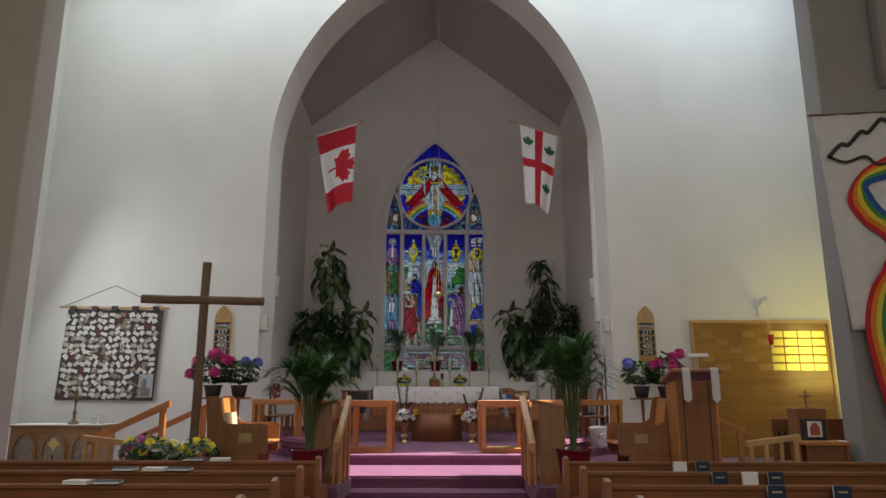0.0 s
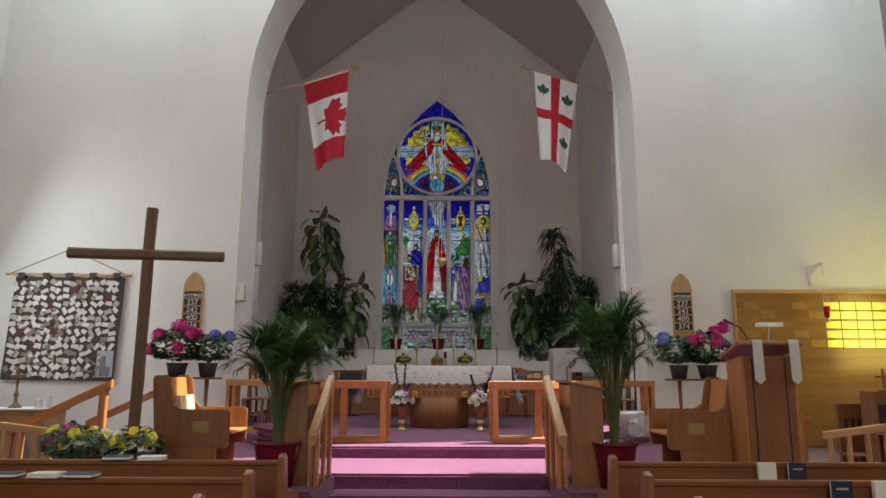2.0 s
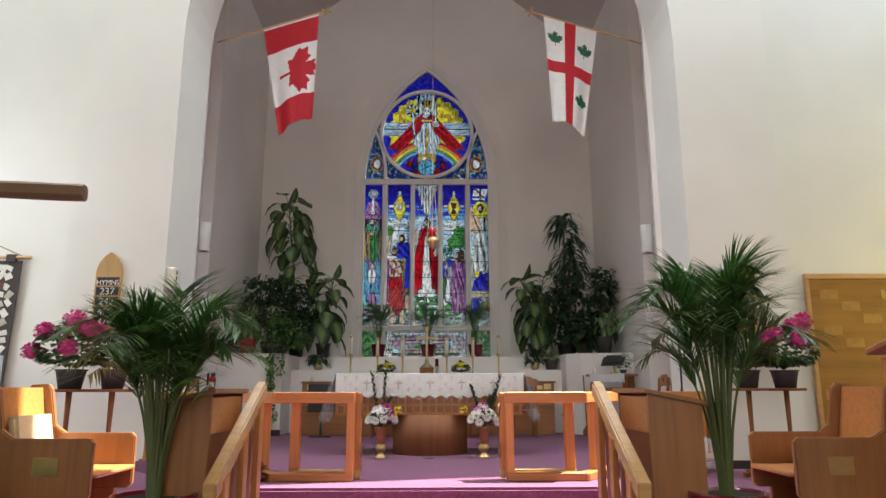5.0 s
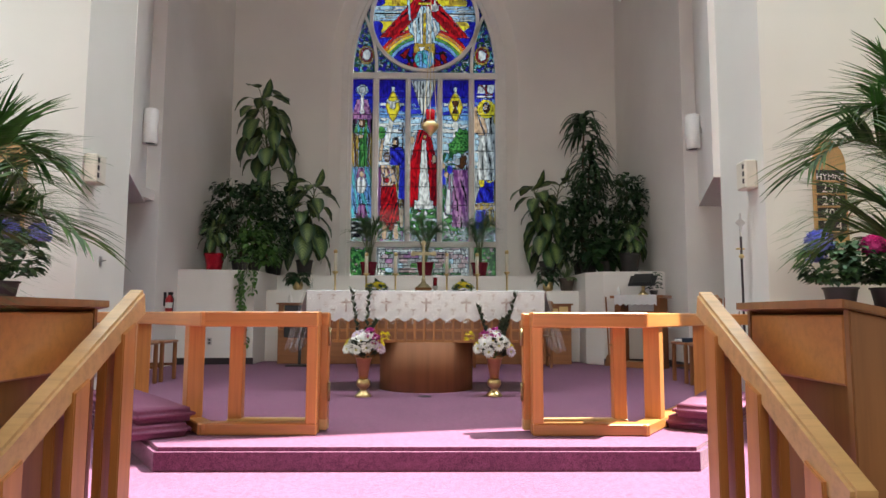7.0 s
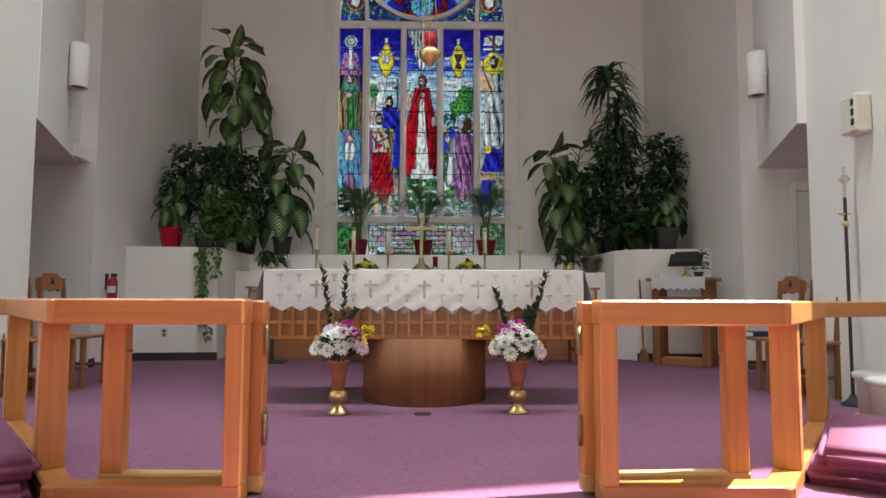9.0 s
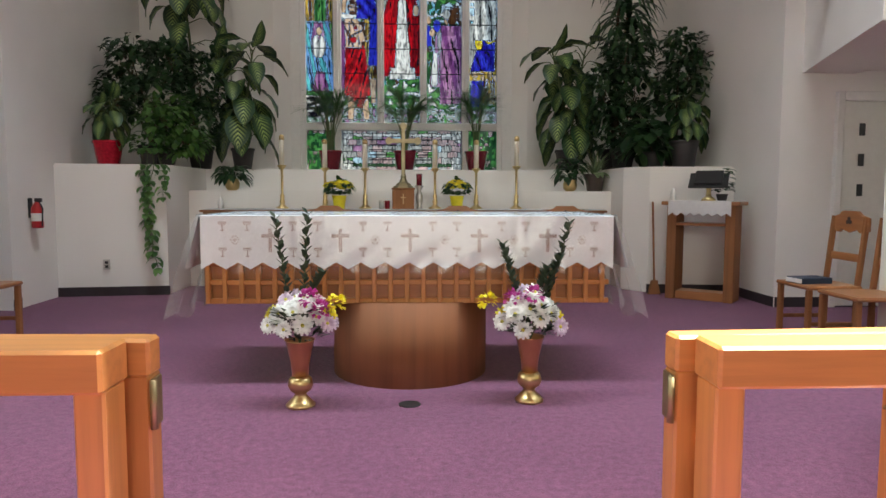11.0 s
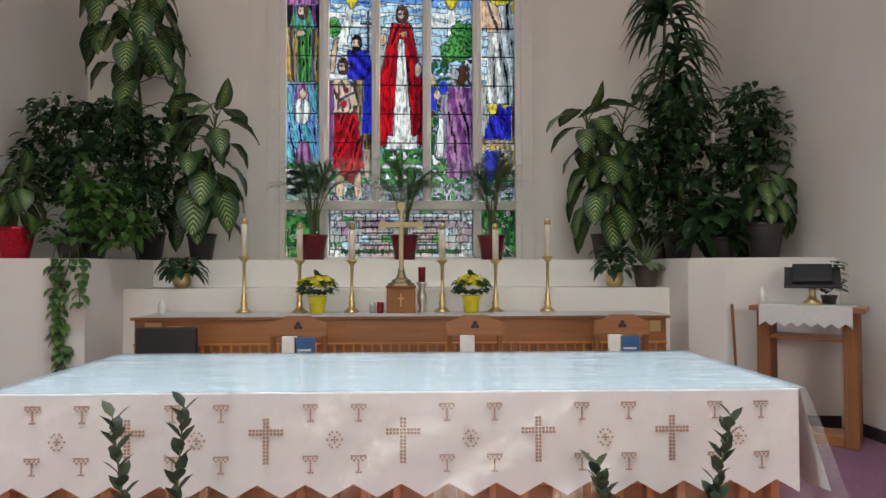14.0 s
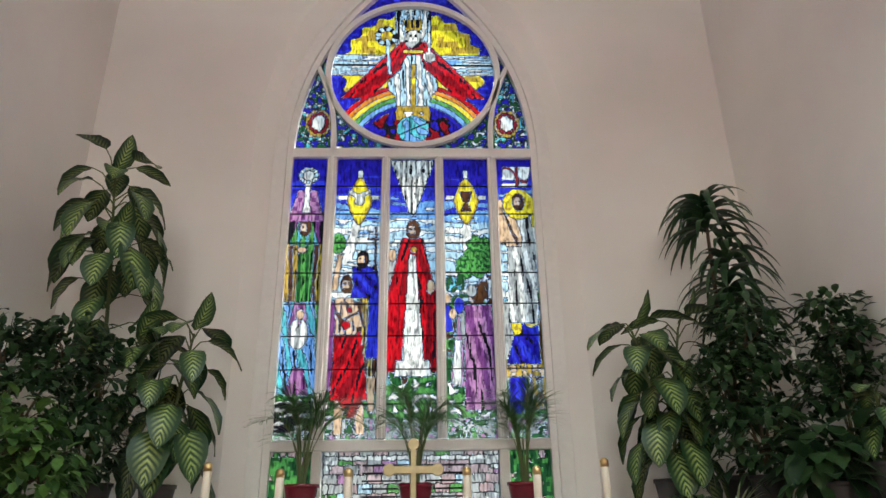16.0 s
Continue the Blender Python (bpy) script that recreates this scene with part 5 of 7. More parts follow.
spider = thing("spider_plant", (2.32, 17.3, 1.77), 0, "striped spider plant in a brown pot", "potted plant", "plants on the ledge")
pot(spider, 0.13, 0.22, BROWN_POT)
fol = bmesh.new()
for i in range(40):
    a = rnd.uniform(0, 6.28)
    blade(fol, (0, 0, 0.2), (math.cos(a), math.sin(a), rnd.uniform(0.8, 2.6)), rnd.uniform(0.25, 0.42), 0.03, 0.6, 5)
for i in range(10):
    a = rnd.uniform(4.5, 6.6)
    leaf(fol, (0, 0, 0.2), (math.cos(a), math.sin(a), 0.6), 0.24, 0.09, 1.0, (0, 0), 0.1, 4)
tagged(part("foliage", fol, leaf_mat("spider_blades", (0.12, 0.2, 0.08), (0.35, 0.42, 0.25)), spider), kind="stuff")
stake = tagged(part("plant_stake", bx(3.06, 3.095, 17.42, 17.44, U, U + 1.3, 0.002), simple("white_plastic_stake", (0.75, 0.75, 0.73), 0.5)), "white plastic plant stake among the leaves", "plant stake")

for k, x in enumerate((-1.17, -0.10, 0.93)):
    palm("parlour_palm", (x, 18.62, U), 0.95, 0.55, 15, 50 + k, 0.165, 0.30, RED_POT, "small parlour palm in a glossy dark red pot before the window", PALM_DARK, 20, "palms on the window ledge", 0.24)
palm("areca_palm", (-1.42, 7.78, CHANCEL), 1.17, 0.52, 34, 60, 0.21, 0.40, RED_POT, "large areca palm in a glossy dark red pot", PALM, 44, "palms beside the chancel steps", 0.25)
palm("areca_palm", (1.66, 7.82, CHANCEL), 1.36, 0.52, 26, 63, 0.2, 0.40, RED_POT, "large areca palm in a glossy dark red pot", PALM, 42, "palms beside the chancel steps", 0.26)
# ---- chancel woodwork ----
CHAIR_WOOD = wood("clergy_chair_oak", (0.31, 0.14, 0.055), axis=2)
CUSHION = simple("cream_cushion", (0.62, 0.52, 0.33), 0.9, 0, 0.08, 40, 0.2)
PAPER = simple("white_paper", (0.80, 0.79, 0.76), 0.8, 0, 0.03)
BOOK_BLUE = simple("dark_blue_cover", (0.012, 0.028, 0.06), 0.5, 0, 0.1)
BOOK_TEAL = simple("blue_cover", (0.03, 0.12, 0.30), 0.45, 0, 0.1)


def handrail(x, flip, label):
    t = thing("stair_handrail", (x, 0, 0), 0, label, "handrail", "handrails beside the chancel steps")
    bm = prism([(7.66, 0.83), (7.64, 0.935), (8.60, 1.46), (8.62, 1.36), (8.55, 1.33)], -0.036, 0.036, "yz", None, 0.011)
    part("rail", bm, OAK_PALE, t)
    for y, d in ((8.46, 0.10), (8.14, 0.09), (7.80, 0.09)):
        zt = 0.85 + (y - 7.66) * 0.552
        base = CHANCEL
        for e in (-0.030, 0.030):
            part("post", prism([(y - d / 2, base), (y + d / 2, base), (y + d / 2, zt + 0.02 + d * 0.2), (y - d / 2, zt + 0.02 - d * 0.2)], e - 0.017, e + 0.017, "yz", None, 0.004), OAK_UP, t)
    return t


handrail(-1.085, 1, "pale oak sloping handrail on paired flat posts")
handrail(1.165, -1, "pale oak sloping handrail on paired flat posts")


def prayer_desk(x, side):
    """A stall desk: panels all round, an apron and a sloping top."""
    t = thing("prayer_desk", (x, 8.16, CHANCEL), 0 if side > 0 else 180, "panelled oak prayer desk with a sloping top", "prayer desk", "prayer desks")
    for y in (-0.30, 0.30):
        part("side_panel", prism([(0.0, 0), (0.30, 0), (0.30, 0.86), (0.0, 0.92)], y - 0.015, y + 0.015, "xz", None, 0.004), CHAIR_WOOD, t)
    part("top", prism([(-0.03, 0.925), (0.34, 0.85), (0.34, 0.875), (-0.03, 0.95)], -0.34, 0.34, "xz", None, 0.004), CHAIR_WOOD, t)
    part("front_panel", bx(0.03, 0.05, -0.285, 0.285, 0.03, 0.72), CHAIR_WOOD, t)
    part("apron", bx(0.0, 0.025, -0.284, 0.284, 0.70, 0.905), OAK, t, "orange oak apron")
    part("back_panel", bx(0.27, 0.295, -0.285, 0.285, 0.03, 0.84), CHAIR_WOOD, t)
    return t


prayer_desk(1.27, 1)
prayer_desk(-1.17, -1)


def clergy_chair(x, y, side):
    """A solid-sided oak armchair facing the middle aisle."""
    t = thing("clergy_chair", (x, y, CHANCEL), 0 if side > 0 else 180, "solid-sided oak clergy chair facing the aisle" if side > 0 else "solid-sided oak clergy chair with a cream cushion, facing the aisle", "chair", "clergy chairs")
    prof = [(0.0, 0.30), (0.03, 0.27), (0.70, 0.27), (0.74, 0.30), (0.80, 0.95), (0.78, 0.98), (0.66, 0.985), (0.63, 0.95), (0.58, 0.70), (0.50, 0.645), (0.03, 0.645), (0.0, 0.615)]
    for yy in (-0.30, 0.30):
        part("side_panel", prism(prof, yy - 0.022, yy + 0.022, "xz", None, 0.008), CHAIR_WOOD, t)
        part("foot", bx(0.12, 0.70, yy - 0.018, yy + 0.018, 0.0, 0.275), CHAIR_WOOD, t)
    # seat and backrest take an orange oak that puts the sunlight into the colour
    part("seat", bx(-0.02, 0.62, -0.275, 0.275, 0.40, 0.43, 0.01), OAK, t, "oak seat in a sunlit orange colour")
    part("backrest", prism([(0.60, 0.43), (0.63, 0.43), (0.72, 0.96), (0.69, 0.96)], -0.275, 0.275, "xz", None, 0.004), OAK, t)
    if side < 0:
        part("cushion", prism([(0.50, 0.44), (0.575, 0.44), (0.63, 0.77), (0.565, 0.78)], -0.21, 0.21, "xz", None, 0.02), CUSHION, t, "cream cushion")
    part("plate", bx(0.2, 0.36, -0.327, -0.322, 0.42, 0.53, 0.001), BRASS, t, "small brass plate")
    if side < 0:
        part("plate", bx(0.2, 0.36, 0.322, 0.327, 0.42, 0.53, 0.001), BRASS, t)
    return t


clergy_chair(2.32, 8.66, 1)
clergy_chair(-2.06, 8.70, -1)

# ---- lectern ----
lectern = thing("lectern", (3.18, 8.12, CHANCEL), -4, "tall tapered oak lectern with white stoles and a reading lamp", "lectern")
part("front_panel", prism([(-0.215, 0), (0.215, 0), (0.235, 1.18), (-0.235, 1.18)], -0.20, -0.175, "xz", None, 0.004), OAK_DARK, lectern)
for sx in (-1, 1):
    # orange oak on the sides paints in the sunlight; the front stays brown
    part("side_panel", prism([(-0.20, 0), (0.16, 0), (0.22, 1.14), (-0.20, 1.18)], sx * 0.235 - 0.014, sx * 0.235 + 0.014, "yz", None, 0.004), OAK_UP, lectern)
    part("edge_strip", bx(sx * 0.15 - 0.006, sx * 0.15 + 0.006, -0.206, -0.2, 0.02, 1.17, 0.001), BLACK, lectern)
part("shelf", bx(-0.22, 0.22, -0.17, 0.18, 0.80, 0.82), OAK, lectern)
top = bx(-0.30, 0.30, -0.30, 0.30, -0.02, 0.02, 0.008)
bmesh.ops.transform(top, matrix=pose(0, 0.0, 1.24, -12), verts=top.verts)
part("reading_top", top, OAK_DARK_X, lectern)
for sx in (-0.13, 0.2):
    bm = bmesh.new()
    rows = [[bm.verts.new((sx + e * 0.045, y, z)) for e in (-1, 1)] for y, z in ((0.2, 1.225), (-0.1, 1.288), (-0.31, 1.332), (-0.325, 1.30), (-0.33, 1.05), (-0.332, 0.96))]
    tip = [bm.verts.new((sx, -0.333, 0.92))]
    for p, q in zip(rows, rows[1:]):
        bm.faces.new((p[0], p[1], q[1], q[0]))
    bm.faces.new((rows[-1][0], rows[-1][1], tip[0]))
    stole = part("stole", bm, LINEN, lectern, "white cloth stole")
    mod = stole.modifiers.new("thickness", "SOLIDIFY")
    mod.thickness = 0.006
part("microphone", tube([(-0.12, -0.02, 1.27), (-0.13, -0.06, 1.38), (-0.2, -0.1, 1.46), (-0.36, -0.14, 1.53)], [0.006, 0.006, 0.007, 0.014], 8), BLACK, lectern, "black gooseneck microphone")
part("lamp_stem", tube([(0.1, 0.02, 1.25), (0.1, -0.02, 1.40), (0.1, -0.05, 1.47)], 0.008, 8), STEEL, lectern)
part("lamp_shade", prism([(-0.05, 0), (0.05, 0), (0.03, 0.04), (-0.03, 0.04)], -0.02, 0.22, "yz", None, 0.004, pose(0, -0.05, 1.47)), simple("bright_lamp_shade", (0.85, 0.84, 0.8), 0.3), lectern, "white reading lamp shade")
part("open_book", bx(-0.18, 0.2, -0.16, 0.12, 0.0, 0.03, 0.01, None, pose(0, 0, 1.262, -12)), PAPER, lectern)

# ---- the processional wooden cross on the platform ----
RUSTIC = wood("rough_timber", (0.17, 0.10, 0.055), 0.75, 18, 2)
RUSTIC_X = wood("rough_timber_lengthwise", (0.17, 0.10, 0.055), 0.75, 18, 0)
cross = thing("timber_cross", (-2.84, 8.0, CHANCEL), 8, "tall rough timber cross standing on the platform", "cross")
rnd = random.Random(71)
for name, lo, hi, ax in (("upright", 0.0, 2.63, 2), ("cross_arm", -0.73, 0.73, 0)):
    bm = bmesh.new()
    rings = []
    for i in range(9):
        k = lo + (hi - lo) * i / 8
        ring_v = []
        for a in range(8):
            r = 0.062 * (1 + rnd.uniform(-0.07, 0.07))
            ca, sa = max(-0.8, min(0.8, 1.15 * math.cos(a * math.pi / 4 + 0.39))) * r, max(-0.8, min(0.8, 1.15 * math.sin(a * math.pi / 4 + 0.39))) * r
            ring_v.append(bm.verts.new((ca, sa, k) if ax == 2 else (k, ca - 0.045, 2.15 + sa)))
        rings.append(ring_v)
    for p, q in zip(rings, rings[1:]):
        for a in range(8):
            bm.faces.new((p[a], p[(a + 1) % 8], q[(a + 1) % 8], q[a]))
    bm.faces.new(rings[0])
    bm.faces.new(rings[-1])
    part(name, bm, RUSTIC if ax == 2 else RUSTIC_X, cross)
part("base", bx(-0.2, 0.2, -0.2, 0.2, 0.0, 0.05), RUSTIC_X, cross)

# ---- side stair rails ----


def side_rail(x0, x1, y, z0, z1, label):
    t = thing("side_stair_rail", (0, y, 0), 0, label, "handrail", "side stair rails")
    part("rail", prism([(x0, z0 - 0.05), (x1, z1 - 0.05), (x1, z1 + 0.04), (x0, z0 + 0.04)], -0.035, 0.035, "xz", None, 0.008), OAK, t)
    for k, f in enumerate((0.08, 0.9)):
        x, z = x0 + (x1 - x0) * f, z0 + (z1 - z0) * f
        foot = CHANCEL if abs(x) < 3.88 else 0.155 if abs(x) < 4.5 else 0.0
        part("post", bx(x - 0.04, x + 0.04, -0.03, 0.03, foot, z - 0.03), OAK_UP, t)
    return t


side_rail(-3.5, -4.55, 8.86, 1.36, 0.86, "orange oak handrail of the side stairs")
side_rail(-3.5, -4.55, 10.4, 1.30, 0.82, "orange oak handrail of the side stairs")
side_rail(3.75, 4.8, 10.4, 1.36, 0.92, "orange oak handrail of the side stairs")


def balustrade(x0, x1, y, z0, z1, label):
    t = thing("low_balustrade", (0, y, 0), 0, label, "balustrade", "low balustrades")
    part("rail", prism([(x0, z0 - 0.04), (x1, z1 - 0.04), (x1, z1 + 0.03), (x0, z0 + 0.03)], -0.04, 0.04, "xz", None, 0.008), OAK_PALE, t)
    for i in range(4):
        f = 0.08 + 0.28 * i
        x = x0 + (x1 - x0) * f
        foot = CHANCEL if abs(x) < 3.88 else 0.0
        part("baluster", bx(x - 0.025, x + 0.025, -0.02, 0.02, foot, z0 + (z1 - z0) * f - 0.03), OAK_PALE, t)


balustrade(-4.5, -3.92, 8.62, 0.93, 0.86, "pale oak low balustrade with flat balusters")
balustrade(4.05, 4.75, 8.7, 0.86, 0.95, "pale oak low balustrade with flat balusters")

# ---- pews ----


for side in (-1, 1):
    x0 = -1.1 if side < 0 else 1.36
    for i in range(10):
        y = 6.72 - 0.87 * i
        p = thing("pew", (x0 + 0.0, y, 0), 0, "long oak pew with a book rack on its back", "pew", "pews in the nave")
        L = 4.35
        a, b = (min(0, side * L), max(0, side * L))
        part("backrest", prism([(-0.03, 0.30), (0.0, 0.30), (-0.03, 0.80), (-0.06, 0.80)], a, b, "yz"), PEW_WOOD, p)
        part("top_rail", bx(a, b, -0.075, -0.02, 0.79, 0.83, 0.01), PEW_WOOD, p)
        part("seat", bx(a, b, -0.02, 0.42, 0.40, 0.435, 0.01), PEW_WOOD, p)
        part("rack_ledge", bx(a + 0.3, b - 0.3, -0.15, -0.06, 0.58, 0.60, 0.004), PEW_WOOD, p)
        part("rack_front", bx(a + 0.3, b - 0.3, -0.155, -0.14, 0.60, 0.66, 0.004), PEW_WOOD, p)
        for xe in (0.0, side * L):
            part("end", prism([(-0.10, 0), (0.44, 0), (0.44, 0.50), (0.36, 0.56), (0.05, 0.60), (-0.01, 0.86), (-0.05, 0.88), (-0.12, 0.86)], xe - 0.025, xe + 0.025, "yz", None, 0.006), PEW_END, p)

rnd = random.Random(81)
for side in (-1, 1):
    x0 = -1.1 if side < 0 else 1.36
    for i in range(4):
        y = 6.72 - 0.87 * i
        x = x0 + side * (1.0 + 0.3 * i + rnd.uniform(-0.15, 0.15))
        for dx, mt in ((-0.24, BOOK_BLUE), (0.02, PAPER), (0.24, BOOK_BLUE)):
            if rnd.random() < 0.3:
                continue
            blue = mt is BOOK_BLUE
            if side < 0:
                t = thing("hymn_book", (x + dx, y - 0.0475, 0.83), rnd.uniform(-9, 9), "dark blue hymn book lying on the pew back" if blue else "white service booklet lying on the pew back", "book", "books on the pews")
                part("cover", bx(-0.095, 0.095, -0.06, 0.06, 0.0, 0.005, 0.001), mt, t)
                part("page_block", bx(-0.09, 0.092, -0.057, 0.057, 0.005, 0.022, 0.001), PAPER, t)
                part("cover", bx(-0.095, 0.095, -0.06, 0.06, 0.022, 0.027, 0.001), mt, t)
            else:
                t = thing("hymn_book", (x + dx, y - 0.105, 0.6), rnd.uniform(-3, 3), "dark blue hymn book standing in the pew rack" if blue else "white service booklet standing in the pew rack", "book", "books on the pews")
                part("cover", bx(-0.065, 0.065, -0.016, -0.012, 0, 0.235, 0.001), mt, t)
                part("page_block", bx(-0.062, 0.063, -0.012, 0.012, 0.003, 0.232, 0.001), PAPER, t)
                part("cover", bx(-0.065, 0.065, 0.012, 0.016, 0, 0.235, 0.001), mt, t)
                if blue:
                    part("title_bar", bx(-0.035, 0.035, -0.0175, -0.016, 0.185, 0.197, 0), simple("gilt_title", (0.5, 0.4, 0.2), 0.4), t, "small gilt title")

# ---- left transept ----
ALTAR_OAK = wood("pale_carved_oak", (0.40, 0.24, 0.11), axis=0)
FADED = simple("faded_painting", (0.33, 0.31, 0.24), 0.7, 0, 0.3, 8)
cred = thing("carved_side_table", (-6.28, 11.4, 0), 0, "carved oak table with three pointed arch panels", "altar table")
part("body", bx(-0.75, 0.75, -0.24, 0.28, 0, 0.93), ALTAR_OAK, cred)
part("top", bx(-0.79, 0.79, -0.29, 0.31, 0.93, 0.965), ALTAR_OAK, cred)
for i in range(3):
    cx = -0.49 + 0.49 * i
    o = pointed(cx, 0.21, 0.58, 0.12, 8, 0.06)
    inn = pointed(cx, 0.165, 0.57, 0.11, 8, 0.06)
    part("arch_moulding", ring_strip(o, inn, -0.275, -0.24), ALTAR_OAK, cred)
    part("arch_panel", prism(pointed(cx, 0.16, 0.57, 0.10, 8, 0.07), -0.246, -0.241, "xz"), FADED, cred, "faded painted panel")
    if i != 1:
        part("painted_shape", prism(pointed(cx, 0.075, 0.42, 0.06, 8, 0.1), -0.25, -0.247, "xz"), simple("muted_robe", (0.22, 0.2, 0.2) if i else (0.34, 0.28, 0.2), 0.7), cred)
for a in range(4):
    part("quatrefoil", lathe([(0.042, 0), (0.042, 0.012)], 16), simple("gilded_paint_%d" % a, (0.85, 0.72, 0.3), 0.35), cred).matrix_basis = pose(0.05 * math.cos(a * math.pi / 2), -0.247, 0.66 + 0.05 * math.sin(a * math.pi / 2), 90)
for dx, w, h in ((-0.07, 0.02, 0.2), (0.0, 0.02, 0.28), (0.07, 0.02, 0.2)):
    part("carved_letter", bx(dx - w / 2, dx + w / 2, -0.25, -0.244, 0.2, 0.2 + h, 0.004), BASE_DARK, cred)
tagged(part("lace_runner", bx(-7.1, -5.5, 11.12, 11.68, 0.966, 0.972, 0.001), LINEN), "white lace runner on the carved table", "runner")
cruc = thing("standing_crucifix", (-6.1, 11.35, 0.972), 0, "small bronze standing cross on a turned foot", "cross")
BRONZE = simple("dark_bronze", (0.20, 0.13, 0.07), 0.4, 0.7)
part("foot", lathe([(0.09, 0), (0.085, 0.02), (0.03, 0.06), (0.02, 0.14), (0.035, 0.18), (0.015, 0.24), (0.015, 0.3)], 20), BRONZE, cruc, "", True)
part("upright", bx(-0.018, 0.018, -0.012, 0.012, 0.29, 0.56), BRONZE, cruc)
part("arm", bx(-0.12, 0.12, -0.01, 0.01, 0.43, 0.465), BRONZE, cruc)
for dx, mt, h, nm, lb in ((0.42, STEEL, 0.12, "glass_jar", "small glass jar on the carved table"), (0.56, LINEN, 0.17, "pillar_candle", "white pillar candle on the carved table")):
    tagged(part(nm, lathe([(0.04, 0), (0.045, 0.01), (0.045, h - 0.01), (0.04, h), (0.01, h)], 18, (-6.28 + dx + 0.1, 11.35, 0.972)), mt, None, "", True), lb, nm.split("_")[-1])

# the hanging of many small pieces
QUILT = simple("grey_felt", (0.07, 0.06, 0.055), 0.95, 0, 0.12, 60, 0.3)
quilt = thing("wall_hanging", (-6.25, 12.6, 0), 0, "grey wall hanging covered with rows of small pale cloth pieces", "wall hanging")
part("backing", prism([(-0.93, 1.36), (0.92, 1.34), (0.98, 3.04), (-0.86, 3.06)], -0.012, 0.0, "xz"), QUILT, quilt)
rod = tube([(-1.02, -0.03, 3.1), (1.1, -0.03, 3.08)], 0.022, 10)
part("rod", rod, OAK_PALE, quilt)
for x in (-0.75, -0.33, 0.05, 0.45, 0.85):
    part("loop", bx(x - 0.06, x + 0.06, -0.056, 0.0, 3.02, 3.12, 0.004), QUILT, quilt)
part("cord", tube([(-0.95, -0.03, 3.11), (0.02, -0.03, 3.52), (1.0, -0.03, 3.09)], 0.007, 6), RUSTIC, quilt)
PATCH = [simple("patch_%d" % k, c, 0.85, 0, 0.12, 30) for k, c in enumerate(((0.70, 0.67, 0.60), (0.50, 0.45, 0.37), (0.78, 0.76, 0.71), (0.16, 0.05, 0.05), (0.30, 0.24, 0.18)))]
rnd = random.Random(91)
for j in range(14):
    for i in range(15):
        if j < 4 and i > 11:
            continue
        w, h = rnd.uniform(0.042, 0.066), rnd.uniform(0.03, 0.044)
        pc = part("patch", prism([(-w, -h * rnd.uniform(0.7, 1)), (w, -h), (w * rnd.uniform(0.75, 1), h), (-w, h * rnd.uniform(0.7, 1))], -0.02 - 0.0015 * ((i + 2 * j) % 3), -0.012, "xz"), PATCH[rnd.choices(range(5), (6, 4, 6, 1, 2))[0]], quilt)
        pc.matrix_basis = pose(-0.83 + 0.119 * i + rnd.uniform(-0.028, 0.028), 0, 1.43 + 0.117 * j + rnd.uniform(-0.024, 0.024), 0, rnd.uniform(-65, 65), 0)
for k in range(110):
    w, h = rnd.uniform(0.02, 0.055), rnd.uniform(0.012, 0.03)
    under = part("dark_patch", prism([(-w, -h), (w, -h * 0.8), (w * 0.8, h), (-w, h * 0.9)], -0.0262 if k % 2 else -0.0165, -0.012, "xz"), PATCH[3 + k % 2], quilt)
    under.matrix_basis = pose(rnd.uniform(-0.8, 0.8), 0, rnd.uniform(1.42, 2.98), 0, rnd.uniform(-60, 60), 0)
part("picture_patch", bx(0.63, 0.9, -0.02, -0.012, 1.4, 1.83, 0.002), simple("printed_sky", (0.42, 0.47, 0.5), 0.7), quilt)
part("picture_tower", prism([(0.68, 1.42), (0.86, 1.42), (0.86, 1.56), (0.78, 1.58), (0.78, 1.74), (0.70, 1.74)], -0.024, -0.02, "xz"), simple("printed_stone", (0.22, 0.21, 0.2), 0.8), quilt)

# ---- hymn boards ----


def lettering(text, size, parent, m, mt, name="lettering"):
    cu = bpy.data.curves.new(name, "FONT")
    cu.body, cu.size, cu.extrude, cu.align_x = text, size, 0.002, "CENTER"
    tmp = new("lettering_source", cu)
    me = bpy.data.meshes.new_from_object(tmp.evaluated_get(bpy.context.evaluated_depsgraph_get()))
    bpy.data.objects.remove(tmp)
    me.materials.clear()
    me.materials.append(mt)
    ob = new(name, me)
    ob.parent = parent
    ob.matrix_basis = m
    return ob


BOARD_OAK = wood("hymn_board_oak", (0.52, 0.32, 0.13), axis=2)
for x in (-4.03, 3.95):
    h = thing("hymn_board", (x, 12.4, 2.07), 0, "pointed oak hymn board with white numbers on black", "hymn board", "hymn boards")
    part("board", prism(pointed(0, 0.165, 0.76, 0.16, 8, 0.0), -0.035, 0.0, "xz", None, 0.006), BOARD_OAK, h)
    part("foot", bx(-0.175, 0.175, -0.045, -0.002, -0.02, 0.02), BOARD_OAK, h)
    for k, word in enumerate(("HYMNS", "237", "242", "400", "374")):
        z = 0.66 - 0.125 * k
        part("number_strip", bx(-0.14, 0.14, -0.039, -0.036, z - 0.045, z + 0.06, 0.001), BLACK, h)
        part("ledge", bx(-0.15, 0.15, -0.055, -0.034, z - 0.06, z - 0.045, 0.002), BOARD_OAK, h)
        lettering(word, 0.085 if k == 0 else 0.125, h, pose(0, -0.041, z - 0.035, 90), PAPER, "lettering")

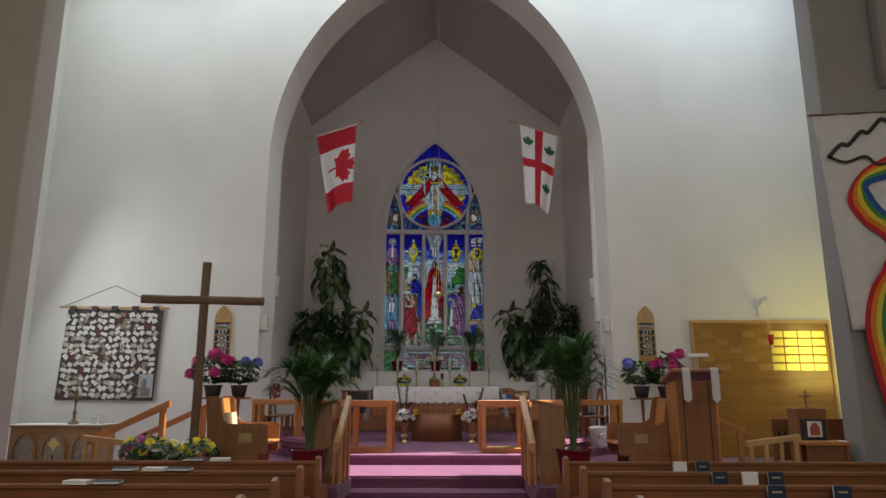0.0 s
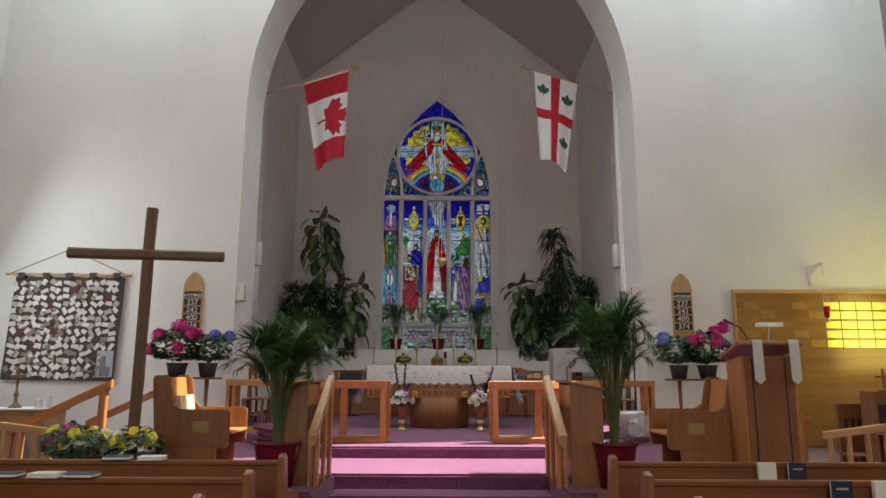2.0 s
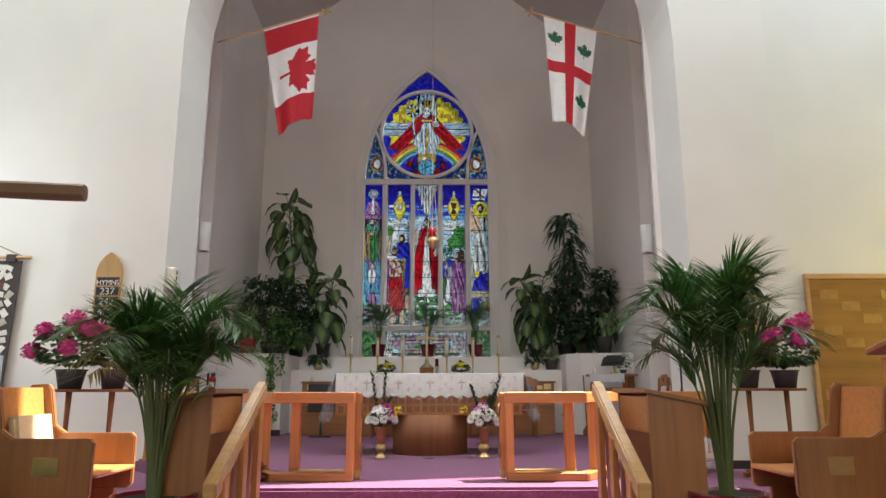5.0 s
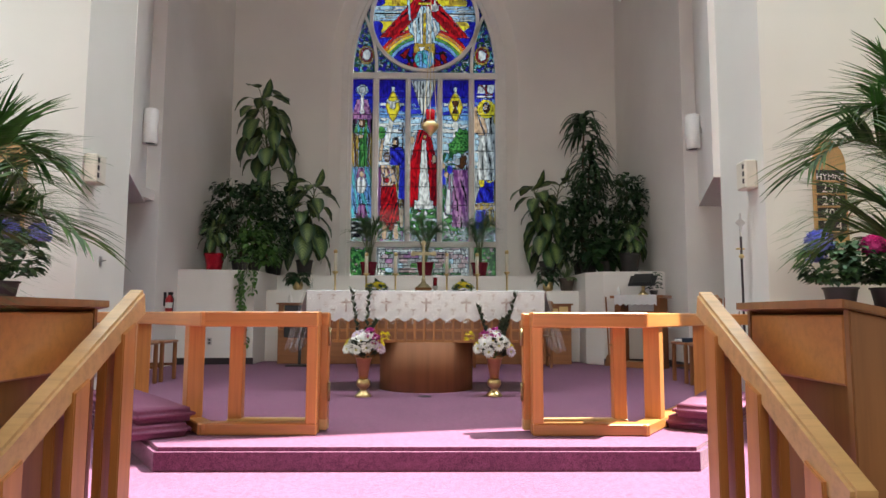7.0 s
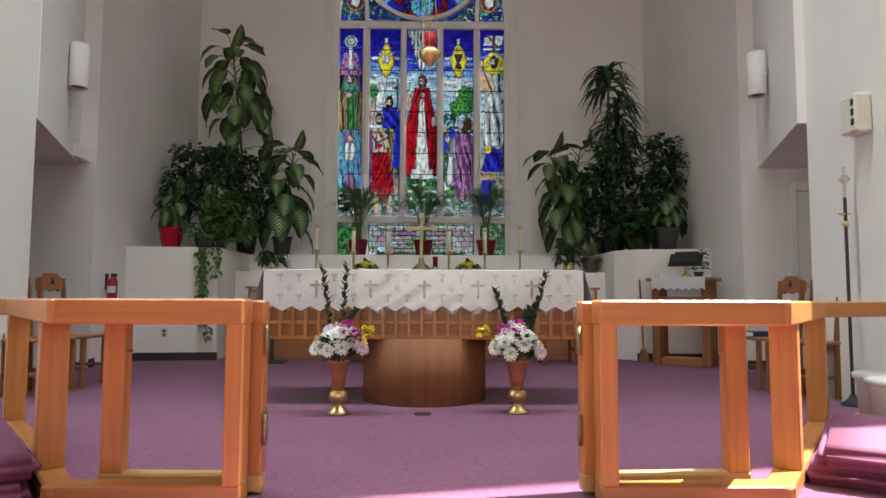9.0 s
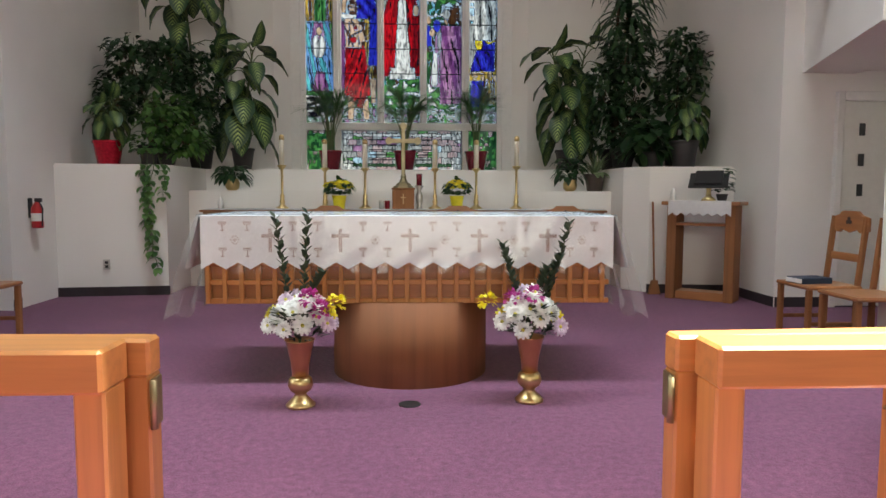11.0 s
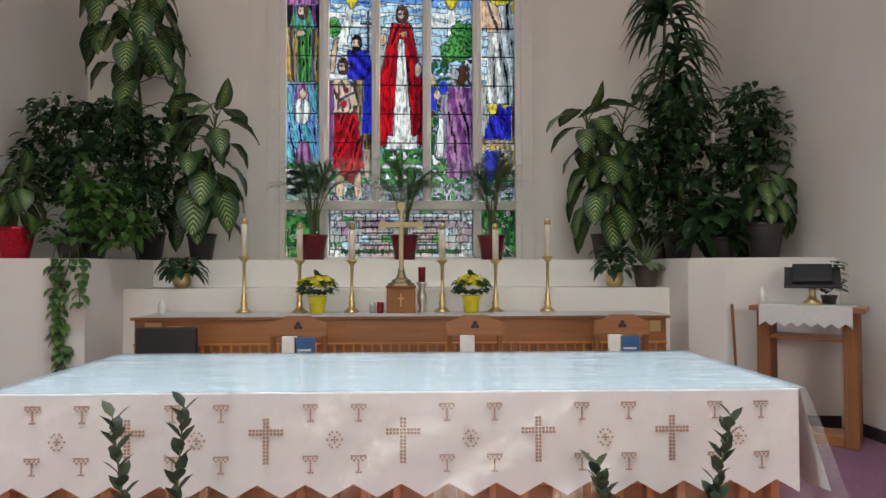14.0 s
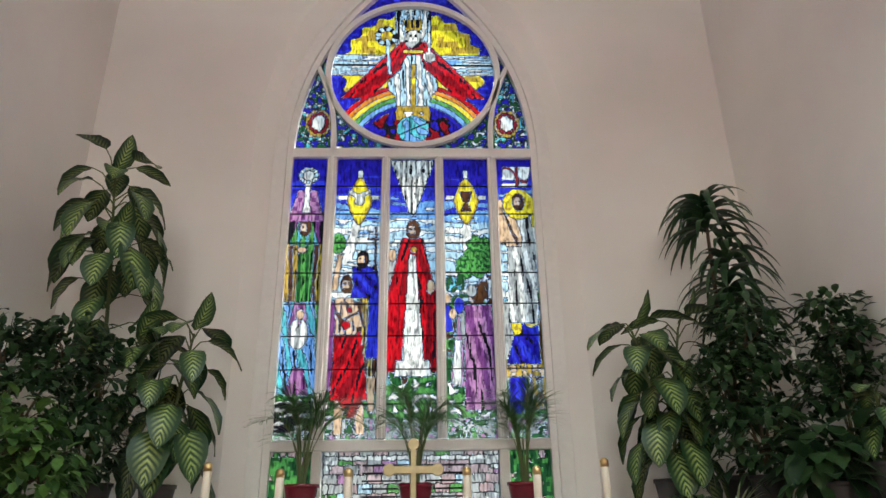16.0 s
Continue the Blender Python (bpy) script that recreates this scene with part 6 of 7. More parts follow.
# ---- loudspeakers, switches, spotlights ----
CREAM = simple("cream_plastic", (0.74, 0.70, 0.60), 0.5, 0, 0.04)
for x, y, sx, rz in ((-3.348, 12.52, 1, 90), (3.318, 12.62, -1, -90)):
    s = thing("loudspeaker", (x, y, 2.64), rz, "small cream wall loudspeaker", "loudspeaker", "wall loudspeakers")
    part("body", bx(-0.1, 0.1, -0.13, 0.0, 0, 0.29, 0.015), CREAM, s)
    for k in range(3):
        part("slot", bx(min(sx * -0.08, sx * -0.045), max(sx * -0.08, sx * -0.045), -0.134, -0.13, 0.05 + 0.075 * k, 0.10 + 0.075 * k, 0.001), BLACK, s)
for x, y, z in ((-3.66, 14.62, 3.58), (3.5, 14.62, 3.55)):
    s = thing("wall_spotlight", (x, y, z), 0, "white cylindrical wall spotlight", "spotlight", "wall spotlights")
    part("can", lathe([(0.078, 0.02), (0.09, 0.0), (0.095, 0.01), (0.095, 0.46), (0.08, 0.47), (0.01, 0.47)], 24), FRAME_PAINT, s, "", True)
    part("opening", lathe([(0.058, 0.012), (0.058, 0.018)], 20), BLACK, s)
    part("bracket", bx(-0.15 if x < 0 else 0.07, -0.07 if x < 0 else 0.15, -0.03, 0.03, 0.22, 0.3), FRAME_PAINT, s)
    part("wall_plate", bx(*((-0.16, -0.14) if x < 0 else (0.14, 0.16)), -0.06, 0.06, 0.18, 0.34), FRAME_PAINT, s)
for x, y, z in ((-3.40, 12.6, 1.9), (-3.42, 12.6, 0.78)):
    s = thing("light_switch", (-3.348, 12.85, z), 90, "small steel wall switch", "switch", "wall switches")
    part("plate", bx(-0.03, 0.03, -0.006, 0.0, -0.05, 0.05, 0.001), STEEL, s)
    part("lever", tube([(0, -0.006, 0), (0.0, -0.06, 0.01)], 0.006, 6), STEEL, s)
for x, y, a in ((-3.35, 16.32, 7), (2.95, 16.36, -6)):
    s = thing("power_outlet", (x, y, 0.95), a, "steel power outlet plate on the white ledge", "outlet", "power outlets")
    part("plate", bx(-0.035, 0.035, -0.012, 0.0, -0.055, 0.055, 0.001), STEEL, s)
    for dz in (-0.022, 0.022):
        part("socket", bx(-0.016, 0.016, -0.014, -0.012, dz - 0.014, dz + 0.014, 0), BLACK, s)
ext = thing("fire_extinguisher", (-3.76, 15.75, 1.38), 0, "small red fire extinguisher hung on the wall", "fire extinguisher")
EXT_RED = simple("extinguisher_red", (0.45, 0.015, 0.02), 0.3)
part("cylinder", lathe([(0.05, 0), (0.055, 0.01), (0.055, 0.2), (0.03, 0.24), (0.02, 0.26)], 20), EXT_RED, ext, "", True)
part("label", lathe([(0.0565, 0.07), (0.0565, 0.15)], 20), PAPER, ext)
part("handle", bx(-0.02, 0.05, -0.015, 0.015, 0.26, 0.3), BLACK, ext)
part("hose", tube([(0.02, 0, 0.27), (0.07, -0.03, 0.2), (0.06, -0.03, 0.02)], 0.008, 6), BLACK, ext)
part("wall_bracket", bx(-0.11, -0.05, -0.02, 0.02, 0.1, 0.3), BLACK, ext)

# ---- flags ----
FLAG_RED = simple("flag_red", (0.50, 0.012, 0.025), 0.75, 0, 0.08)
FLAG_WHITE = simple("flag_white", (0.78, 0.77, 0.76), 0.8, 0, 0.04)
FLAG_GREEN = simple("flag_green", (0.02, 0.12, 0.06), 0.8)
MAPLE = [(0, 1.0), (0.13, 0.72), (0.28, 0.8), (0.22, 0.42), (0.42, 0.6), (0.5, 0.48), (0.75, 0.5), (0.66, 0.28), (0.78, 0.18), (0.42, -0.1), (0.46, -0.26), (0.04, -0.2), (0.05, -0.6), (-0.05, -0.6), (-0.04, -0.2), (-0.46, -0.26), (-0.42, -0.1), (-0.78, 0.18), (-0.66, 0.28), (-0.75, 0.5), (-0.5, 0.48), (-0.42, 0.6), (-0.22, 0.42), (-0.28, 0.8), (-0.13, 0.72)]


def in_poly(x, y, pts):
    hit = False
    for i in range(len(pts)):
        (x1, y1), (x2, y2) = pts[i], pts[i - 1]
        if (y1 > y) != (y2 > y) and x < (x2 - x1) * (y - y1) / (y2 - y1) + x1:
            hit = not hit
    return hit


def hung_flag(name, base, tip, a, b, side, colour, mats, label, lean):
    """A flag hung from a sloping pole: a draped sheet whose fly hangs down."""
    t = thing(name, (0, 0, 0), 0, label, "flag", "flags in the arch")
    base, tip = Vector(base), Vector(tip)
    part("pole", tube([base, tip], 0.014, 8), OAK_PALE, t)
    for ang in (0, 90):
        m = Matrix.Translation(tip) @ pose(0, 0, 0, 0, ang + 20, 0)
        part("finial_arm", bx(-0.09, 0.09, -0.012, 0.012, -0.014, 0.014, 0.004, None, m), BRASS, t)
    p, q = base.lerp(tip, a), base.lerp(tip, b)
    bm = bmesh.new()
    NU, NV = 66, 120
    grid = []
    for j in range(NV + 1):
        v = j / NV
        row = []
        for i in range(NU + 1):
            u = i / NU
            top_p = p.lerp(q, u)
            squeeze = 1 - 0.42 * v
            mid = p.lerp(q, 0.5 + lean)
            x = mid.x + (top_p.x - mid.x) * squeeze
            y = top_p.y + 0.05 * math.sin(u * 7.5 + 1.2 * v) * v + 0.02 * math.sin(u * 15) * v
            z = top_p.z - 1.86 * v * (1 - 0.03 * math.sin(u * 3))
            row.append(bm.verts.new((x, y, z)))
        grid.append(row)
    for j in range(NV):
        for i in range(NU):
            f = bm.faces.new((grid[j][i], grid[j][i + 1], grid[j + 1][i + 1], grid[j + 1][i]))
            f.material_index = colour((i + 0.5) / NU, (j + 0.5) / NV)
            f.smooth = True
    cloth_part = part("cloth", bm, mats, t)
    md = cloth_part.modifiers.new("thickness", "SOLIDIFY")
    md.thickness = 0.003
    return t


def maple_flag(u, v):
    if v < 0.025:
        return 1
    if v < 0.26 or v > 0.75:
        return 0
    return 0 if in_poly((0.51 - v) * 3.5, (u - 0.54) * 1.75, MAPLE) else 1


def cross_flag(u, v):
    if abs(u - 0.5) < 0.105 or abs(v - 0.47) < 0.052:
        return 0
    for cu, cv in ((0.2, 0.2), (0.8, 0.25), (0.8, 0.74)):
        if in_poly((u - cu) * 5.0, (cv - v) * 10.0 + 0.1, MAPLE):
            return 2
    return 1


hung_flag("national_flag", (-3.55, 14.24, 7.04), (-1.76, 14.24, 7.62), 0.42, 0.93, 1, maple_flag, [FLAG_RED, FLAG_WHITE], "red and white maple leaf flag hung from a pole", 0.36)
hung_flag("church_flag", (3.50, 14.24, 7.04), (1.66, 14.24, 7.62), 0.88, 0.40, -1, cross_flag, [FLAG_RED, FLAG_WHITE, FLAG_GREEN], "white flag with a red cross and green leaves", -0.25)
# ---- right transept ----
PANEL_GOLD = wood("golden_panel", (0.40, 0.22, 0.055), 0.22, 10, 0)
memorial = thing("memorial_board", (6.18, 12.6, 0), 0, "golden oak memorial board with brass name plates and painted yellow window reflections", "memorial board")
part("panel", bx(-1.28, 1.28, -0.03, 0.0, 0.35, 2.80), PANEL_GOLD, memorial)
part("frame_top", bx(-1.33, 1.33, -0.055, 0.0, 2.80, 2.87), OAK_PALE, memorial)
for sx in (-1, 1):
    part("frame_side", bx(sx * 1.305 - 0.025, sx * 1.305 + 0.025, -0.055, 0.0, 0.3, 2.80), OAK_PALE, memorial)
# bright yellow pieces paint in the panes of a window mirrored by the board
REFLECTION_BRASS = simple("window_reflection_plate", (0.95, 0.80, 0.22), 0.28, 0.75, 0.06)
DULL_BRASS = simple("dull_brass_plate", (0.42, 0.24, 0.07), 0.45, 0.5, 0.12)
for j in range(5):
    for i in range(9):
        x, z = -1.15 + 0.265 * i, 2.54 - 0.155 * j
        if i < 5 and (i + 2 * j) % 3 != 0:
            continue
        part("plate_and_reflection", bx(x, x + 0.24, -0.036, -0.03, z, z + 0.12, 0.002), REFLECTION_BRASS if i >= 5 else DULL_BRASS, memorial)
hang = thing("hanging_lamp", (6.2, 12.65, 0), 0, "red glass lamp hung on chains from a white wall bracket", "hanging lamp")
part("bracket", prism([(0.0, 2.95), (-0.06, 2.95), (-0.08, 3.12), (-0.2, 3.22), (-0.45, 3.24), (-0.45, 3.28), (0.0, 3.28)], -0.025, 0.025, "yz", None, 0.006), FRAME_PAINT, hang)
RED_GLASS = simple("ruby_glass", (0.45, 0.005, 0.012), 0.08, 0, 0.05)
for a in range(3):
    c, s = math.cos(a * 2.09), math.sin(a * 2.09)
    part("chain", tube([(0, -0.43, 3.24), (c * 0.05, -0.43 + s * 0.05, 2.56)], 0.003, 5), BRASS, hang)
part("glass_cup", lathe([(0.02, 2.36), (0.04, 2.40), (0.045, 2.48), (0.055, 2.56), (0.05, 2.56), (0.03, 2.42)], 20, (0, -0.43, 0)), RED_GLASS, hang, "", True)
part("holder", lathe([(0.005, 2.30), (0.03, 2.33), (0.025, 2.37), (0.03, 2.40)], 16, (0, -0.43, 0)), BRASS, hang, "", True)

kneeler = thing("prie_dieu", (5.55, 9.75, 0), 0, "oak kneeling desk with a framed icon and a small cross", "kneeling desk")
part("upright_panel", bx(-0.22, 0.22, 0.1, 0.4, 0, 1.28), OAK_DARK, kneeler)
part("shelf", bx(-0.30, 0.30, -0.28, 0.1, 0.78, 0.83), OAK, kneeler)
for x in (-0.26, 0.26):
    part("leg", bx(x - 0.03, x + 0.03, -0.25, -0.19, 0, 0.78), OAK_DARK, kneeler)
part("front", bx(-0.23, 0.23, -0.235, -0.22, 0.1, 0.78), OAK_DARK, kneeler)
part("picture_frame", bx(-0.19, 0.17, 0.05, 0.1, 0.84, 1.13), BASE_DARK, kneeler)
part("picture_mount", bx(-0.115, 0.095, 0.045, 0.05, 0.88, 1.10, 0.001), PAPER, kneeler)
part("picture_shape", prism(pointed(-0.01, 0.07, 0.98, 0.04, 8, 0.90), 0.041, 0.045, "xz"), simple("faded_red", (0.4, 0.09, 0.07), 0.7), kneeler)
part("towel", bx(0.28, 0.32, -0.2, 0.05, 0.45, 0.84, 0.012), LINEN, kneeler)
small = thing("small_table_cross", (5.56, 10.0, 1.28), 0, "small wooden cross on a foot", "cross")
part("foot", bx(-0.06, 0.06, -0.05, 0.05, 0, 0.02), OAK_DARK, small)
part("upright", bx(-0.014, 0.014, -0.01, 0.01, 0.02, 0.27), OAK_DARK, small)
part("arm", bx(-0.09, 0.09, -0.01, 0.01, 0.16, 0.19), OAK_DARK, small)
chest = thing("carved_bench", (6.1, 10.8, 0), 0, "oak bench end with a carved band", "bench")
part("panel", bx(-0.7, 0.5, 0, 0.06, 0, 1.1), OAK_DARK, chest)
for i in range(5):
    part("carving", bx(-0.62 + 0.09 * i, -0.58 + 0.09 * i, -0.008, 0.0, 0.72, 0.9, 0.003), BASE_DARK, chest)
part("seat", bx(-0.7, 0.5, -0.4, 0.0, 0.42, 0.46), OAK_DARK, chest)
for x in (-0.66, 0.46):
    part("leg", bx(x - 0.03, x + 0.03, -0.38, -0.32, 0, 0.42), OAK_DARK, chest)

# the rainbow banner on the pier
BANNER = simple("white_banner_cloth", (0.70, 0.69, 0.66), 0.85, 0, 0.05, 5, 0.1)
banner = thing("rainbow_banner", (5.72, 9.25, 0), 0, "long white banner with a rainbow ribbon and black cloud outline", "banner")
part("rod", tube([(-0.06, 0, 5.62), (1.9, 0, 5.72)], 0.018, 8), RUSTIC, banner)
bm = bmesh.new()
rows = []
for j in range(25):
    v = j / 24
    rows.append([bm.verts.new((0.02 + 1.75 * i / 24 + 0.22 * v * (1 - i / 24), 0.03 * math.sin(i * 0.9 + v) * (0.3 + v), 5.62 + 0.1 * i / 24 - 3.25 * v)) for i in range(25)])
for p, q in zip(rows, rows[1:]):
    for i in range(24):
        bm.faces.new((p[i], p[i + 1], q[i + 1], q[i]))
sheet_b = part("cloth", bm, BANNER, banner, "", True)
sheet_b.modifiers.new("thickness", "SOLIDIFY").thickness = 0.004


def ribbon(pts, w, y, mt, name):
    bm = bmesh.new()
    rows = []
    for i, p in enumerate(pts):
        a, b = Vector(pts[max(0, i - 1)]), Vector(pts[min(len(pts) - 1, i + 1)])
        n = (b - a).normalized()
        n = Vector((-n.y, n.x))
        c = Vector(p)
        rows.append([bm.verts.new((c.x + n.x * e, yy, c.y + n.y * e)) for yy in (y, y + 0.006) for e in (-w / 2, w / 2)])
    for p, q in zip(rows, rows[1:]):
        for a, b in ((0, 1), (1, 3), (3, 2), (2, 0)):
            bm.faces.new((p[a], p[b], q[b], q[a]))
    return part(name, bm, mt, banner)


def smooth_line(pts, n=8):
    out = []
    for i in range(len(pts) - 1):
        p0, p1, p2, p3 = (Vector(pts[max(0, i - 1)]), Vector(pts[i]), Vector(pts[i + 1]), Vector(pts[min(len(pts) - 1, i + 2)]))
        for k in range(n):
            t = k / n
            out.append(tuple(0.5 * ((2 * p1) + (p2 - p0) * t + (2 * p0 - 5 * p1 + 4 * p2 - p3) * t * t + (3 * p1 - p0 - 3 * p2 + p3) * t ** 3)))
    return out + [tuple(pts[-1])]


RAIN = ((0.55, 0.02, 0.03), (0.75, 0.22, 0.02), (0.75, 0.6, 0.05), (0.06, 0.25, 0.07), (0.02, 0.09, 0.35))
for k, c in enumerate(RAIN):
    mt = simple("ribbon_%d" % k, c, 0.8)
    o = 0.075 * k
    ribbon(smooth_line([(1.2, 5.0 - o), (0.68, 4.72 - o * 0.6), (0.40 + o, 4.32), (0.54 + o, 3.98 + o * 0.4), (0.88 + o * 0.5, 3.66 + o), (0.80 + o, 3.3), (0.54 + o, 2.9), (0.42 + o, 2.4), (0.48 + o, 1.8), (0.60 + o, 1.1)]), 0.078, -0.05 - 0.001 * k, mt, "rainbow_ribbon")
cloudy = smooth_line([(0.15 + 0.16 * i + (0.05 if i % 2 else 0), 4.95 + 0.1 * i + (0.09 if i % 2 else -0.02)) for i in range(9)], 5)
ribbon(cloudy, 0.06, -0.056, BLACK, "cloud_outline")
ribbon(smooth_line([(0.15, 4.95), (0.4, 4.86), (0.7, 4.95), (0.9, 4.82), (1.3, 4.98)], 6), 0.045, -0.056, BLACK, "cloud_outline")
for x in (0.4, 1.6):
    part("bracket", bx(x - 0.02, x + 0.02, 0.0, 0.101, 5.62, 5.66), STEEL, banner)
box_lamp = tagged(part("wall_speaker_box", bx(6.85, 7.5, 9.1, 9.35, 6.1, 7.6, 0.02), PIER_GREY), "tall grey loudspeaker box on the pier", "loudspeaker")

# ---- flowers ----
PINK = leaf_mat("pink_petals", (0.46, 0.010, 0.16), (0.76, 0.07, 0.34), 0.6)
VIOLET = leaf_mat("blue_petals", (0.12, 0.15, 0.55), (0.28, 0.33, 0.78), 0.6)
YELLOW = leaf_mat("yellow_petals", (0.80, 0.62, 0.01), (0.95, 0.85, 0.06), 0.6)
WHITE_PETAL = leaf_mat("white_petals", (0.86, 0.87, 0.84), (0.94, 0.94, 0.92), 0.6)
MAGENTA = leaf_mat("magenta_petals", (0.40, 0.02, 0.22), (0.66, 0.10, 0.42), 0.6)
LILAC = leaf_mat("lilac_petals", (0.62, 0.48, 0.62), (0.82, 0.70, 0.80), 0.6)
MUM_LEAF = leaf_mat("chrysanthemum_leaves", (0.02, 0.06, 0.02), (0.06, 0.13, 0.04), 0.55)


DISC = simple("flower_discs", (0.62, 0.55, 0.10), 0.8)


def bloom_ball(bm, c, r, n, rnd, size):
    for i in range(n):
        v = sway(rnd).normalized()
        if v.z < -0.5:
            continue
        leaf(bm, Vector(c) + v * r * 0.8, v + sway(rnd, 0.6), size, size * 0.9, 0.2, (0, 0), 0.1, 2)


def daisy(bm, c, way, r, rnd, n=16):
    way = Vector(way).normalized()
    s = way.cross(Vector((0.3, 0.2, 1))).normalized()
    u = s.cross(way)
    for ring_k, k, lift in ((1.0, n, 0.10), (0.8, n - 2, 0.32)):
        for i in range(k):
            a = 2 * math.pi * i / k + ring_k * 2 + rnd.uniform(-0.08, 0.08)
            d = (s * math.cos(a) + u * math.sin(a) + way * lift).normalized()
            e = way.cross(d).normalized()
            length, w = r * ring_k * rnd.uniform(0.9, 1.06), r * 0.2
            base = Vector(c) + d * r * 0.12
            pts = [base - e * w * 0.4, base + e * w * 0.4, base + d * length * 0.62 + e * w + way * r * 0.06, base + d * length * 0.95 + e * w * 0.5 - way * r * 0.03, base + d * length * 0.95 - e * w * 0.5 - way * r * 0.03, base + d * length * 0.62 - e * w + way * r * 0.06]
            vs = [bm.verts.new(p) for p in pts]
            bm.faces.new((vs[0], vs[1], vs[2], vs[5]))
            bm.faces.new((vs[5], vs[2], vs[3], vs[4]))
    rim = [bm.verts.new(Vector(c) + (s * math.cos(a) + u * math.sin(a)) * r * 0.2 + way * r * 0.12) for a in [k * math.pi / 4 for k in range(8)]]
    tip = bm.verts.new(Vector(c) + way * r * 0.2)
    for i in range(8):
        bm.faces.new((rim[i], rim[(i + 1) % 8], tip)).material_index = 1


def flower_pot(name, at, r, h, blooms, seed, label, pot_mat, leaves=90, lr=0.2, lh=0.18, group="", kind="mum", pr=0.09, ph=0.14):
    """A potted flowering plant. blooms: rows of (material, x, y, z, radius)."""
    rnd = random.Random(seed)
    t = thing(name, at, 0, label, "flowers", group)
    pot(t, pr, ph, pot_mat, "", 0.01)
    fol = bmesh.new()
    for i in range(leaves):
        v = sway(rnd).normalized()
        leaf(fol, (v.x * lr * 0.8, v.y * lr * 0.8, ph + lh + v.z * lh), (v.x, v.y, 0.3), 0.15 if kind == "ball" else 0.11, 0.085 if kind == "ball" else 0.06, 0.8, (0, 0), 0.1, 3)
    part("foliage", fol, MUM_LEAF, t)
    for mt, x, y, z, rr in blooms:
        bm = bmesh.new()
        if kind == "ball":
            bmesh.ops.create_icosphere(bm, subdivisions=2, radius=rr * 0.8, matrix=Matrix.Translation((x * 1.15, y * 1.5, z + 0.07)))
            bloom_ball(bm, (x * 1.15, y * 1.5, z + 0.07), rr * 1.05, 260, rnd, 0.04)
        else:
            daisy(bm, (x, y, z), (x * 2, y * 2 - 0.5, 0.8), rr, rnd)
        tagged(part("bloom", bm, [mt, DISC], t), kind="stuff")
    return t


def scatter(seed, n, r, z, spread, mats, rr):
    rnd = random.Random(seed)
    out = []
    for i in range(n):
        a, d = rnd.uniform(0, 6.28), r * math.sqrt(rnd.random())
        out.append((rnd.choice(mats), math.cos(a) * d, math.sin(a) * d, z + rnd.uniform(-spread, spread) - 0.35 * d * d / r, rr * rnd.uniform(0.8, 1.2)))
    return out


def plant_stand(x, y, h, label):
    t = thing("plant_stand", (x, y, CHANCEL), 0, label, "plant stand", "plant stands")
    part("top", lathe([(0.2, h - 0.03), (0.21, h - 0.02), (0.21, h - 0.005), (0.2, h)], 28), OAK_DARK, t)
    part("column", lathe([(0.03, 0.04), (0.035, 0.2), (0.022, 0.5), (0.03, h - 0.03)], 14), OAK_DARK, t, "", True)
    for a in (90, 210, 330):
        part("foot", bx(0.0, 0.2, -0.02, 0.02, 0.0, 0.05, 0.006), OAK_DARK, t).matrix_basis = pose(0, 0, 0, 0, 0, a)


for x, y in ((-3.72, 11.15), (-3.3, 11.2), (4.05, 11.75), (3.62, 11.75)):
    plant_stand(x, y, 0.95, "dark oak round plant stand")
flower_pot("pink_hydrangea", (-3.72, 11.15, CHANCEL + 0.95), 0, 0, [(PINK, -0.2, -0.1, 0.50, 0.10), (PINK, 0.02, -0.05, 0.62, 0.12), (PINK, 0.2, -0.12, 0.52, 0.10), (PINK, -0.3, -0.1, 0.3, 0.09), (PINK, 0.1, -0.22, 0.32, 0.09), (PINK, -0.06, 0.1, 0.6, 0.1)], 101, "pink hydrangea in a dark pot on a stand", DARK_POT, 330, 0.33, 0.22, "hydrangeas", "ball", 0.15, 0.2)
flower_pot("blue_hydrangea", (-3.3, 11.2, CHANCEL + 0.95), 0, 0, [(VIOLET, 0.1, -0.08, 0.5, 0.085), (VIOLET, 0.25, 0.0, 0.5, 0.075), (PINK, -0.1, -0.12, 0.5, 0.09)], 103, "blue hydrangea in a dark pot on a stand", DARK_POT, 260, 0.28, 0.2, "hydrangeas", "ball", 0.14, 0.2)
flower_pot("pink_hydrangea", (4.05, 11.75, CHANCEL + 0.95), 0, 0, [(PINK, -0.12, -0.1, 0.50, 0.10), (PINK, 0.1, -0.05, 0.60, 0.11), (PINK, 0.24, 0.0, 0.68, 0.10), (PINK, 0.05, -0.2, 0.45, 0.10)], 105, "pink hydrangea in a dark pot on a stand", DARK_POT, 330, 0.33, 0.22, "hydrangeas", "ball", 0.15, 0.2)
flower_pot("blue_hydrangea", (3.62, 11.75, CHANCEL + 0.95), 0, 0, [(VIOLET, -0.22, -0.1, 0.5, 0.11), (VIOLET, -0.1, 0.1, 0.42, 0.08), (PINK, 0.14, -0.14, 0.46, 0.09)], 107, "blue hydrangea in a dark pot on a stand", DARK_POT, 260, 0.3, 0.2, "hydrangeas", "ball", 0.14, 0.2)
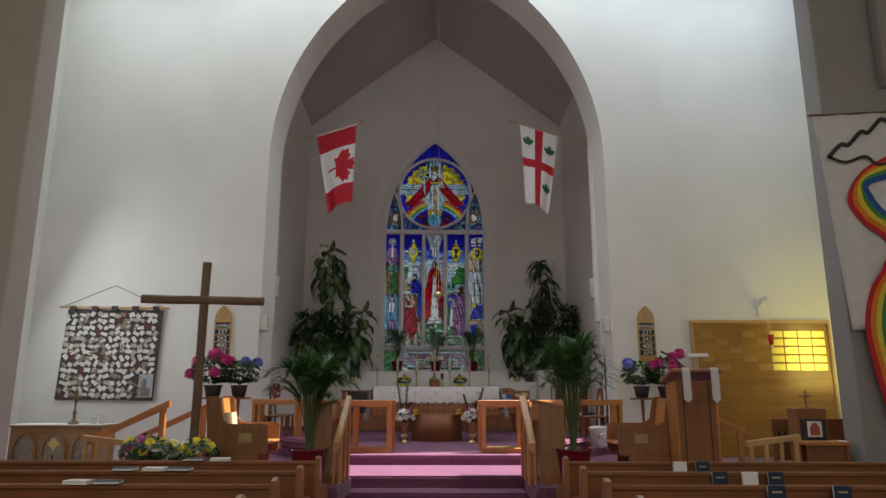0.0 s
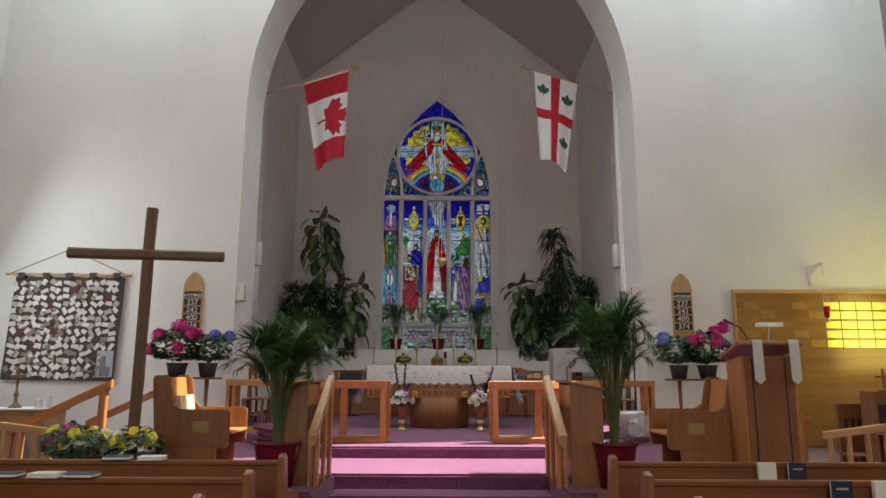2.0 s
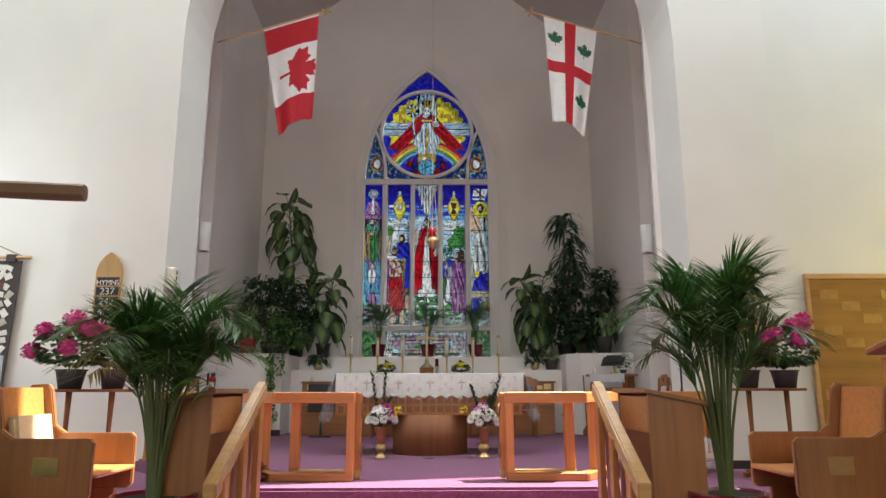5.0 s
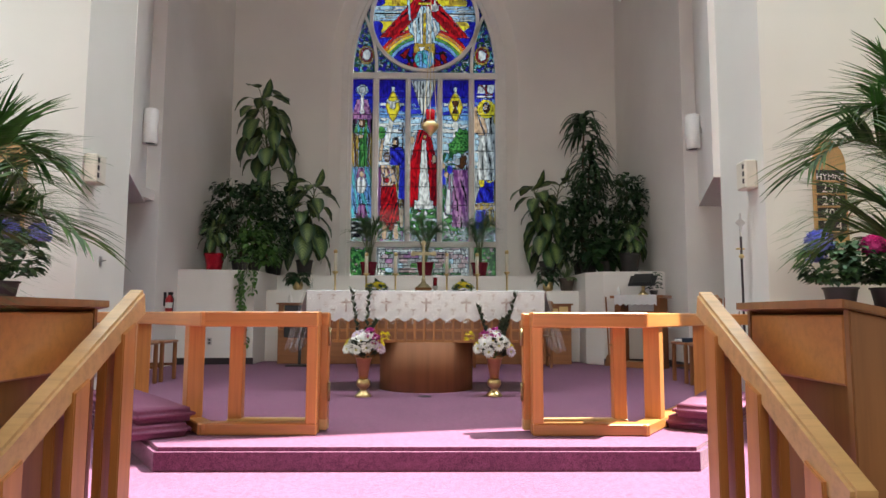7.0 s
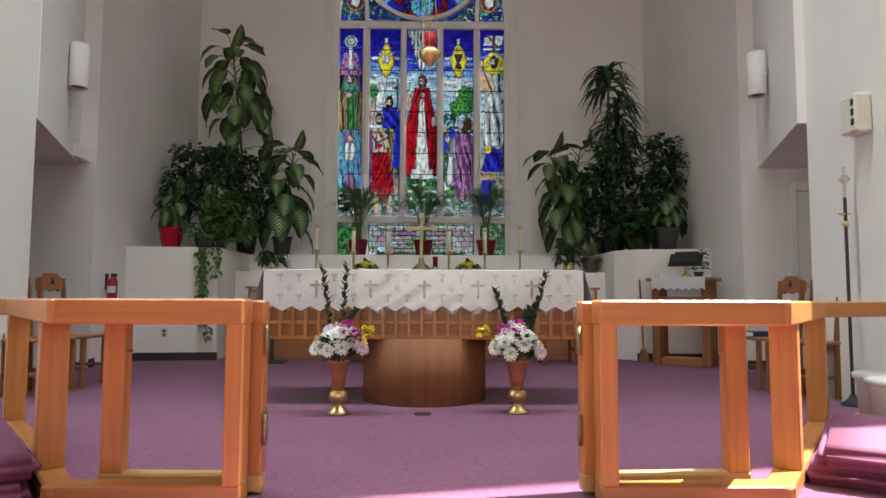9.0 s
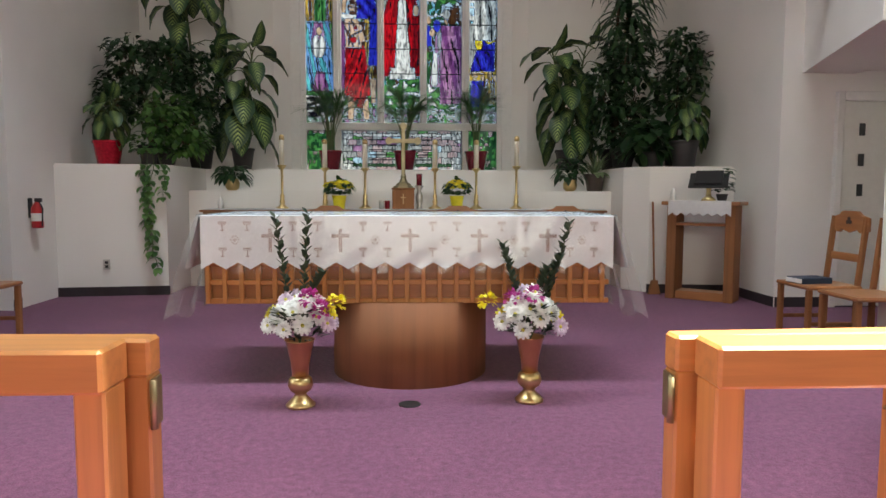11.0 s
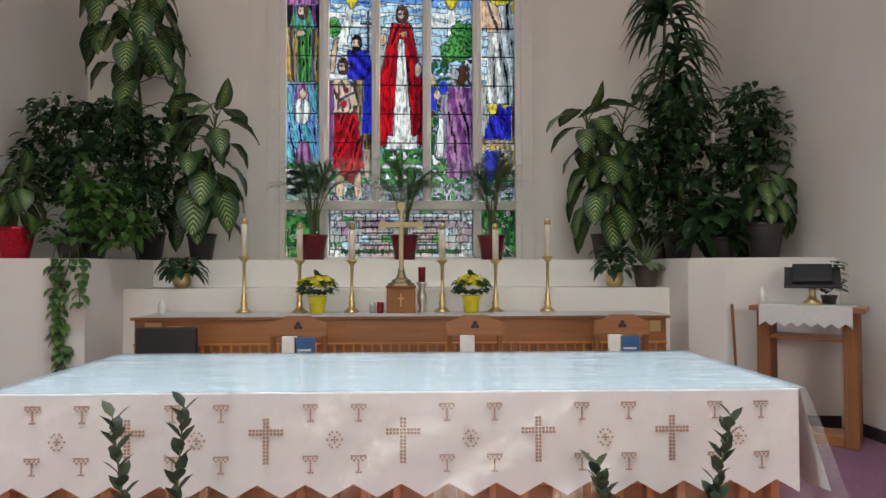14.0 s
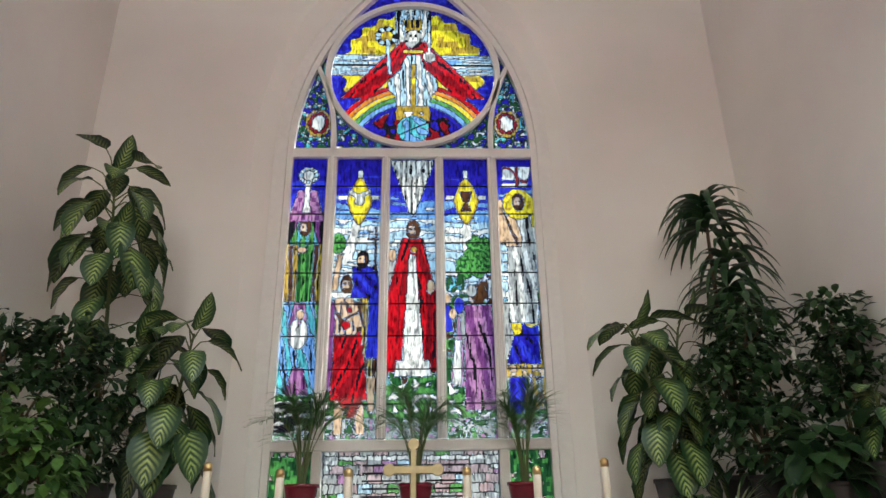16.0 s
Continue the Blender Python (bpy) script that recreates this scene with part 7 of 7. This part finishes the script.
for k, (x, y, mats, lab) in enumerate(((-3.5, 8.15, [LILAC, YELLOW, MAGENTA], "potted purple and yellow chrysanthemums on the platform"), (-3.2, 7.8, [YELLOW, YELLOW, WHITE_PETAL], "potted yellow chrysanthemums on the platform"), (-2.72, 7.75, [WHITE_PETAL, YELLOW, YELLOW], "potted white and yellow chrysanthemums on the platform"))):
    flower_pot("chrysanthemum", (x, y, CHANCEL), 0, 0, scatter(110 + k, 30, 0.23, 0.47, 0.05, mats, 0.052), 120 + k, lab, simple("purple_pot_wrap_%d" % k, (0.12, 0.05, 0.22), 0.35), 260, 0.24, 0.14, "chrysanthemums on the platform", "mum", 0.13, 0.2)
for x in (-0.86, 0.54):
    flower_pot("yellow_chrysanthemum", (x, 16.86, AZ + 0.953), 0, 0, scatter(int(130 + x * 10), 34, 0.15, 0.31, 0.03, [YELLOW], 0.045), 133, "yellow chrysanthemums in a bright yellow pot", YELLOW_POT, 90, 0.14, 0.075, "yellow chrysanthemums on the side altar", "mum", 0.085, 0.16)

SPRIG = leaf_mat("sprig_leaves", (0.02, 0.035, 0.02), (0.07, 0.09, 0.05), 0.5)
COPPER = simple("coppery_brass", (0.62, 0.33, 0.16), 0.28, 0.9, 0.05)
for k, (x, y, seed) in enumerate(((-0.58, 12.35, 141), (0.655, 12.40, 145))):
    rnd = random.Random(seed)
    v = thing("brass_vase", (x, y, SANCT), 0, "tall brass vase of white, pink and yellow flowers on the carpet", "vase", "altar vases")
    part("body", lathe([(0.075, 0), (0.078, 0.012), (0.06, 0.03), (0.035, 0.055), (0.03, 0.07), (0.055, 0.09), (0.067, 0.115), (0.06, 0.15), (0.045, 0.165)], 28), BRASS, v, "", True)
    part("neck", lathe([(0.044, 0.165), (0.05, 0.24), (0.075, 0.355), (0.082, 0.36), (0.07, 0.35), (0.05, 0.25)], 28), COPPER, v, "coppery trumpet neck", True)
    mixc = [WHITE_PETAL, LILAC, WHITE_PETAL, WHITE_PETAL, LILAC]
    for i in range(30):
        a = 2.4 * i
        d = 0.17 * math.sqrt((i + 0.5) / 30)
        px, py, pz = math.cos(a) * d * 1.05, math.sin(a) * d * 0.8, 0.585 - 0.95 * d * d / 0.17 + rnd.uniform(-0.025, 0.025)
        mt = mixc[i % 5]
        if i in (5, 13) if k == 0 else i in (2, 9):
            mt = MAGENTA
        if i in (17, 21):
            mt = YELLOW
        bm = bmesh.new()
        if mt in (MAGENTA,):
            bloom_ball(bm, (px, py - 0.045, pz + 0.01), 0.046, 90, rnd, 0.03)
        else:
            daisy(bm, (px, py, pz), (px * 3.5, py * 3 - 0.9, 0.45 + (pz - 0.5) * 3), rnd.uniform(0.044, 0.054), rnd, 13)
        tagged(part("bloom", bm, [mt, DISC], v), kind="stuff")
    bm = bmesh.new()
    bloom_ball(bm, (0.2 if k == 0 else -0.24, -0.04, 0.56), 0.042, 70, rnd, 0.03)
    part("bloom", bm, YELLOW, v)
    fol = bmesh.new()
    for i in range(150):
        a = rnd.uniform(0, 6.28)
        leaf(fol, (math.cos(a) * 0.09, math.sin(a) * 0.07, rnd.uniform(0.36, 0.5)), (math.cos(a), math.sin(a), rnd.uniform(0.2, 1.2)), 0.1, 0.03, 0.3, (0, 0), 0.1, 3)
    tips = ((-0.13, 0.05, 1.0), (0.04, 0.06, 1.02), (0.12, 0.05, 0.70)) if k == 0 else ((-0.15, 0.05, 0.85), (0.22, 0.05, 0.97), (0.1, 0.05, 0.72), (0.16, 0.0, 0.78))
    st = bmesh.new()
    for tx, ty, tz in tips:
        pts = [Vector((0, 0, 0.34)), Vector((tx * 0.5, ty * 0.5, 0.6)), Vector((tx, ty, tz))]
        tube(pts, [0.005, 0.004, 0.002], 5, st)
        for i in range(44):
            s = 0.25 + 0.75 * i / 43
            p = pts[0].lerp(pts[1], s * 2) if s < 0.5 else pts[1].lerp(pts[2], s * 2 - 1)
            a = i * 2.4
            leaf(fol, p, (math.cos(a), math.sin(a), 1.3), 0.056, 0.034, 0.2, (0, 0), 0.1, 3)
    part("stem", st, STEM, v)
    part("foliage", fol, SPRIG, v)

# ---- on the side altar ----
WAX = simple("candle_wax", (0.80, 0.75, 0.62), 0.5, 0, 0.03)
ST = AZ + 0.953
for k, x in enumerate((-1.55, -1.04, -0.56, 0.28, 0.78, 1.27)):
    big = 1.06 if k in (0, 5) else 1.0
    c = thing("candlestick", (x, 16.97, ST), 0, "tall brass altar candlestick with a white candle", "candlestick", "altar candlesticks")
    part("stick", lathe([(0.075, 0), (0.075, 0.012), (0.045, 0.03), (0.025, 0.05), (0.033, 0.085), (0.02, 0.12), (0.028, 0.15), (0.014, 0.18), (0.016, 0.44 * big), (0.05, 0.475 * big), (0.055, 0.485 * big), (0.03, 0.49 * big)], 20), BRASS, c, "", True)
    part("candle", lathe([(0.029, 0.485 * big), (0.029, 0.79 * big), (0.024, 0.795 * big)], 16), WAX, c, "", True)
    part("follower", lathe([(0.031, 0.77 * big), (0.031, 0.815 * big), (0.012, 0.83 * big)], 16), BRASS, c, "brass candle cap", True)
taber = thing("cross_stand", (-0.10, 16.9, ST), 0, "small oak box with an inlaid cross", "box")
part("box", bx(-0.13, 0.13, -0.1, 0.1, 0, 0.23), OAK_DARK, taber)
part("lid", bx(-0.14, 0.14, -0.11, 0.11, 0.23, 0.25), OAK_DARK, taber)
part("inlay_upright", bx(-0.006, 0.006, -0.104, -0.1, 0.06, 0.18, 0), OAK_PALE, taber)
part("inlay_arm", bx(-0.03, 0.03, -0.1045, -0.1, 0.13, 0.142, 0), OAK_PALE, taber)
DULL_BRASS = simple("satin_brass", (0.36, 0.30, 0.18), 0.48, 0.9, 0.12)
bc = thing("brass_cross", (-0.10, 16.9, ST + 0.25), 0, "polished brass altar cross on a stepped foot", "cross")
part("foot", lathe([(0.12, 0), (0.12, 0.02), (0.09, 0.03), (0.085, 0.05), (0.05, 0.07), (0.03, 0.12), (0.035, 0.14), (0.02, 0.17)], 6), DULL_BRASS, bc)
part("upright", bx(-0.022, 0.022, -0.012, 0.012, 0.16, 0.72, 0.006), DULL_BRASS, bc)
part("arm", bx(-0.16, 0.16, -0.0125, 0.0125, 0.53, 0.585, 0.006), DULL_BRASS, bc)
for p in ((-0.17, 0.557), (0.17, 0.557), (0, 0.73)):
    part("finial", lathe([(0.04, -0.014), (0.045, 0), (0.04, 0.014)], 12), DULL_BRASS, bc).matrix_basis = pose(p[0], 0, p[1], 90)
jug = thing("red_candle_stand", (0.09, 16.95, ST), 0, "silver candle stand with a dark red glass candle", "candle stand")
part("stand", lathe([(0.045, 0), (0.02, 0.03), (0.04, 0.1), (0.045, 0.15), (0.02, 0.22), (0.055, 0.27), (0.05, 0.28)], 20), STEEL, jug, "", True)
part("glass", lathe([(0.033, 0.28), (0.035, 0.42), (0.03, 0.42), (0.028, 0.30)], 18), simple("dark_ruby_glass", (0.16, 0.006, 0.012), 0.12), jug, "", True)
for x, mt, lab in ((-0.29, simple("jar_red", (0.2, 0.01, 0.02), 0.2), "small jar with a red lid"), (-0.36, STEEL, "small clear glass dish on the side altar")):
    tagged(part("small_jar", lathe([(0.03, 0), (0.032, 0.08), (0.03, 0.1), (0.01, 0.1)], 16, (x, 16.85, ST)), mt, None, "", True), lab, "jar")
bott = thing("sanitizer_bottle", (-2.25, 16.85, ST), 0, "clear hand sanitizer pump bottle on the side altar", "bottle", "sanitizer bottles")
part("bottle", lathe([(0.032, 0), (0.034, 0.09), (0.014, 0.115), (0.014, 0.13)], 16), FRAME_PAINT, bott, "", True)
part("pump", tube([(0, 0, 0.13), (0, 0, 0.165), (-0.03, 0, 0.165)], 0.006, 6), FRAME_PAINT, bott)

# ---- chairs in the sanctuary ----


def side_chair(at, rz, label, blank=False):
    """A plain oak chair with a shaped top rail pierced by a trefoil."""
    t = thing("oak_chair", at, rz, label, "chair", "oak chairs in the sanctuary")
    part("seat", bx(-0.22, 0.22, -0.21, 0.21, 0.43, 0.46, 0.01), OAK_DARK_X, t)
    for x in (-0.19, 0.19):
        part("front_leg", bx(x - 0.02, x + 0.02, -0.20, -0.16, 0, 0.43), OAK_DARK, t)
        part("back_post", prism([(0.16, 0), (0.20, 0), (0.20, 0.45), (0.25, 0.96), (0.215, 0.97), (0.165, 0.45)], x - 0.018, x + 0.018, "yz", None, 0.004), OAK_DARK, t)
        part("side_stretcher", bx(x - 0.012, x + 0.012, -0.16, 0.16, 0.16, 0.19), OAK_DARK, t)
    prof = [(-0.215, 0.76), (-0.12, 0.745), (-0.09, 0.77), (0.0, 0.745), (0.09, 0.77), (0.12, 0.745), (0.215, 0.76), (0.215, 0.86), (0.13, 0.88), (0.09, 0.91), (-0.09, 0.91), (-0.13, 0.88), (-0.215, 0.86)]
    prof = [(px, pz + 0.10) for px, pz in prof]
    part("top_rail", prism(prof, 0.222, 0.25, "xz", None, 0.004), OAK_DARK_X, t)
    for dx, dz in ((-0.016, 0), (0.016, 0), (0, 0.026)):
        part("trefoil", lathe([(0.016, 0), (0.016, 0.004)], 12), BASE_DARK, t).matrix_basis = pose(dx, 0.222, 0.925 + dz, 90)
        part("trefoil", lathe([(0.016, 0), (0.016, 0.004)], 12), BASE_DARK, t).matrix_basis = pose(dx, 0.254, 0.925 + dz, 90)
    part("lower_rail", bx(-0.19, 0.19, 0.205, 0.225, 0.63, 0.69), OAK_DARK_X, t)
    return t


for k, x in enumerate((-0.84, 0.48, 1.60)):
    side_chair((x, 16.0, SANCT), 180, "oak chair with a trefoil-pierced back behind the altar")
    for dx, mt, w, h in ((0.05, BOOK_TEAL, 0.075, 0.16), (-0.06, PAPER, 0.055, 0.17)):
        if k == 1 and mt is BOOK_TEAL:
            continue
        b = thing("service_book", (x + dx, 15.735, SANCT + 0.69), 0, "blue service book held on a chair back" if mt is BOOK_TEAL else "white booklet held on a chair back", "book", "books on chair backs")
        part("cover", bx(-w, w, -0.012, 0.012, 0, h, 0.003), mt, b)
        if mt is BOOK_TEAL:
            part("title_bar", bx(-0.05, 0.05, -0.0135, -0.012, 0.06, 0.075, 0), PAPER, b)
screen = thing("black_screen", (-1.93, 16.1, SANCT), 0, "black flat panel standing before the side altar", "panel")
part("panel", bx(-0.24, 0.24, -0.02, 0.02, 0.42, 0.90, 0.01), BLACK, screen)
part("leg", bx(-0.02, 0.02, -0.02, 0.02, 0.02, 0.42), BLACK, screen)
part("foot", bx(-0.18, 0.18, -0.14, 0.14, 0, 0.02), BLACK, screen)
for y in (13.15, 13.7):
    side_chair((3.12, y + 0.1, SANCT), -90, "oak chair with a pierced back beside the wall")
    side_chair((-3.18, y + 0.15, SANCT), 90, "oak chair with a pierced back beside the wall")
bk = thing("thick_book", (3.05, 13.8, SANCT + 0.46), 8, "thick dark blue book lying on a chair", "book")
part("cover", bx(-0.13, 0.13, -0.09, 0.09, 0, 0.045, 0.004), BOOK_BLUE, bk)
part("page_block", bx(-0.134, 0.12, -0.086, 0.086, 0.006, 0.039, 0.001), PAPER, bk)

# ---- credence table in the corner ----
cr = thing("credence_table", (3.15, 15.93, SANCT), -38, "tall oak credence table standing across the corner", "table")
part("top", bx(-0.40, 0.40, -0.2, 0.2, 1.02, 1.06), OAK_DARK_X, cr)
for x in (-0.30, 0.30):
    part("leg", bx(x - 0.05, x + 0.05, -0.15, 0.15, 0.0, 1.02), OAK_DARK, cr)
part("shelf", bx(-0.25, 0.25, -0.15, 0.15, 0.80, 0.83), OAK_DARK_X, cr)
part("stretcher", bx(-0.25, 0.25, -0.12, 0.12, 0.0, 0.09), OAK_DARK_X, cr)
lc = thing("lace_cloth", (3.15, 15.93, SANCT + 1.06), -38, "white lace-edged cloth on the credence table", "cloth")
part("top_cloth", bx(-0.32, 0.32, -0.215, 0.205, 0.002, 0.007, 0.001), LINEN, lc)
part("front_drop", prism([(-0.32, 0.005)] + [(-0.32 + 0.64 * i / 14, -0.12 - (0.0 if i % 2 else 0.035)) for i in range(15)] + [(0.32, 0.005)], -0.22, -0.215, "xz"), LINEN, lc)
part("side_drop", bx(0.322, 0.328, -0.1, 0.2, -0.45, 0.006, 0.001), LINEN, lc)
bs = thing("book_stand", (3.2, 15.95, SANCT + 1.067), -30, "brass missal stand holding an open black book", "book stand")
part("stem", lathe([(0.075, 0), (0.07, 0.02), (0.03, 0.05), (0.022, 0.1), (0.03, 0.14)], 18), BRASS, bs, "", True)
part("rest", bx(-0.2, 0.2, -0.03, 0.22, 0, 0.02, 0.004, None, pose(0, -0.08, 0.15, 38)), BLACK, bs)
part("book_cover", bx(-0.14, 0.14, 0.0, 0.22, 0, 0.03, 0.006, None, pose(0, -0.09, 0.17, 38)), BLACK, bs)
part("page_block", bx(-0.2, 0.2, 0.01, 0.2, 0, 0.012, 0.003, None, pose(0, -0.085, 0.155, 38)), PAPER, bs)
bt2 = thing("sanitizer_bottle", (2.88, 16.12, SANCT + 1.06), 0, "clear hand sanitizer pump bottle on the credence table", "bottle", "sanitizer bottles")
part("bottle", lathe([(0.03, 0), (0.03, 0.1), (0.012, 0.12), (0.012, 0.14)], 16), FRAME_PAINT, bt2, "", True)
pl2 = thing("dark_plant", (3.38, 16.02, SANCT + 1.06), 0, "small dark-leaved plant behind the missal stand", "potted plant")
pot(pl2, 0.06, 0.08, DARK_POT, "", 0.01)
fol = bmesh.new()
for i in range(34):
    a = rnd.uniform(0, 6.28)
    leaf(fol, (math.cos(a) * 0.04, math.sin(a) * 0.04, 0.1 + rnd.uniform(0, 0.25)), (math.cos(a), math.sin(a), 0.3), 0.11, 0.07, 0.6, (0, 0), 0.1, 4)
part("foliage", fol, FICUS, pl2)
sweep = thing("floor_sweeper", (2.76, 16.30, SANCT), 0, "wooden-handled sweeper leaning on the white ledge", "sweeper")
part("handle", tube([(0, 0, 0.12), (-0.02, 0.06, 1.05)], 0.012, 8), OAK_DARK, sweep)
part("head", prism([(-0.07, 0), (0.07, 0), (0.03, 0.16), (-0.03, 0.16)], -0.03, 0.03, "xz", None, 0.006), OAK_DARK, sweep)

# ---- things by the communion rail ----
KNEEL = simple("purple_kneeler_cloth", (0.20, 0.058, 0.12), 0.85, 0, 0.1, 60, 0.3)
for side in (-1, 1):
    for k in range(2):
        ang = math.degrees(math.atan2(1.15, side * 0.8))
        cx, cy = (-2.02 - 0.03 * k, 10.78 + 0.05 * k) if side < 0 else (2.12 + 0.02 * k, 10.95 - 0.05 * k)
        q = thing("kneeler_cushion", (cx, cy, SANCT + 0.085 * k), ang + (3 if k else 0), "flat purple kneeling cushion stacked on the step", "cushion", "kneeling cushions")
        L = 0.75 if side < 0 else 0.55
        bm = bmesh.new()
        bmesh.ops.create_cube(bm, size=1.0, matrix=Matrix.Translation((0, 0, 0.042)) @ Matrix.Diagonal((2 * L, 0.38, 0.084, 1)))
        bmesh.ops.subdivide_edges(bm, edges=[e for e in bm.edges if abs(e.verts[0].co.x - e.verts[1].co.x) > 0.1], cuts=7)
        bmesh.ops.bevel(bm, geom=[e for e in bm.edges if e.calc_face_angle(0) > 0.5], offset=0.032, segments=4, affect="EDGES")
        for v in bm.verts:
            v.co.z = max(0.0, v.co.z + (0.012 * noise.noise(Vector((v.co.x * 5, v.co.y * 7, k + side))) if v.co.z > 0.04 else 0))
            v.co.y += 0.008 * noise.noise(Vector((v.co.x * 6, v.co.z * 9, k)))
        part("cushion", bm, KNEEL, q, "", True)
        part("seam", tube([(-L + 0.02, -0.192, 0.045), (0, -0.194, 0.04), (L - 0.02, -0.192, 0.045)], 0.004, 6), KNEEL, q)
WHITE_PL = simple("white_plastic", (0.76, 0.75, 0.72), 0.45, 0, 0.03)
for k, (x, y, s) in enumerate(((2.80, 11.66, 0.95), (2.96, 12.0, 1.05))):
    b = thing("plastic_bucket", (x, y, SANCT), 0, "white plastic tub with a lid beside the rail", "bucket", "white tubs")
    part("tub", lathe([(0.13 * s, 0), (0.15 * s, 0.27), (0.155 * s, 0.275), (0.155 * s, 0.29)], 28), WHITE_PL, b, "", True)
    part("lid", lathe([(0.165 * s, 0.285), (0.168 * s, 0.32), (0.15 * s, 0.325), (0.01, 0.322)], 28), WHITE_PL, b, "", True)
    if k == 0:
        part("print", bx(-0.05, 0.05, -0.149, -0.143, 0.13, 0.2, 0), simple("red_print", (0.5, 0.2, 0.2), 0.6), b)
BAG_PLASTIC, gn, gl2, gb2 = node_mat("thin_bag_plastic", 0.15)
gm, gt = gn.new("ShaderNodeMixShader"), gn.new("ShaderNodeBsdfTransparent")
gb2.inputs["Base Color"].default_value = (0.7, 0.7, 0.7, 1)
gm.inputs[0].default_value = 0.22
gl2.new(gt.outputs[0], gm.inputs[1])
gl2.new(gb2.outputs[0], gm.inputs[2])
gl2.new(gm.outputs[0], gn["Material Output"].inputs["Surface"])
bag = thing("plastic_bag", (2.95, 11.35, SANCT), 0, "crumpled clear plastic bag on the carpet", "plastic bag")
bm = bmesh.new()
bmesh.ops.create_icosphere(bm, subdivisions=5, radius=0.19)
for v in bm.verts:
    v.co *= 1 + 0.4 * noise.noise(v.co * 8) + 0.25 * abs(noise.noise(v.co * 20)) + 0.1 * noise.noise(v.co * 50)
    v.co.z = max(0.0, v.co.z * 0.8 + 0.13)
bs2 = part("bag", bm, BAG_PLASTIC, bag, "", True)
bs2.visible_shadow = False
pc = thing("processional_cross", (3.225, 12.75, SANCT), 0, "brass processional cross on a tall dark staff in a stand", "processional cross")
pc.scale = (0.9, 0.9, 0.9)
part("staff", tube([(0, 0, 0.03), (0, 0, 1.75)], 0.014, 8), BASE_DARK, pc)
part("foot", lathe([(0.085, 0), (0.085, 0.02), (0.04, 0.05), (0.02, 0.09)], 20), BASE_DARK, pc, "", True)
part("knop", lathe([(0.015, 1.5), (0.035, 1.52), (0.015, 1.55)], 14), BRASS, pc, "", True)
part("collar", bx(-0.06, 0.04, -0.012, 0.012, 1.6, 1.62), BRASS, pc)
part("cross_upright", bx(-0.012, 0.012, -0.01, 0.01, 1.72, 2.02), STEEL, pc)
part("cross_arm", bx(-0.055, 0.055, -0.0105, 0.0105, 1.90, 1.925), STEEL, pc)
part("cross_ring", lathe([(0.04, -0.008), (0.046, 0), (0.04, 0.008)], 16), STEEL, pc).matrix_basis = pose(0, 0, 1.912, 90)
dr = tagged(part("floor_plate", lathe([(0.06, 0.0), (0.06, 0.004), (0.05, 0.006), (0.01, 0.006)], 24, (0, 12.354, SANCT)), BLACK), "round dark floor outlet plate in the carpet", "floor plate")

# ---- sanctuary lamp over the altar ----
sl = thing("sanctuary_lamp", (0.03, 13.2, 0), 0, "hanging brass sanctuary lamp with a red glass", "hanging lamp")
part("bowl", lathe([(0.01, 3.33), (0.03, 3.36), (0.09, 3.42), (0.095, 3.46), (0.06, 3.48), (0.05, 3.50)], 24), BRASS, sl, "", True)
part("red_glass", lathe([(0.045, 3.50), (0.055, 3.62), (0.05, 3.62), (0.035, 3.52)], 20), RED_GLASS, sl, "", True)
for a in range(3):
    c, s = math.cos(a * 2.09 + 0.5), math.sin(a * 2.09 + 0.5)
    part("chain", tube([(c * 0.09, s * 0.09, 3.46), (c * 0.02, s * 0.02, 4.3)], 0.0035, 5), BRASS, sl)
part("long_chain", tube([(0, 0, 4.3), (0, 0, 10.7)], 0.0035, 5), BRASS, sl)
